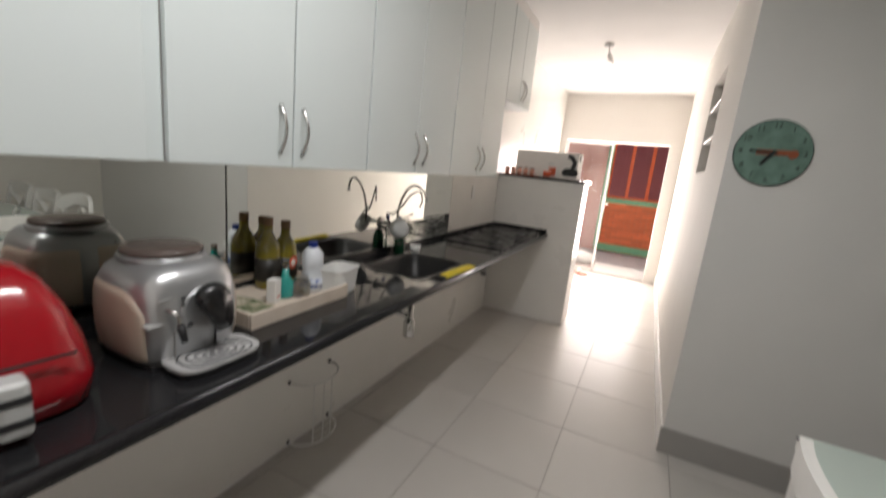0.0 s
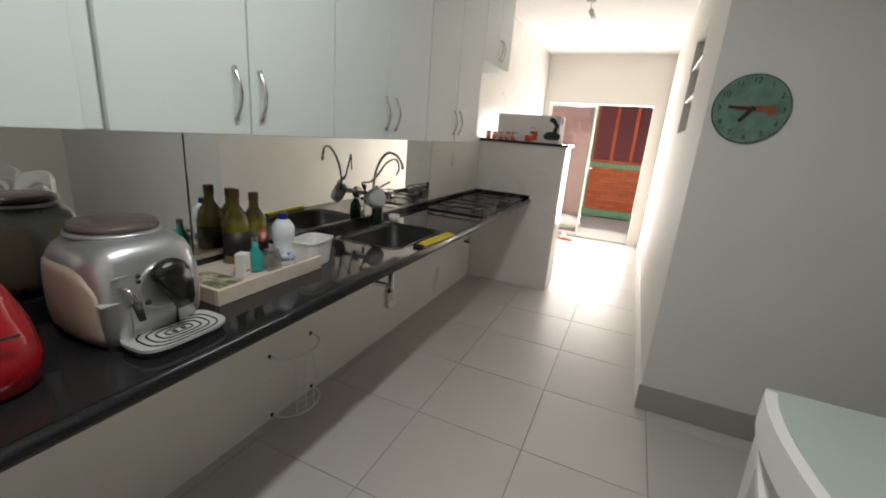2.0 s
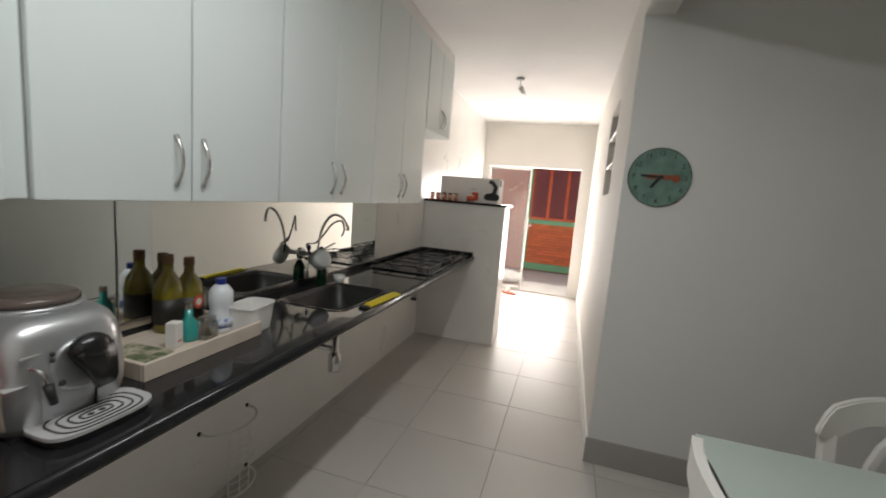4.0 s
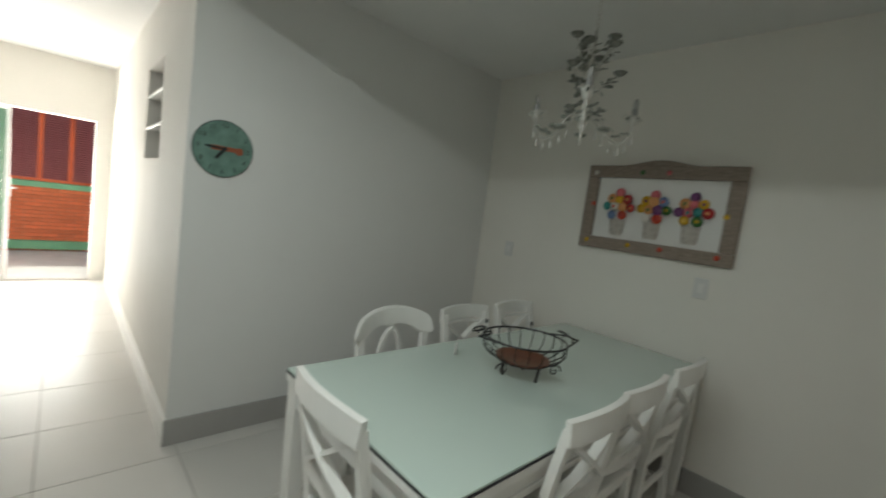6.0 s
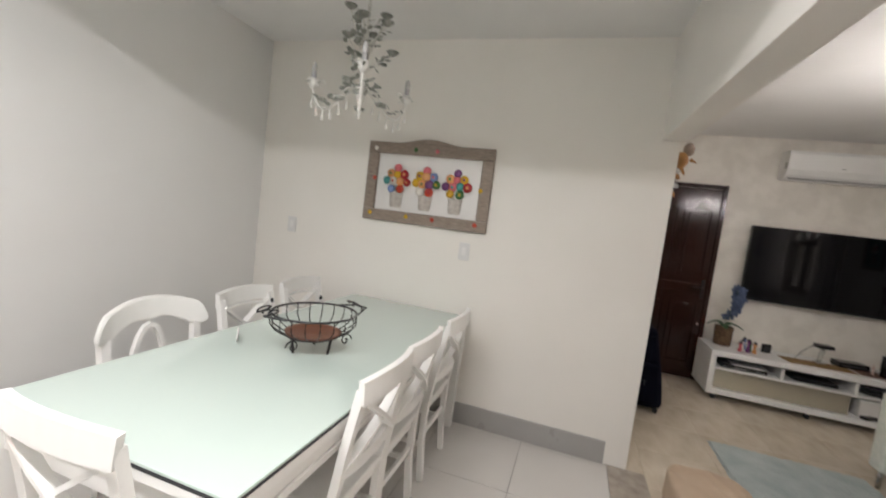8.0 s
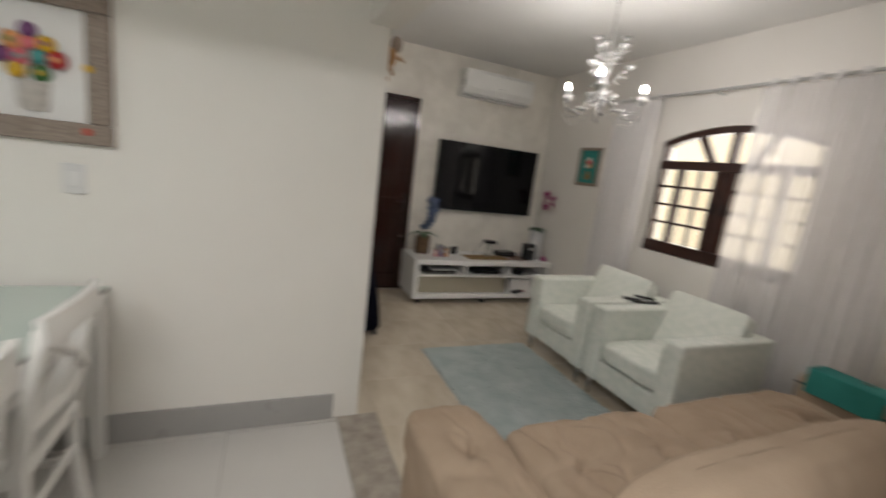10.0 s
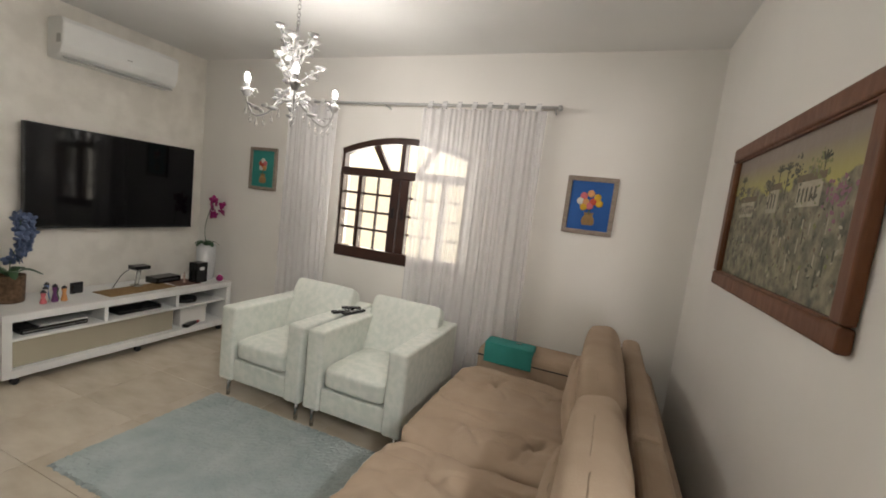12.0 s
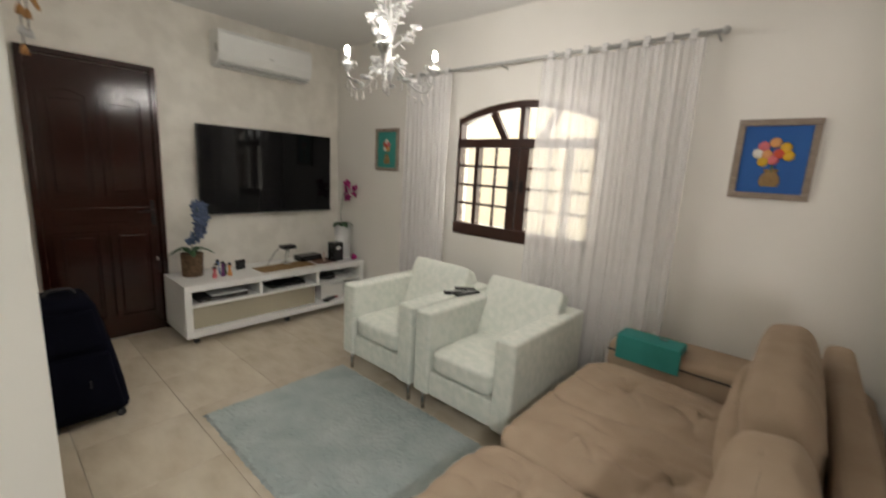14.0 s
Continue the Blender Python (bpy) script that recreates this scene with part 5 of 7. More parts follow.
def sink_things():
    bottle("soap_bottle", "dark green dish soap bottle by the sink", -1.585, -0.33, 0.88, [(0.001, 0), (0.03, 0), (0.033, 0.01), (0.034, 0.09), (0.02, 0.12), (0.012, 0.13)], GREEN_BOTTLE, PAPER, 0.012, 0.03)
    c = thing("cup", "small white plastic cup by the sink", "cup", -1.535, -0.22, 0.88)
    part("body", lathe([(0.001, 0), (0.026, 0), (0.034, 0.045), (0.031, 0.045), (0.024, 0.004), (0.001, 0.004)], 18), WHITE_PLASTIC, c, "", True)
    br = thing("bottle_brush", "slim dish brush standing by the soap", "brush", -1.625, -0.30, 0.88)
    part("stick", tube([(0, 0, 0.0), (0.005, 0.01, 0.20)], 0.004), CHROME, br)
    part("head", blob(0.005, 0.01, 0.20, 0.012, 0.012, 0.02, 8), BLUE_CAP, br, "", True)
    y = thing("squeegee", "bright yellow rubber squeegee lying by the sink", "squeegee", -1.137, -0.47, 0.88, -4)
    part("strip", box(-0.024, 0.024, -0.14, 0.19, 0.0, 0.010, 0.003, 2), YELLOW, y)
    part("fold", box(-0.020, 0.004, -0.12, 0.18, 0.0105, 0.016, 0.002), YELLOW, y)
    part("end_cap", box(-0.026, 0.026, -0.165, -0.141, 0.0, 0.014, 0.003), BLACK_MATT, y)


def wire_holder():
    t = thing("wire_holder", "white wire holder mounted on the wall under the counter", "holder", WX, -0.95, 0.0)
    for z in (0.345, 0.022):
        pts = [(0.004, -0.14, z)] + [(0.02 + 0.11 * math.sin(a), -0.14 * math.cos(a), z) for a in [math.pi * i / 14 for i in range(1, 14)]] + [(0.004, 0.14, z)]
        part("ring", tube(pts, 0.0055, 8), WHITE_PLASTIC, t, "", True)
        for s in (-1, 1):
            part("plug", blob(0.004, 0.14 * s, z, 0.012, 0.010, 0.010, 8), BLACK_MATT, t)
    for a in (0.3, 0.42, 0.54):
        part("upright", tube([(0.02 + 0.11 * math.sin(math.pi * a), -0.14 * math.cos(math.pi * a), 0.022), (0.02 + 0.11 * math.sin(math.pi * a), -0.14 * math.cos(math.pi * a), 0.345)], 0.003, 6), WHITE_PLASTIC, t)
    for k in range(7):
        z = 0.05 + 0.039 * k
        pts = [(0.02 + 0.105 * math.sin(a), -0.13 * math.cos(a), z) for a in [math.pi * (0.28 + 0.3 * i / 6) for i in range(7)]]
        part("coil", tube(pts, 0.002, 5), WHITE_PLASTIC, t)


def half_wall_things():
    zc = 1.405
    t = thing("appliance_box", "white cardboard appliance box with a dark mixer picture", "box", -1.235, 1.77, zc, -2)
    part("carton", box(-0.30, 0.30, -0.10, 0.11, 0, 0.245, 0.003), PAPER, t)
    m = part("printed_mixer", lathe([(0.002, 0), (0.05, 0.0), (0.075, 0.012), (0.078, 0.03), (0.05, 0.045), (0.002, 0.05)], 16), BLACK_MATT, t, "dark printed appliance")
    m.matrix_basis = Matrix.Translation((0.235, -0.1008, 0.03)) @ Matrix.Diagonal((1, 0.012, 1.5, 1))
    part("printed_arm", sweep([(0.25, -0.1006, 0.08), (0.27, -0.1006, 0.16), (0.235, -0.1006, 0.205), (0.20, -0.1006, 0.215)], rect(0.04, 0.001), up=(0, 1, 0)), BLACK_MATT, t)
    part("printed_mark", box(0.03, 0.10, -0.1008, -0.1, 0.02, 0.10), RED_PRINT, t, "red printed panel")
    part("printed_line", box(0.02, 0.08, -0.1008, -0.1, 0.125, 0.135), GREY_PLASTIC, t)
    part("corner_mark", box(0.3002, 0.3008, -0.07, 0.0, 0.17, 0.235), BLACK_MATT, t)
    for k in range(5):
        c = thing("printed_glass", "small orange printed drinking glass on the half wall", "glass", -1.60 + 0.062 * k, 1.615, zc, group="printed glasses")
        part("glass", lathe([(0.001, 0), (0.020, 0), (0.023, 0.075), (0.021, 0.075), (0.018, 0.004), (0.001, 0.004)], 14), JAR_GLASS, c, "", True)
        part("print", lathe([(0.0228, 0.012), (0.0238, 0.058)], 14), PALE_PRINT, c, "orange red printed band", True)
    tr = thing("glass_tray", "thin pale tray under the printed glasses", "tray", -1.475, 1.612, zc)
    part("plate", box(-0.18, 0.18, -0.035, 0.035, 0.0, 0.003), RED_PRINT, tr)
    m = thing("mug", "small orange mug with a dark face print", "mug", -1.205, 1.615, zc)
    part("body", lathe([(0.001, 0), (0.034, 0), (0.036, 0.07), (0.033, 0.07), (0.031, 0.005), (0.001, 0.005)], 16), PAPER, m, "", True)
    part("print", lathe([(0.0365, 0.008), (0.0368, 0.062)], 16), RED_PRINT, m, "", True)
    v = thing("gas_valve", "small black gas valve on the wall under the counter", "valve", WX + 0.002, 1.40, 0.40)
    part("body", tube([(0, 0, 0), (0.05, 0, 0)], 0.014, 10), BLACK_MATT, v)
    part("tap", box(0.03, 0.045, -0.008, 0.008, 0.0, 0.05, 0.003), STEEL, v)
    s = thing("socket", "white wall socket above the counter", "socket", WX + 0.0005, 0.95, 1.22)
    part("plate", box(0, 0.008, -0.035, 0.035, -0.055, 0.055, 0.003, 2), WHITE_PLASTIC, s)


def hall_things():
    t = thing("ceiling_spot", "small white ceiling spot lamp in the hall", "ceiling lamp", -0.865, 1.86, H)
    part("rose", lathe([(0.001, -0.022), (0.035, -0.022), (0.042, -0.012), (0.042, -0.0005)], 18), CAB_EDGE, t)
    part("stem", tube([(0, 0, -0.02), (0.01, 0.03, -0.09)], 0.006), WHITE_PLASTIC, t)
    part("can", sweep([(0.01, 0.02, -0.085), (0.03, 0.12, -0.13)], circle(0.022, 14)), WHITE_PLASTIC, t, "", True)
    sh = thing("slipper", "pale slipper with a red sole lying by the patio door", "slipper", -1.03, 4.02, 0, 70, group="slippers")
    part("sole", cushion(0.10, 0.25, 0.03, 0.2, 8, (), 0.0, 1, 3.0), RED_PRINT, sh, "", True)
    part("strap", sweep([(-0.05, 0.03, 0.02), (-0.035, 0.03, 0.055), (0, 0.03, 0.068), (0.035, 0.03, 0.055), (0.05, 0.03, 0.02)], rect(0.09, 0.008), up=(0, 1, 0)), PAPER, sh)
    copy_thing(sh, pose(-1.16, 4.07, 0, 0, 0, 100))
    b = thing("floor_cloth", "crumpled white cloth on the patio floor", "cloth", -1.30, 4.95, -0.006)
    part("cloth", cushion(0.75, 0.40, 0.22, 0.6, 18, (), 0.035, 7, 3.0), PAPER, b, "", True)


def clock():
    t = thing("wall_clock", "round aged green wall clock with dark numerals", "clock", 0.170, -0.001, 1.636)
    r = 0.150
    def disc(radius, d0, d1, n=48):
        bm = lathe([(0.001, d0), (radius, d0), (radius, d1), (0.001, d1)], n)
        bmesh.ops.transform(bm, matrix=pose(0, 0, 0, 90, 0, 0), verts=bm.verts)
        return bm
    part("rim", disc(r, 0.0, 0.010), CLOCK_EDGE, t)
    part("face", disc(r - 0.004, 0.0105, 0.0125), CLOCK_FACE, t, "aged mottled green face")
    # numerals
    for k in range(12):
        a = radians(90 - 30 * (k + 1))
        cu = bpy.data.curves.new("numeral", "FONT")
        cu.body, cu.size, cu.align_x, cu.align_y, cu.extrude = str(k + 1), 0.034, "CENTER", "CENTER", 0.0004
        me_ob = new("numeral", cu)
        bpy.context.view_layer.update()
        me = bpy.data.meshes.new_from_object(me_ob.evaluated_get(bpy.context.evaluated_depsgraph_get()))
        bpy.data.objects.remove(me_ob)
        me.materials.clear()
        me.materials.append(CLOCK_EDGE)
        ob = new("numeral", me)
        ob.parent = t
        ob.matrix_basis = pose(0.122 * math.cos(a), -0.0131, 0.122 * math.sin(a), 90, 0, 0)
    part("picture", box(-0.06, 0.07, -0.0138, -0.0128, -0.010, 0.014), RUST, t, "rusty orange centre picture")
    part("picture_end", disc(0.020, 0.0129, 0.0139, 20), RUST, t).location = (0.078, 0, -0.002)
    part("minute_hand", sweep([(0.02, -0.016, 0), (-0.088, -0.016, 0.006)], rect(0.011, 0.0015), up=(0, 1, 0)), CLOCK_EDGE, t)
    part("hour_hand", sweep([(0.01, -0.0175, 0.01), (-0.036, -0.0175, -0.055)], rect(0.015, 0.0015), up=(0, 1, 0)), CLOCK_EDGE, t)
    part("pin", disc(0.006, 0.013, 0.019, 12), CLOCK_EDGE, t)
    return t


def tube_lamp():
    t = thing("ceiling_tube_lamp", "long white ceiling tube lamp above the kitchen", "ceiling lamp", TUBE_X, TUBE_Y, H)
    part("housing", box(-0.05, 0.05, -0.62, 0.62, -0.05, -0.0005, 0.006), WHITE_PLASTIC, t)


coffee_machine(), air_fryer(), tray_and_bottles(), tub(), water_filter(), sink_things(), wire_holder(), half_wall_things(), hall_things(), clock(), tube_lamp()


# ---- small things in the dining room ----
PALETTE = [(0.60, 0.13, 0.15), (0.62, 0.36, 0.005), (0.38, 0.008, 0.012), (0.04, 0.26, 0.24), (0.14, 0.03, 0.14), (0.66, 0.30, 0.10), (0.70, 0.66, 0.60), (0.17, 0.25, 0.46), (0.03, 0.12, 0.015), (0.50, 0.05, 0.015)]
PETALS = [material(f"painted petal {i}", c, 0.4, scale=20, coat=0.2) for i, c in enumerate(PALETTE)]
POT = material("grey knit pot", (0.55, 0.51, 0.46), 0.8, color2=(0.42, 0.38, 0.34), scale=40, mix=0.3, bump=0.5, bump_scale=120)
BROWN_PLATE = material("brown wooden plate", (0.14, 0.045, 0.02), 0.45, color2=(0.09, 0.03, 0.012), scale=14, stretch=(1, 6, 1))


def flower_picture():
    t = thing("flower_picture", "weathered wooden frame with three pots of coloured button flowers", "picture", 2.308, -1.442, 1.637)
    hw, hh, fw = 0.470, 0.284, 0.080
    part("rail", box(-0.035, 0, -hw, hw, -hh, -hh + fw, 0.006, 2), WEATHERED, t)
    part("rail", box(-0.035, 0, -hw, hw, hh - fw, hh, 0.006, 2), WEATHERED, t)
    for s in (-1, 1):
        a, b = sorted((s * hw, s * (hw - fw)))
        part("stile", box(-0.034, 0, a, b, -hh + fw + 0.001, hh - fw - 0.001, 0.006, 2), WEATHERED, t)
    crest = bmesh.new()
    n = 20
    for i in range(n):
        y0, y1 = -0.21 + 0.42 * i / n, -0.21 + 0.42 * (i + 1) / n
        k = (y0 + y1) / 2 / 0.21
        box(-0.033, -0.004, y0, y1, hh - 0.004, hh + 0.002 + 0.032 * (math.cos(k * math.pi) * 0.5 + 0.5) ** 0.7, bm=crest)
    part("crest", crest, WEATHERED, t)
    part("backing", box(-0.008, 0, -hw + fw, hw - fw, -hh + fw, hh - fw), PAPER, t)
    rnd = random.Random(11)
    bunches = ((0, 5, 1, 2, 3, 6, 5, 2, 7, 9), (0, 1, 5, 7, 1, 5, 4, 8, 6, 9), (4, 5, 0, 1, 4, 0, 3, 2, 1, 8))
    spots = ((0.0, 0.135), (0.050, 0.098), (0.0, 0.092), (-0.052, 0.098), (0.078, 0.045), (0.028, 0.042), (-0.026, 0.046), (-0.080, 0.044), (0.040, -0.008), (-0.030, -0.010))
    for j, cy in enumerate((0.225, 0.0, -0.225)):
        p = part("pot", lathe([(0.001, 0), (0.040, 0), (0.047, 0.02), (0.052, 0.088), (0.056, 0.105), (0.001, 0.108)], 14), POT, t, "grey knitted pot")
        p.matrix_basis = Matrix.Translation((-0.006, cy, -0.178)) @ Matrix.Diagonal((0.5, 1, 1, 1))
        for k, (dy, dz) in enumerate(spots):
            r = rnd.uniform(0.028, 0.035)
            ob = part("button_flower", blob(0, 0, 0, 0.014, r, r, 12), PETALS[bunches[j][k]], t, "", True)
            ob.location = (-0.020 - 0.010 * rnd.random(), cy + dy, -0.035 + dz + rnd.uniform(-0.004, 0.004))
            if k % 2:
                part("button_centre", blob(-0.013, 0, 0, 0.004, r * 0.35, r * 0.35, 8), PETALS[(bunches[j][k] + 3) % 10], ob, "", True)
    for y, z, c in ((0.40, 0.02, 9), (0.41, -0.235, 1), (-0.40, 0.0, 1), (-0.39, -0.235, 9), (0.12, -0.235, 1), (-0.08, -0.235, 9), (-0.06, 0.24, 0), (0.41, 0.235, 6), (0.1, 0.24, 8)):
        part("stud", blob(-0.036, y, z, 0.008, 0.016, 0.016, 8), PETALS[c], t, "", True)
    return t


SWITCH_GREY = material("switch plate", (0.70, 0.685, 0.66), 0.4)


def switch(y, z, label):
    t = thing("light_switch", label, "switch", 2.309, y, z)
    part("plate", box(-0.011, 0, -0.038, 0.038, -0.060, 0.060, 0.003, 2), SWITCH_GREY, t)
    part("rocker", box(-0.013, -0.0095, -0.014, 0.014, -0.028, 0.028, 0.002), PAPER, t)


def wire_bowl():
    t = thing("fruit_bowl", "black iron wire fruit bowl with brown plate on the table", "bowl", 1.085, -1.455, 0.7755, -28)
    R = 0.185
    rim = [(R * math.cos(a), R * 0.92 * math.sin(a), 0.175) for a in [2 * math.pi * i / 40 for i in range(40)]]
    part("rim", tube(rim, 0.0045, 6, True), BLACK_IRON, t)
    ring = [(0.115 * math.cos(a), 0.105 * math.sin(a), 0.075) for a in [2 * math.pi * i / 30 for i in range(30)]]
    part("lower_ring", tube(ring, 0.004, 6, True), BLACK_IRON, t)
    part("plate", lathe([(0.001, 0.066), (0.085, 0.066), (0.118, 0.082), (0.122, 0.090), (0.110, 0.086), (0.001, 0.076)], 30), BROWN_PLATE, t, "brown wooden plate in the bowl", True)
    for i in range(20):
        a = 2 * math.pi * i / 20
        c, s = math.cos(a), math.sin(a)
        pts = [(R * c, R * 0.92 * s, 0.175), (0.185 * c, 0.17 * s, 0.125), (0.15 * c, 0.138 * s, 0.095), (0.115 * c, 0.105 * s, 0.077)]
        part("wire", tube(smooth_line(pts, 3), 0.0026, 5), BLACK_IRON, t)
    for i in range(3):
        a = radians(-62 + 120 * i)
        c, s = math.cos(a), math.sin(a)
        part("foot", tube([(0.095 * c, 0.09 * s, 0.070), (0.085 * c, 0.08 * s, 0.0)], 0.006, 6), BLACK_IRON, t)
    for s in (-1, 1):
        for e in (-1, 1):
            scroll = []
            for i in range(18):
                a = i / 17 * 2.3 * math.pi
                rr = 0.034 * (1 - 0.75 * i / 17)
                scroll.append((s * (R + 0.022 + rr * math.cos(a)), e * 0.034 + e * rr * math.sin(a) * 0.8, 0.185 + 0.02 * math.sin(a * 0.5)))
            part("handle_scroll", tube([(s * R * 0.9, e * 0.09, 0.175)] + scroll, 0.004, 6), BLACK_IRON, t)
        curl = [(s * (0.125 + 0.03 * (1 - i / 15) * math.cos(i / 15 * 9)), -0.07, 0.055 + 0.03 * (1 - i / 15) * math.sin(i / 15 * 9)) for i in range(16)]
        part("side_curl", tube(curl, 0.0036, 6), BLACK_IRON, t)
        part("knob", blob(s * 0.12, 0.185, 0.192, 0.008, 0.008, 0.012, 8), BLACK_IRON, t)


def table_card():
    t = thing("table_card", "small white folded card standing on the table", "card", 0.99, -1.13, 0.7755, 40)
    part("leaf", sweep([(-0.03, 0, 0.0), (0.02, 0, 0.035)], rect(0.055, 0.004), up=(0, 1, 0)), PAPER, t)
    part("stand", sweep([(0.04, 0, 0.0), (0.02, 0, 0.032)], rect(0.045, 0.004), up=(0, 1, 0)), CAB_EDGE, t)


def chandelier(x, y, lit, rz):
    frame_mat = CHAND_WHITE if lit else CHAND_OLD
    label = "lit white chandelier with metal flowers and crystal drops" if lit else "unlit greyed metal chandelier with leaf ornaments"
    t = thing("chandelier", label, "chandelier", x, y, H, rz)
    part("canopy", lathe([(0.001, -0.045), (0.03, -0.04), (0.055, -0.02), (0.06, -0.0005)], 20), frame_mat, t, "", True)
    zt, zb = (-0.32, -0.72) if lit else (-0.30, -0.69)
    bm = bmesh.new()
    n = 13
    for i in range(n):
        z0 = -0.045 + (zt + 0.045) * i / n
        z1 = -0.045 + (zt + 0.045) * (i + 1.25) / n
        zc, hh = (z0 + z1) / 2, (z0 - z1) / 2
        loop = [((0.009 * math.cos(a) if i % 2 else 0), (0 if i % 2 else 0.009 * math.cos(a)), zc + hh * math.sin(a)) for a in [2 * math.pi * k / 10 for k in range(10)]]
        tube(loop, 0.0022, 5, True, bm=bm)
    part("chain", bm, frame_mat, t)
    part("column", lathe([(0.001, zb - 0.035), (0.014, zb - 0.03), (0.022, zb - 0.01), (0.030, zb + 0.02), (0.020, zb + 0.05), (0.010, zb + 0.10), (0.016, zb + 0.16), (0.024, zb + 0.20), (0.010, zb + 0.26), (0.007, zt + 0.02), (0.001, zt + 0.03)], 14), frame_mat, t, "", True)
    rnd = random.Random(5)
    petals = frame_mat if lit else CHAND_LEAF

    def leaf(px, py, pz, s, az):
        rot = Euler((rnd.uniform(0.2, 1.0), rnd.uniform(-0.5, 0.5), az)).to_matrix().to_4x4()
        return blob(px, py, pz, 0.019 * s, 0.013 * s, 0.0028 * s, 8, rot=rot)
    for k in range(3):
        a = radians(120 * k)
        c, s = math.cos(a), math.sin(a)
        arm_pts = [(0.015, zb + 0.05), (0.08, zb - 0.0), (0.16, zb - 0.055), (0.22, zb - 0.06), (0.258, zb - 0.01), (0.27, zb + 0.035)]
        arm = part("arm", tube(smooth_line([(r * c, r * s, z) for r, z in arm_pts], 4), 0.0048, 7), frame_mat, t, "curved arm", True)
        cx, cy = 0.27 * c, 0.27 * s
        part("cup", lathe([(0.001, zb + 0.030), (0.015, zb + 0.033), (0.024, zb + 0.055), (0.028, zb + 0.075), (0.022, zb + 0.072), (0.001, zb + 0.06)], 12, cx=cx, cy=cy), frame_mat, arm, "", True)
        part("candle", lathe([(0.013, zb + 0.06), (0.013, zb + 0.11), (0.001, zb + 0.11)], 10, cx=cx, cy=cy), CHAND_WHITE, arm)
        part("bulb", lathe([(0.001, zb + 0.111), (0.010, zb + 0.113), (0.012, zb + 0.121), (0.0135, zb + 0.132), (0.010, zb + 0.147), (0.005, zb + 0.157), (0.001, zb + 0.158)], 12, cx=cx, cy=cy), BULB if lit else BULB_OFF, arm, "glowing candle bulb" if lit else "", True).visible_shadow = not lit
        # leaves on the arm and round the cup
        for r, z in ((0.09, zb + 0.01), (0.15, zb - 0.03), (0.19, zb - 0.05), (0.235, zb - 0.03)):
            part("leaf", leaf(r * c - 0.02 * s, r * s + 0.02 * c, z + 0.02, 1.0, a), petals, arm, "", True)
            part("leaf", leaf(r * c + 0.02 * s, r * s - 0.02 * c, z + 0.015, 0.9, a + 1), petals, arm, "", True)
        for q in range(4):
            aa = a + math.pi / 2 * q
            part("leaf", leaf(cx + 0.032 * math.cos(aa), cy + 0.032 * math.sin(aa), zb + 0.06, 0.8, aa), petals, arm, "", True)
        # small scroll with a leaf beside the cup
        sc = [(cx + (0.045 + 0.018 * math.cos(w)) * c * -1, cy + (0.045 + 0.018 * math.cos(w)) * s * -1, zb + 0.055 + 0.022 * math.sin(w)) for w in [0.6 * q for q in range(9)]]
        part("scroll", tube(sc, 0.003, 5), frame_mat, arm, "", True)
        for q in range(7):
            w = a + radians(-55 + 18 * q)
            part("leaf", leaf(0.075 * math.cos(w), 0.075 * math.sin(w), zb + 0.045 + 0.012 * (q % 3), 1.15, w), petals, arm, "", True)
        # drops below the arm
        for r, z in ((0.27, zb - 0.01), (0.24, zb - 0.05), (0.205, zb - 0.07), (0.16, zb - 0.065), (0.115, zb - 0.04), (0.075, zb - 0.015)):
            part("crystal_drop", lathe([(0.001, z - 0.055), (0.009, z - 0.045), (0.006, z - 0.025), (0.002, z - 0.012), (0.005, z - 0.006), (0.001, z)], 8, cx=r * c, cy=r * s), CRYSTAL if lit else frame_mat, arm, "clear crystal drop", True)
        # upper sprays with flowers
        b = a + radians(60)
        for h, rr, up in ((0.12, 0.13, 0.22), (0.22, 0.11, 0.32), (0.18, 0.085, 0.385)):
            b2 = b + radians(rnd.uniform(-40, 40)) + h
            cc, ss = math.cos(b2), math.sin(b2)
            pts = [(0.012 * cc, 0.012 * ss, zb + h), (rr * 0.6 * cc, rr * 0.6 * ss, zb + (h + up) / 2 + 0.01), (rr * cc, rr * ss, zb + up)]
            br = part("spray", tube(smooth_line(pts, 3), 0.004, 5), frame_mat, t, "", True)
            part("flower", lathe([(0.003, zb + up - 0.006), (0.020, zb + up + 0.004), (0.032, zb + up + 0.016), (0.026, zb + up + 0.013), (0.008, zb + up + 0.006), (0.001, zb + up + 0.010)], 9, cx=rr * cc, cy=rr * ss), petals, br, "small metal flower", True)
            part("leaf", leaf(rr * 0.7 * cc, rr * 0.7 * ss, zb + (h + up) / 2, 1.1, b2), petals, br, "", True)
            part("leaf", leaf(rr * 0.5 * cc - 0.02 * ss, rr * 0.5 * ss + 0.02 * cc, zb + (h + up) / 2 - 0.03, 1.0, b2 + 1), petals, br, "", True)
            for q in range(6):
                kk = 0.45 + 0.1 * q
                da = 0.35 * (1 if q % 2 else -1)
                part("leaf", leaf(rr * kk * math.cos(b2 + da), rr * kk * math.sin(b2 + da), zb + h + (up - h) * kk + rnd.uniform(-0.01, 0.025), rnd.uniform(0.7, 1.1), b2 + rnd.uniform(-2, 2)), petals, br, "", True)
            if lit:
                z = zb + up - 0.015
                part("crystal_drop", lathe([(0.001, z - 0.05), (0.008, z - 0.04), (0.005, z - 0.02), (0.001, z)], 8, cx=rr * cc * 0.9, cy=rr * ss * 0.9), CRYSTAL, br, "clear crystal drop", True)
        low = radians(120 * k + 60)
        cc, ss = math.cos(low), math.sin(low)
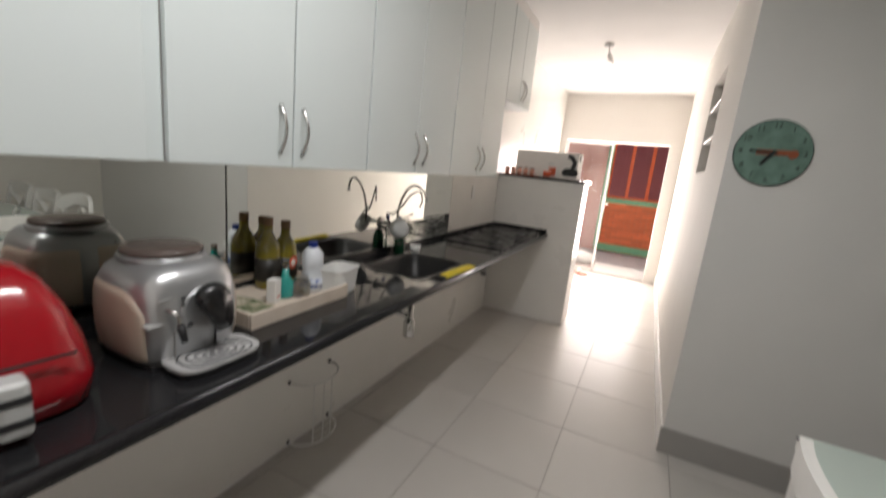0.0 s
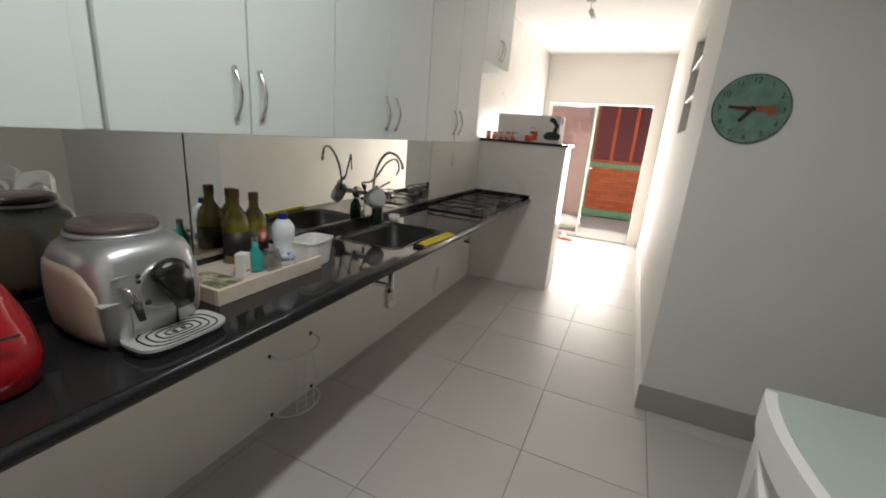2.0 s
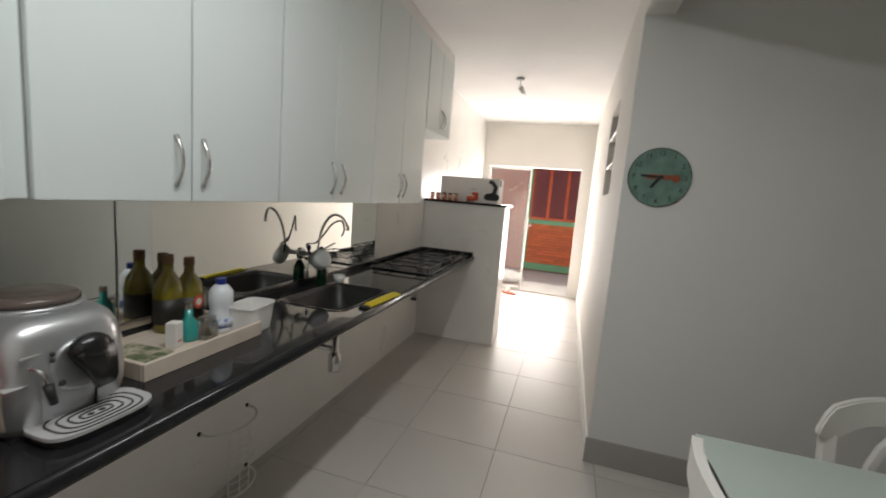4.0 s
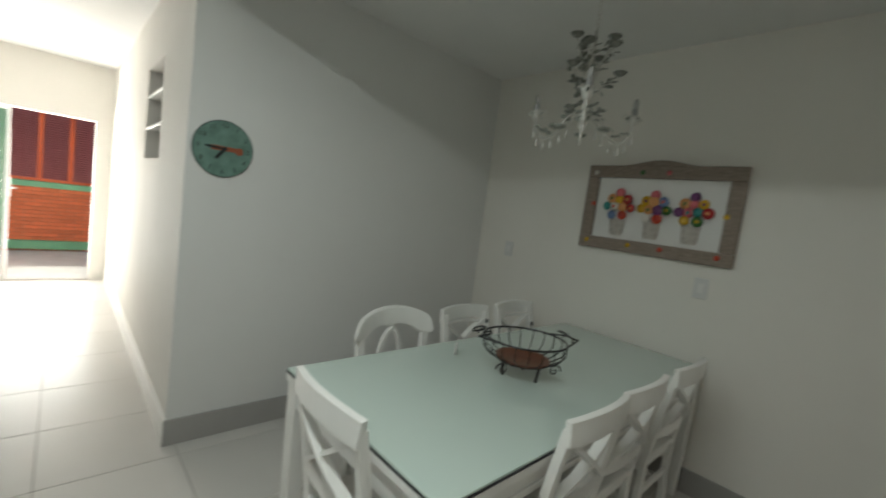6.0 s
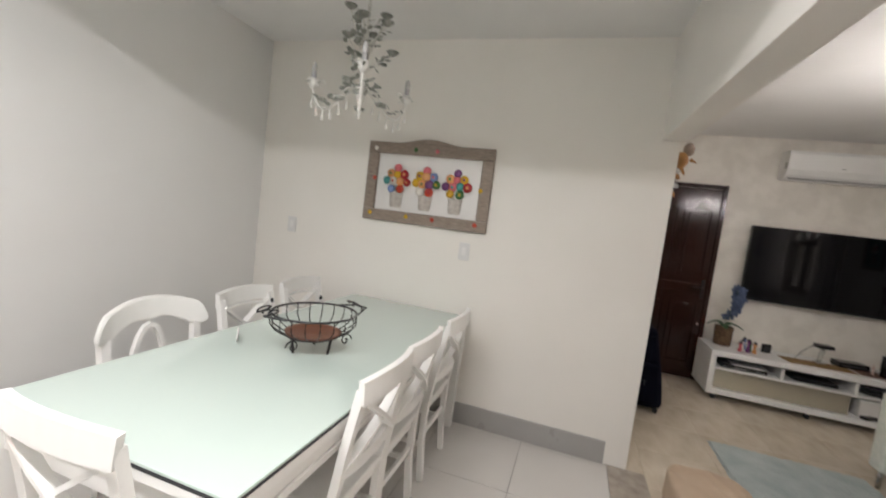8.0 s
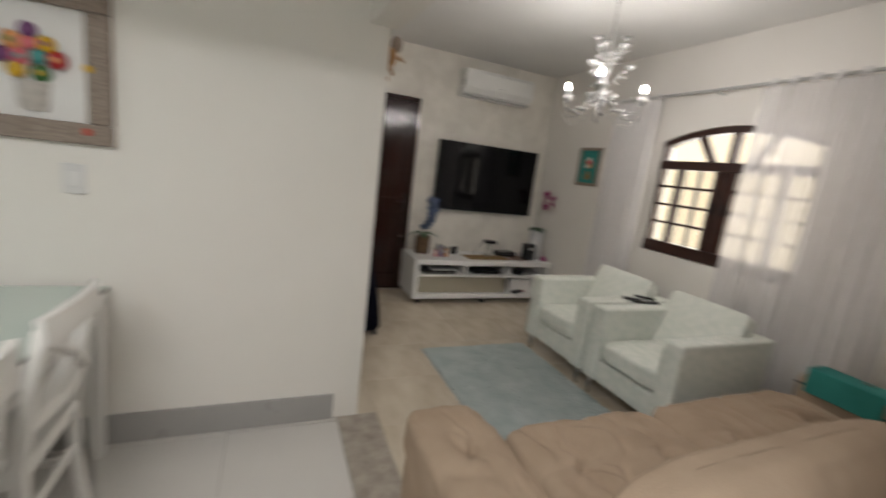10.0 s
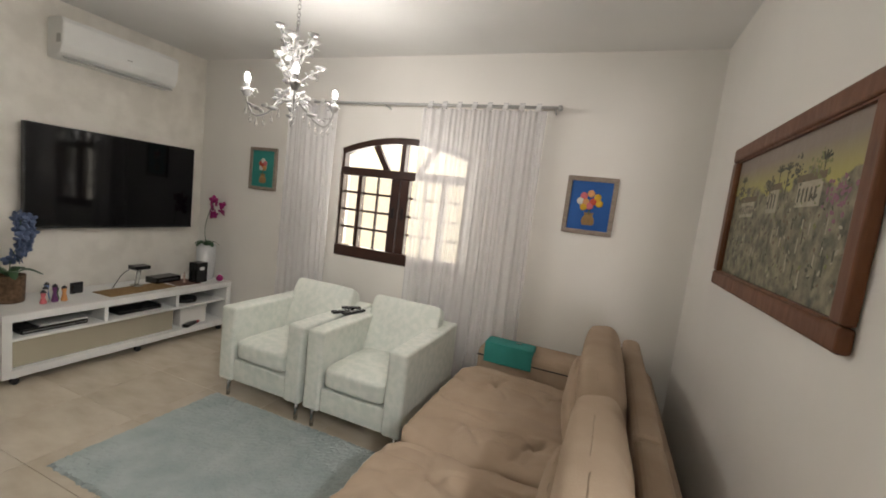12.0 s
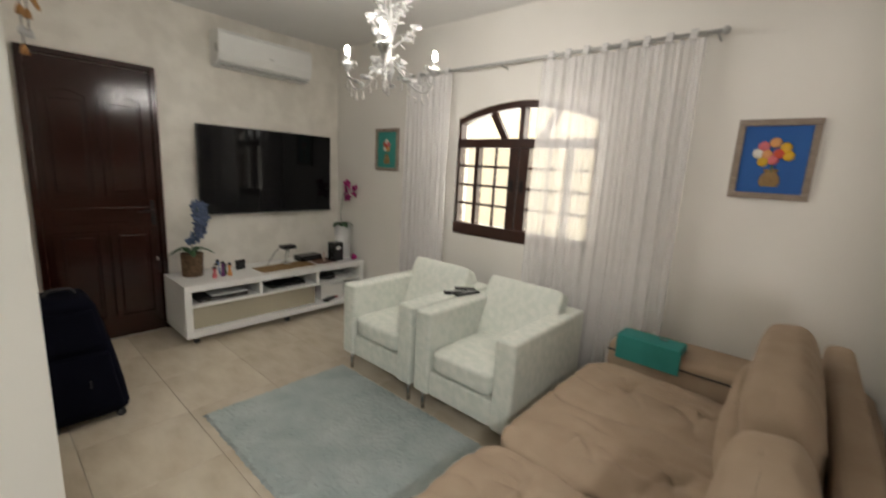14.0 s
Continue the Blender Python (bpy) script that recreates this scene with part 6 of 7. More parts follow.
        d = part("low_flower_stem", tube(smooth_line([(0.01 * cc, 0.01 * ss, zb + 0.03), (0.07 * cc, 0.07 * ss, zb + 0.02), (0.11 * cc, 0.11 * ss, zb - 0.03)], 3), 0.004, 5), frame_mat, t, "", True)
        part("flower", lathe([(0.001, zb - 0.045), (0.020, zb - 0.045), (0.030, zb - 0.032), (0.010, zb - 0.026), (0.001, zb - 0.024)], 9, cx=0.11 * cc, cy=0.11 * ss), petals, d, "small metal flower", True)
    part("bottom_drop", lathe([(0.001, zb - 0.11), (0.010, zb - 0.095), (0.006, zb - 0.065), (0.002, zb - 0.04), (0.001, zb - 0.035)], 8), CRYSTAL if lit else frame_mat, t, "", True)


flower_picture()
switch(-0.34, 1.226, "white light switch near the corner")
switch(-1.775, 1.214, "white light switch below the flower picture")
wire_bowl(), table_card()
chandelier(1.32, -1.425, False, 91)
chandelier(CHX, CHY, True, 14)


# ---- small things in the living room ----
BLUE_CANVAS = material("blue canvas", (0.01, 0.10, 0.35), 0.7, color2=(0.008, 0.08, 0.30), bump=0.1)
TEAL_CANVAS = material("teal canvas", (0.03, 0.25, 0.22), 0.7, color2=(0.02, 0.20, 0.18), bump=0.1)
TAN = material("tan burlap", (0.30, 0.19, 0.08), 0.85, color2=(0.22, 0.13, 0.05), scale=40, bump=0.4)
BIRD_WOOD = material("carved ochre wood", (0.38, 0.19, 0.05), 0.6, color2=(0.25, 0.11, 0.03), scale=14, bump=0.2)
LEAF_GREEN = material("orchid leaf", (0.05, 0.11, 0.045), 0.4, color2=(0.035, 0.085, 0.035), scale=12)
BLUE_PETAL = material("blue orchid petal", (0.045, 0.075, 0.16), 0.6, color2=(0.14, 0.18, 0.29), scale=40)
PINK_PETAL = material("magenta orchid petal", (0.36, 0.01, 0.15), 0.55, color2=(0.28, 0.008, 0.12), scale=40)
WICKER = material("brown wicker", (0.16, 0.095, 0.05), 0.75, color2=(0.08, 0.045, 0.022), scale=35, mix=0.3, bump=0.6, bump_scale=60)
SKIN = material("painted figurine clay", (0.55, 0.42, 0.36), 0.5)


def small_picture(x, z, hw, hh, fw, canvas, label, flowers):
    t = thing("flower_canvas", label, "picture", x, YW + 0.002, z)
    part("rail", box(-hw, hw, 0, 0.025, -hh, -hh + fw, 0.003), WEATHERED, t)
    part("rail", box(-hw, hw, 0, 0.025, hh - fw, hh, 0.003), WEATHERED, t)
    for s in (-1, 1):
        a, b = sorted((s * hw, s * (hw - fw)))
        part("stile", box(a, b, 0, 0.025, -hh + fw + 0.001, hh - fw - 0.001, 0.003), WEATHERED, t)
    part("canvas", box(-hw + fw, hw - fw, 0.0, 0.012, -hh + fw, hh - fw), canvas, t)
    v = part("vase", lathe([(0.001, 0), (0.035, 0), (0.045, 0.02), (0.040, 0.05), (0.025, 0.07), (0.034, 0.088), (0.001, 0.088)], 16), TAN, t, "tan burlap vase")
    k = hh / 0.2
    v.matrix_basis = Matrix.Translation((0, 0.0125, -0.135 * k)) @ Matrix.Diagonal((k, 0.2, k, 1))
    for i, (dx, dz, c) in enumerate(flowers):
        part("flower", blob(dx * k, 0.017, dz * k, 0.026 * k, 0.008, 0.026 * k, 10), PETALS[c], t, "", True)
    part("stem", tube([(0, 0.014, -0.06 * k), (0, 0.014, 0.0)], 0.006, 5), LEAF_GREEN, t)


def canvas_material():
    """Muted landscape: yellow dusk sky over olive and brown shapes."""
    m = material("landscape paint", (0.045, 0.040, 0.020), 0.5, color2=(0.27, 0.245, 0.155), scale=24, mix=0.34, detail=10, bump=0.3, bump_scale=40)
    n, l = m.node_tree.nodes, m.node_tree.links
    b = n["Principled BSDF"]
    base = b.inputs["Base Color"].links[0].from_socket
    co = n.new("ShaderNodeTexCoord")
    sp = n.new("ShaderNodeSeparateXYZ")
    l.new(co.outputs["Generated"], sp.inputs[0])
    wob = n.new("ShaderNodeTexNoise")
    wob.inputs["Scale"].default_value, wob.inputs["Detail"].default_value = 5.0, 6.0
    l.new(co.outputs["Generated"], wob.inputs["Vector"])
    add = n.new("ShaderNodeMath")
    add.operation = "MULTIPLY_ADD"
    add.inputs[1].default_value = 0.55
    l.new(wob.outputs["Fac"], add.inputs[0])
    l.new(sp.outputs["Z"], add.inputs[2])
    ramp = n.new("ShaderNodeValToRGB")
    e = ramp.color_ramp.elements
    e[0].position, e[0].color = 0.97, (0, 0, 0, 1)
    e[1].position, e[1].color = 1.05, (1, 1, 1, 1)
    l.new(add.outputs[0], ramp.inputs[0])
    skyr = n.new("ShaderNodeValToRGB")
    k = skyr.color_ramp.elements
    k[0].position, k[0].color = 0.66, (0.40, 0.36, 0.075, 1)
    k[1].position, k[1].color = 0.90, (0.22, 0.175, 0.145, 1)
    l.new(sp.outputs["Z"], skyr.inputs[0])
    mix = n.new("ShaderNodeMixRGB")
    l.new(ramp.outputs[0], mix.inputs[0])
    l.new(base, mix.inputs[1])
    l.new(skyr.outputs[0], mix.inputs[2])
    l.new(mix.outputs[0], b.inputs["Base Color"])
    return m


def large_painting():
    t = thing("landscape_painting", "large village landscape painting in a brown wooden frame", "painting", XP + 0.001, -4.285, 1.60)
    hw, hh, fw = 0.595, 0.315, 0.062
    for z0, z1 in ((-hh, -hh + fw), (hh - fw, hh)):
        part("rail", box(0, 0.032, -hw, hw, z0, z1, 0.009, 3), FRAME_WOOD, t)
    for s in (-1, 1):
        a, b = sorted((s * hw, s * (hw - fw)))
        part("stile", box(0, 0.031, a, b, -hh + fw + 0.001, hh - fw - 0.001, 0.009, 3), FRAME_WOOD, t)
    lip = [(0.016, y, z) for y, z in ((-hw + fw, -hh + fw), (hw - fw, -hh + fw), (hw - fw, hh - fw), (-hw + fw, hh - fw))]
    part("inner_lip", sweep(lip, rect(0.014, 0.012), up=(1, 0, 0), closed=True), FRAME_WOOD, t)
    part("canvas", box(0.0, 0.010, -hw + fw, hw - fw, -hh + fw, hh - fw), canvas_material(), t, "muted village landscape under a yellow sky")
    wall, roof, dark = PAINT_WALL, PAINT_ROOF, PAINT_DARK
    for y, z, w, h in ((-0.33, 0.03, 0.17, 0.06), (-0.05, 0.05, 0.10, 0.08), (0.23, 0.06, 0.16, 0.075)):
        part("painted_house", box(0.0101, 0.0106, y - w / 2, y + w / 2, z - h / 2, z + h / 2), wall, t)
        part("painted_roof", box(0.0101, 0.0107, y - w / 2 - 0.012, y + w / 2 + 0.012, z + h / 2, z + h / 2 + 0.022), roof, t)
        for k in range(int(w / 0.027)):
            yy = y - w / 2 + 0.016 + k * 0.027
            part("painted_window", box(0.0107, 0.0110, yy - 0.005, yy + 0.005, z - h * 0.3, z + h * 0.25), dark, t)
    rnd = random.Random(21)
    for k in range(240):
        y, z = rnd.uniform(-0.49, 0.49), rnd.uniform(-0.215, 0.09)
        m = (dark, PAINT_GREEN, roof, dark, wall, dark, roof)[k % 7]
        part("painted_dab", blob(0.0103, y, z, 0.0006, rnd.uniform(0.002, 0.012), rnd.uniform(0.002, 0.007), 6, rot=Matrix.Rotation(rnd.uniform(-0.9, 0.9), 4, "X")), m, t)
    for y in (-0.43, -0.02, 0.05, 0.3):
        part("painted_palm", box(0.0101, 0.0105, y - 0.003, y + 0.003, 0.05, 0.15), dark, t)
        for a in range(5):
            aa = radians(20 + 35 * a)
            part("painted_frond", sweep([(0.0106, y, 0.15), (0.0106, y + 0.035 * math.cos(aa), 0.15 + 0.025 * math.sin(aa))], rect(0.007, 0.0006), up=(1, 0, 0)), dark, t)
    # tall dark trees against the sky, and a violet tree in bloom
    for cy, cz, n, m, sp in ((-0.10, 0.10, 40, dark, 0.03), (0.12, 0.13, 36, dark, 0.032), (-0.44, 0.11, 24, dark, 0.02), (0.41, 0.05, 50, PAINT_VIOLET, 0.035), (0.28, 0.13, 34, PAINT_GREEN, 0.035)):
        for _ in range(n):
            part("painted_leaf", blob(0.0107, min(0.50, cy + rnd.gauss(0, sp)), min(0.225, cz + rnd.gauss(0, sp * 0.8)), 0.0005, rnd.uniform(0.003, 0.010), rnd.uniform(0.003, 0.008), 6), m, t)
    for k in range(40):
        y, z = rnd.uniform(-0.48, 0.46), rnd.uniform(-0.215, -0.03)
        part("painted_stroke", box(0.0101, 0.0105, y - rnd.uniform(0.001, 0.006), y + 0.003, z, z + rnd.uniform(0.02, 0.055)), wall if k % 2 else dark, t)


PAINT_WALL = material("painted cream", (0.42, 0.38, 0.28), 0.5, scale=40, color2=(0.30, 0.26, 0.18))
PAINT_ROOF = material("painted umber", (0.12, 0.08, 0.04), 0.5, scale=40)
PAINT_DARK = material("painted dark olive", (0.045, 0.042, 0.02), 0.5, scale=40)
PAINT_VIOLET = material("painted violet bloom", (0.22, 0.08, 0.13), 0.5, scale=40)
PAINT_GREEN = material("painted leaf green", (0.16, 0.17, 0.05), 0.5, scale=40)


def suitcase():
    t = thing("suitcase", "tall dark navy soft suitcase slumping against the wall", "suitcase", 3.50, -3.195, 0, 0)

    def slump(bm):
        """Draws the free side in towards the wall with height, and wrinkles the cloth."""
        for v in bm.verts:
            k = max(0.0, v.co.z - 0.1) / 0.62
            v.co.y = 0.185 - (0.185 - v.co.y) * (1 - 0.34 * k ** 1.4)
            v.co += Vector((0.012 * noise.noise(v.co * 6), 0.012 * noise.noise(v.co * 7 + Vector((3, 0, 0))), 0))
        return bm
    body = box(-0.15, 0.15, -0.185, 0.185, 0.035, 0.72, 0.05, 4)
    bmesh.ops.subdivide_edges(body, edges=list(body.edges), cuts=3, use_grid_fill=True)
    part("body", slump(body), NAVY, t, "", True)
    part("front_pocket", slump(box(-0.172, -0.13, -0.15, 0.15, 0.08, 0.42, 0.015, 3)), NAVY, t)
    part("upper_pocket", slump(box(-0.168, -0.13, -0.15, 0.15, 0.45, 0.66, 0.012, 3)), NAVY, t)
    part("handle", tube(smooth_line([(0.0, -0.01, 0.715), (0, 0.01, 0.745), (0, 0.09, 0.745), (0, 0.11, 0.715)], 4), 0.010, 8), BLACK_MATT, t, "", True)
    part("zip_pull", box(-0.186, -0.176, -0.02, -0.012, 0.24, 0.28), BLACK_MATT, t)
    for x in (-0.11, 0.11):
        for y in (-0.14, 0.14):
            part("wheel", tube([(x - 0.012, y, 0.022), (x + 0.012, y, 0.022)], 0.022, 12), BLACK_MATT, t)


def bird_chime():
    t = thing("bird_chime", "carved ochre wooden bird with hanging bells on the wall", "wind chime", 2.66, NY - 0.002, 1.94)
    part("perch", box(-0.05, 0.05, -0.09, 0.0, 0.02, 0.11, 0.012, 3), BIRD_WOOD, t)
    part("breast", blob(-0.02, -0.075, 0.06, 0.05, 0.045, 0.055, 12), BIRD_WOOD, t, "", True)
    part("head", blob(-0.01, -0.115, 0.135, 0.035, 0.035, 0.045, 12), WEATHERED, t, "greyish carved head", True)
    part("beak", sweep([(-0.01, -0.13, 0.07), (-0.012, -0.17, 0.05)], circle(0.014, 8), taper=[1, 0.2]), BIRD_WOOD, t)
    part("tail", sweep([(0.0, -0.08, 0.03), (0.0, -0.11, -0.03)], rect(0.05, 0.014), taper=[1, 0.5]), BIRD_WOOD, t)
    for k, (x, y, n) in enumerate(((-0.03, -0.06, 3), (0.01, -0.08, 2))):
        part("cord", tube([(x, y, 0.02), (x, y, -0.16 + 0.05 * k)], 0.002, 5), BLACK_MATT, t)
        for j in range(n):
            z = -0.03 - 0.06 * j
            part("bell", lathe([(0.012, z - 0.03), (0.010, z - 0.012), (0.004, z), (0.001, z + 0.001)], 10, cx=x, cy=y), STEEL if j % 2 else BIRD_WOOD, t, "", True)


def orchid(x, y, z, petal, label, stem_pts, spots, pot, leaf_len):
    t = thing("orchid", label, "plant", x, y, z)
    pot(t)
    rnd = random.Random(9)
    part("stem", tube(smooth_line(stem_pts, 5), 0.003, 6), LEAF_GREEN, t, "", True)
    z0 = stem_pts[0][2]
    for k in range(5):
        a = 2 * math.pi * k / 5 + 0.4
        bm = bmesh.new()
        pts = [(0.0, 0.0, z0), (leaf_len * 0.5, 0, z0 + 0.05), (leaf_len, 0, z0 + 0.01)]
        sweep(smooth_line(pts, 4), rect(0.055, 0.003), up=(0, 0, 1), bm=bm, taper=[0.4, 0.7, 0.9, 1, 1, 0.95, 0.8, 0.6, 0.15])
        bmesh.ops.transform(bm, matrix=pose(0, 0, 0, 0, 0, math.degrees(a)), verts=bm.verts)
        part("leaf", bm, LEAF_GREEN, t, "", True)
    for sx, sy, sz in spots:
        fl = None
        az = rnd.uniform(0, 6.28)
        for k in range(5):
            a = 2 * math.pi * k / 5 + rnd.uniform(-0.2, 0.2)
            rot = Euler((rnd.uniform(-0.5, 0.5), -1.2 + rnd.uniform(-0.4, 0.4), az)).to_matrix().to_4x4() @ Matrix.Rotation(a, 4, "Z") @ Matrix.Translation((0.022, 0, 0))
            bm = blob(0, 0, 0, 0.027, 0.019, 0.004, 8)
            bmesh.ops.transform(bm, matrix=Matrix.Translation((sx, sy, sz)) @ rot, verts=bm.verts)
            if fl is None:
                fl = part("flower", bm, petal, t, "", True)
            else:
                part("petal", bm, petal, fl, "", True)


def stand_things():
    zs = 0.488

    def basket(t):
        part("pot", lathe([(0.001, 0), (0.072, 0), (0.078, 0.01), (0.084, 0.19), (0.074, 0.19), (0.001, 0.17)], 18), WICKER, t, "brown wicker pot")
    spots = [(0.030 * math.sin(k * 2.1), -0.03 - 0.055 * math.sin(k / 25 * 2.6) + 0.032 * math.cos(k * 2.3), 0.29 + 0.0125 * k) for k in range(26)]
    orchid(4.415, -4.055, zs, BLUE_PETAL, "blue orchid in a brown wicker pot on the stand", [(0, 0, 0.18), (0.0, -0.01, 0.30), (0.0, -0.06, 0.45), (0.0, -0.05, 0.60)], spots, basket, 0.17)

    def vase(t):
        part("pot", lathe([(0.001, 0), (0.074, 0), (0.080, 0.01), (0.086, 0.34), (0.078, 0.34), (0.001, 0.32)], 22), TRAY_SILVER, t, "tall silver planter", True)
    spots = [(-0.02 + 0.03 * math.cos(k * 1.7), -0.07 + 0.05 * math.sin(k * 2.2), 0.63 + 0.022 * k) for k in range(8)]
    orchid(4.35, -5.488, zs, PINK_PETAL, "magenta orchid in a tall silver planter", [(0, 0, 0.32), (0.01, 0.02, 0.50), (0.0, -0.02, 0.68), (0.0, -0.06, 0.78)], spots, vase, 0.12)
    for k, (x, y, c) in enumerate(((4.25, -4.165, 0), (4.29, -4.195, 6), (4.26, -4.235, 4), (4.31, -4.265, 8), (4.25, -4.285, 5), (4.34, -4.225, 7))):
        f = thing("figurine", "small painted clay figurine on the television stand", "figurine", x, y, zs, 0, group="figurines")
        h = 0.065 + 0.016 * (k % 3)
        part("body", lathe([(0.001, 0), (0.018, 0), (0.02, 0.01), (0.012, h * 0.6), (0.010, h * 0.7), (0.015, h), (0.012, h + 0.018), (0.001, h + 0.025)], 12), PETALS[c], f, "", True)
        part("hat", lathe([(0.018, h + 0.012), (0.012, h + 0.024), (0.001, h + 0.034)], 10), BLACK_MATT, f, "", True)
    ph = thing("photo_frame", "small black square photo frame on the stand", "photo frame", 4.41, -4.44, zs, 12)
    part("frame", box(-0.012, 0.012, -0.042, 0.042, 0, 0.085, 0.003), BLACK_PLASTIC, ph)
    part("photo", box(-0.0135, -0.0125, -0.03, 0.03, 0.012, 0.073), BLACK_MATT, ph)
    rn = thing("table_runner", "pale woven runner lying on the stand", "runner", 4.28, -4.80, zs, 3)
    part("cloth", box(-0.11, 0.11, -0.27, 0.27, 0.0, 0.004, 0.001), TAN, rn)
    r3 = thing("table_runner", "brown woven runner under the black boxes on the stand", "runner", 4.30, -5.20, zs, -2)
    part("cloth", box(-0.12, 0.12, -0.12, 0.10, 0.0, 0.003, 0.001), BROWN_PLATE, r3)
    cm = thing("desk_lamp", "small clear lamp with a flat black head on the stand", "lamp", 4.38, -4.86, zs + 0.0045, 0)
    part("base", lathe([(0.001, 0), (0.045, 0), (0.045, 0.008), (0.001, 0.01)], 16), STEEL, cm)
    part("post", tube([(0, 0, 0.008), (0.0, -0.02, 0.14)], 0.016, 10), JAR_GLASS, cm, "clear glass post", True)
    part("head", box(-0.05, 0.05, -0.085, 0.045, 0.145, 0.178, 0.004), BLACK_PLASTIC, cm)
    part("cable", tube(smooth_line([(0.0, 0.045, 0.16), (0.01, 0.11, 0.11), (0.0, 0.17, 0.03), (0.0, 0.19, 0.004)], 5), 0.003, 6), BLACK_MATT, cm, "", True)
    bb = thing("set_top_box", "low black set top box on the stand", "box", 4.42, -5.12, zs, 5)
    part("case", box(-0.07, 0.07, -0.12, 0.12, 0.0, 0.055, 0.006, 2), BLACK_PLASTIC, bb)
    part("panel", box(-0.0715, -0.0705, -0.10, 0.10, 0.018, 0.04), BLACK_MATT, bb)
    sp = thing("loudspeaker", "black upright loudspeaker on the stand", "speaker", 4.25, -5.335, zs, 6)
    part("case", box(-0.05, 0.05, -0.06, 0.06, 0.0, 0.19, 0.005, 2), BLACK_PLASTIC, sp)
    part("label_plate", box(-0.0512, -0.0504, -0.02, 0.03, 0.12, 0.15), PAPER, sp, "small white label")
    w = thing("ornament", "small beige ornament beside the speaker", "ornament", 4.28, -5.22, zs)
    part("body", lathe([(0.001, 0), (0.014, 0), (0.006, 0.03), (0.010, 0.06), (0.003, 0.10), (0.001, 0.105)], 10), SKIN, w, "", True)
    pk = thing("toy", "small magenta soft toy on the stand edge", "toy", 4.16, -5.50, zs)
    part("body", blob(0, 0, 0.03, 0.03, 0.035, 0.03, 12), PINK_PETAL, pk, "", True)
    part("head", blob(-0.02, 0.02, 0.055, 0.018, 0.018, 0.018, 10), PINK_PETAL, pk, "", True)
    # inside the stand
    d = thing("dvd_player", "flat black player on the stand shelf", "player", 4.27, -4.20, 0.319)
    part("case", box(-0.11, 0.12, -0.19, 0.19, 0, 0.04, 0.003), BLACK_PLASTIC, d)
    part("strip", box(-0.1115, -0.1105, -0.18, 0.18, 0.012, 0.02), STEEL, d)
    bk = thing("magazine", "grey magazine lying on the stand shelf", "magazine", 4.24, -4.24, 0.3595)
    part("pages", box(-0.10, 0.10, -0.14, 0.14, 0, 0.012, 0.002), GREY_PLASTIC, bk)
    r = thing("router", "flat black router on the stand shelf", "router", 4.28, -4.78, 0.319)
    part("case", box(-0.10, 0.10, -0.17, 0.17, 0, 0.035, 0.005), BLACK_PLASTIC, r)
    r2 = thing("console", "round black media box on the stand shelf", "media box", 4.25, -5.22, 0.319)
    part("case", lathe([(0.001, 0), (0.09, 0), (0.095, 0.01), (0.09, 0.035), (0.001, 0.038)], 22), BLACK_PLASTIC, r2, "", True)
    bx = thing("storage_box", "white storage box inside the stand", "box", 4.30, -5.27, 0.1125)
    part("box", box(-0.14, 0.14, -0.10, 0.16, 0, 0.14, 0.004), PAPER, bx)
    part("lid", box(-0.145, 0.145, -0.105, 0.165, 0.1405, 0.165, 0.004), WHITE_PLASTIC, bx)
    rm = thing("game_pad", "dark handheld controller with red end in the stand", "controller", 4.13, -5.17, 0.1125, 25)
    part("body", box(-0.03, 0.03, -0.10, 0.06, 0, 0.03, 0.01, 2), BLACK_PLASTIC, rm)
    part("end", box(-0.03, 0.03, -0.16, -0.101, 0, 0.026, 0.008, 2), RED_PLASTIC, rm)


def sofa_things():
    t = thing("arm_organiser", "teal felt box organiser draped over the sofa arm", "organiser", 1.19, -5.38, 0.0)
    part("top", box(-0.163, 0.155, 0.005, 0.150, 0.578, 0.622, 0.008, 2), TEAL, t)
    part("flap", box(-0.165, 0.157, 0.151, 0.160, 0.485, 0.621, 0.003), TEAL, t, "hanging front flap")
    part("latch", box(-0.075, -0.035, 0.05, 0.07, 0.6222, 0.628), STEEL, t)
    part("side_flap", box(0.1555, 0.161, 0.01, 0.148, 0.54, 0.619, 0.002), TEAL, t)
    for x, y, rz, ln in ((2.365, -5.02, 62, 0.17), (2.30, -5.06, 75, 0.19)):
        r = thing("remote_control", "black remote control lying on the armchair arm", "remote control", x, y, 0.6465, rz, group="remote controls")
        part("case", box(-ln / 2, ln / 2, -0.022, 0.022, 0, 0.018, 0.005, 2), BLACK_PLASTIC, r)
        for i in range(5):
            for j in (-1, 0, 1):
                part("key", box(-ln / 2 + 0.03 + 0.024 * i - 0.005, -ln / 2 + 0.03 + 0.024 * i + 0.005, j * 0.012 - 0.004, j * 0.012 + 0.004, 0.0182, 0.0195), GREY_PLASTIC, r)
    r = thing("remote_control", "slim black remote control on top of the others", "remote control", 2.345, -5.09, 0.6665, 40, group="remote controls")
    part("case", box(-0.07, 0.07, -0.018, 0.018, 0, 0.014, 0.004, 2), BLACK_PLASTIC, r)


small_picture(0.84, 1.61, 0.168, 0.20, 0.032, BLUE_CANVAS, "blue canvas with a flower vase in a grey frame",
              [(0.0, 0.085, 5), (-0.045, 0.06, 1), (0.045, 0.065, 0), (-0.02, 0.03, 9), (0.03, 0.025, 5), (0.065, 0.03, 6), (-0.06, 0.02, 1), (0.0, 0.0, 0), (0.04, -0.01, 1)])
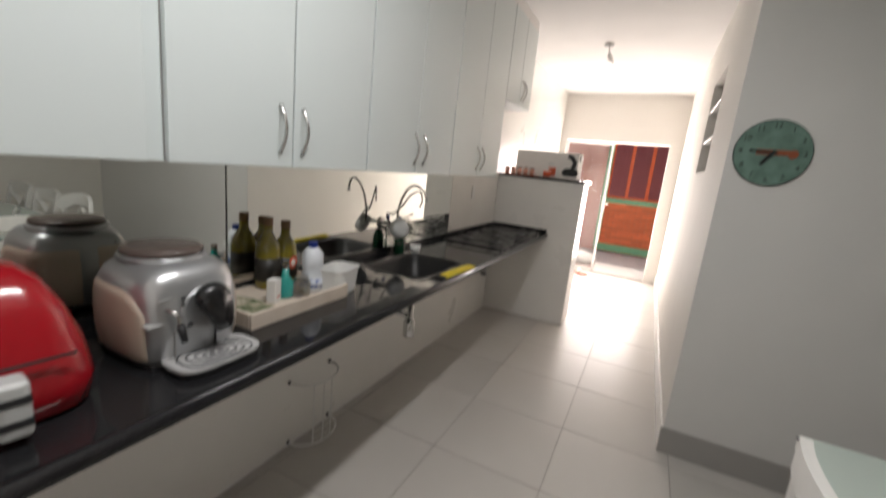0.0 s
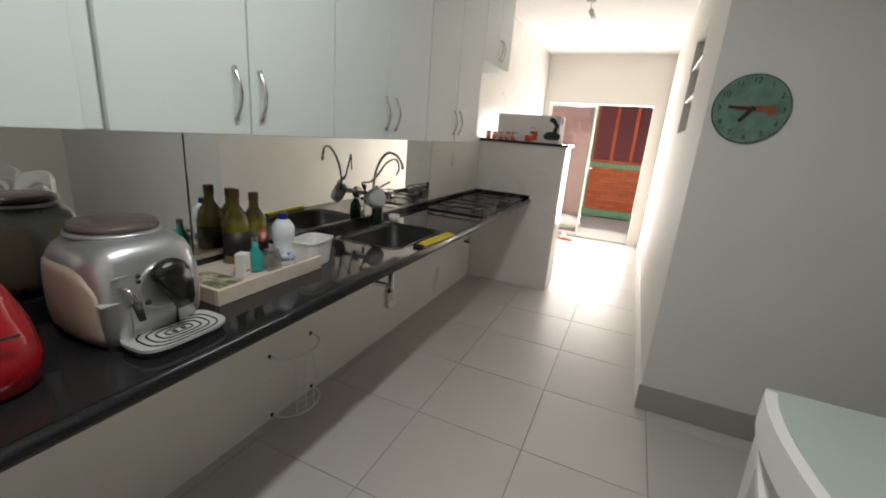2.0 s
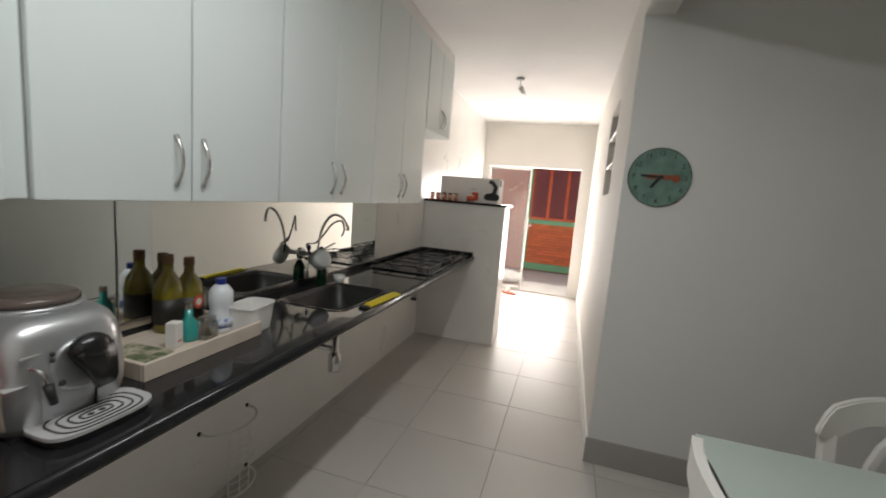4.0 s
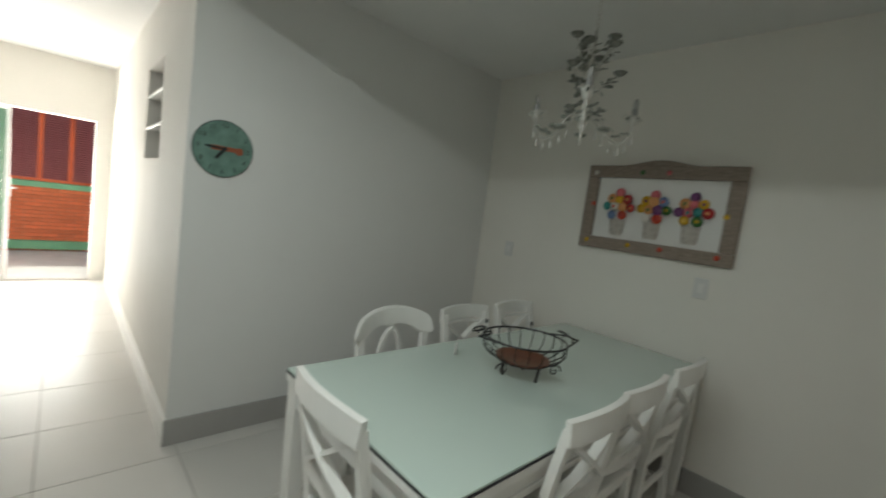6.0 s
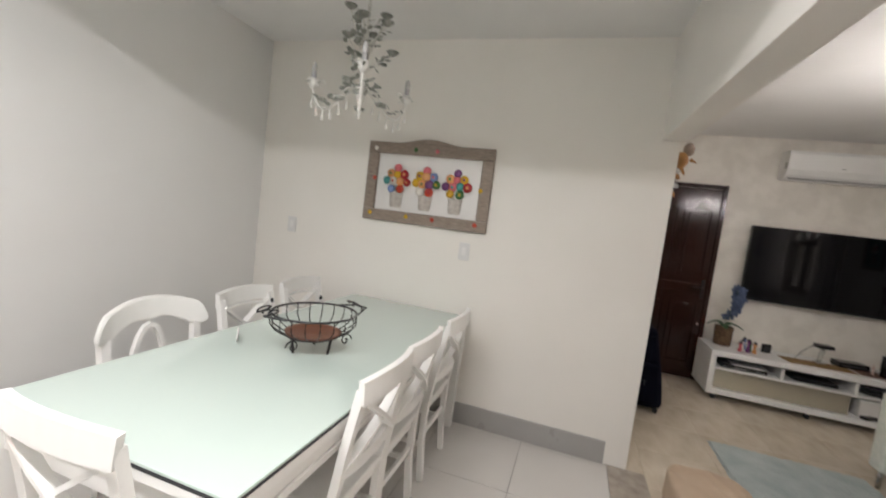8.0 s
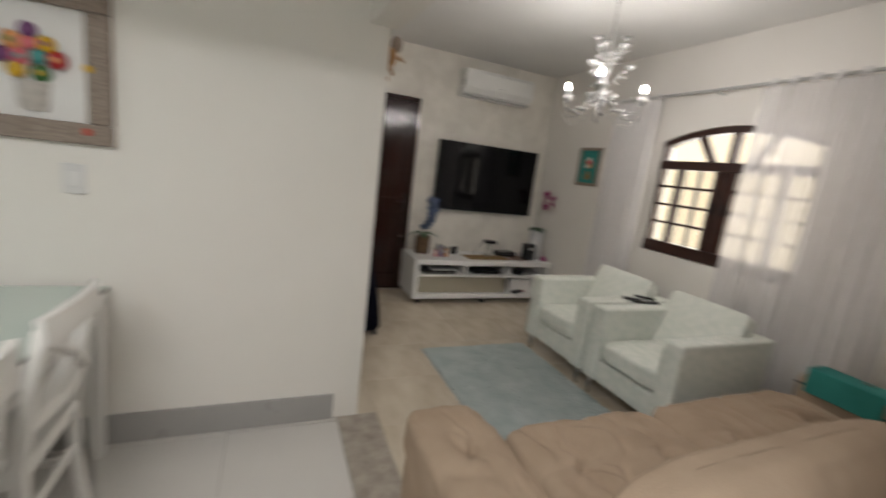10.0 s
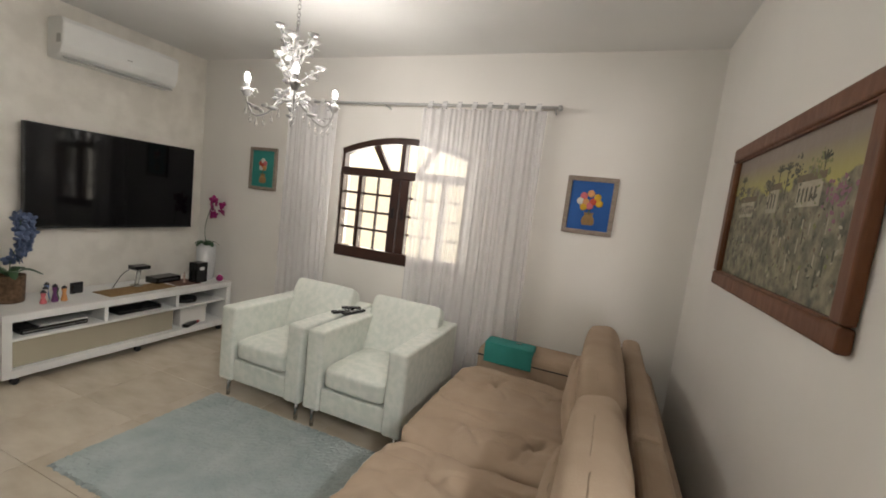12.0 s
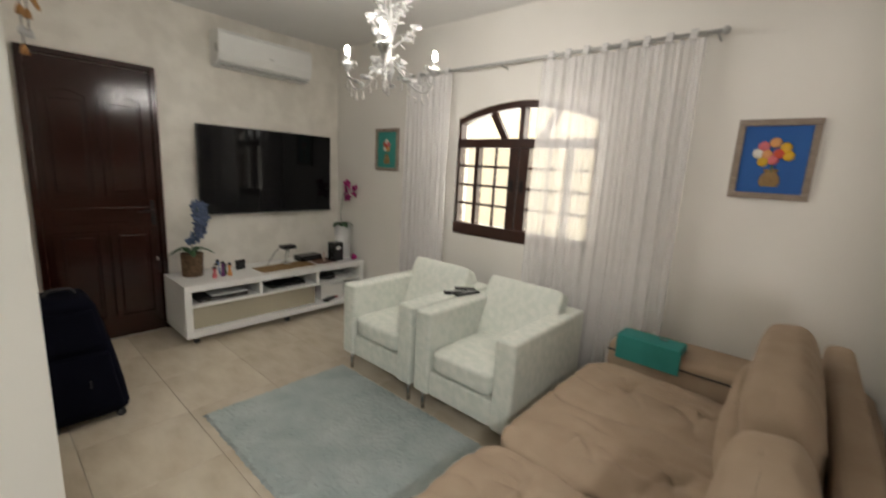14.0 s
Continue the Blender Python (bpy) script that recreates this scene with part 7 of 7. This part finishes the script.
small_picture(3.825, 1.63, 0.165, 0.20, 0.03, TEAL_CANVAS, "teal canvas with a flower vase in a grey frame",
              [(0.0, 0.075, 6), (-0.025, 0.05, 0), (0.025, 0.05, 9), (-0.02, 0.01, 5), (0.02, 0.01, 6), (0.0, 0.03, 9)])
large_painting(), suitcase(), bird_chime(), stand_things(), sofa_things()


# ---- floors, skirtings ----


def tiles():
    floor_ob = bpy.data.objects["floor"]
    p, g = 0.556, 0.004
    mesh = link_mesh("tile", box(g / 2, p - g / 2, g / 2, p - g / 2, -0.010, 0.0, 0.0012), GREY_TILE)
    spec = []
    for i in range(-3, 6):
        for j in range(-6, 9):
            x, y = -0.507 + p * i, -0.118 + p * j
            if j <= -6:
                continue
            x0, x1, y0, y1 = max(x, WX), min(x + p, 2.31), max(y, -2.885), min(y + p, END_Y)
            if x1 - x0 < 0.02 or y1 - y0 < 0.02 or x0 > 2.3 or (x0 >= 0.03 and y0 > -0.01):
                continue
            spec.append((x0, x1, y0, y1))
    for x0, x1, y0, y1 in spec:
        full = abs(x1 - x0 - p) < 1e-6 and abs(y1 - y0 - p) < 1e-6
        me = mesh if full else link_mesh("tile", box(g / 2, x1 - x0 - g / 2, g / 2, y1 - y0 - g / 2, -0.010, 0.0, 0.0012), GREY_TILE)
        ob = new("tile", me)
        ob.parent, ob.location = floor_ob, (x0, y0, 0)
    q = 0.50
    for i in range(10):
        for j in range(6):
            x, y = XP + q * i, NY - 0.11 - q * (j + 1)
            x0, x1, y0, y1 = x, min(x + q, XT), max(y, YW), y + q
            if x1 - x0 < 0.02 or y1 - y0 < 0.02:
                continue
            me = link_mesh("tile", box(0.001, x1 - x0 - 0.001, 0.001, y1 - y0 - 0.001, -0.010, 0.0, 0.0008), BEIGE_TILE)
            ob = new("tile", me)
            ob.parent, ob.location = floor_ob, (x0, y0, 0)
    part("threshold", box(WX, 2.31, NY - 0.109, -2.887, -0.010, 0.001, 0.001), STONE, floor_ob, "speckled stone threshold strip")
    part("edge_strip", box(2.31, XT, NY - 0.109, NY, -0.010, 0.0), BEIGE_TILE, floor_ob)


def skirting(name, x0, x1, y0, y1):
    white = name.endswith("hall")
    bm = box(x0, x1, y0, y1, 0, 0.148, 0.002)
    setting(name, bm, TILE_WALL if white else BASE_GREY, "tall white baseboard" if white else "tall grey tile baseboard", "baseboard")


tiles()
skirting("baseboard_clock", -0.012, 2.296, -0.014, 0.0)
skirting("baseboard_hall", -0.012, 0.0, 0.001, END_Y)
skirting("baseboard_picture", 2.297, 2.31, -2.86, -0.001)
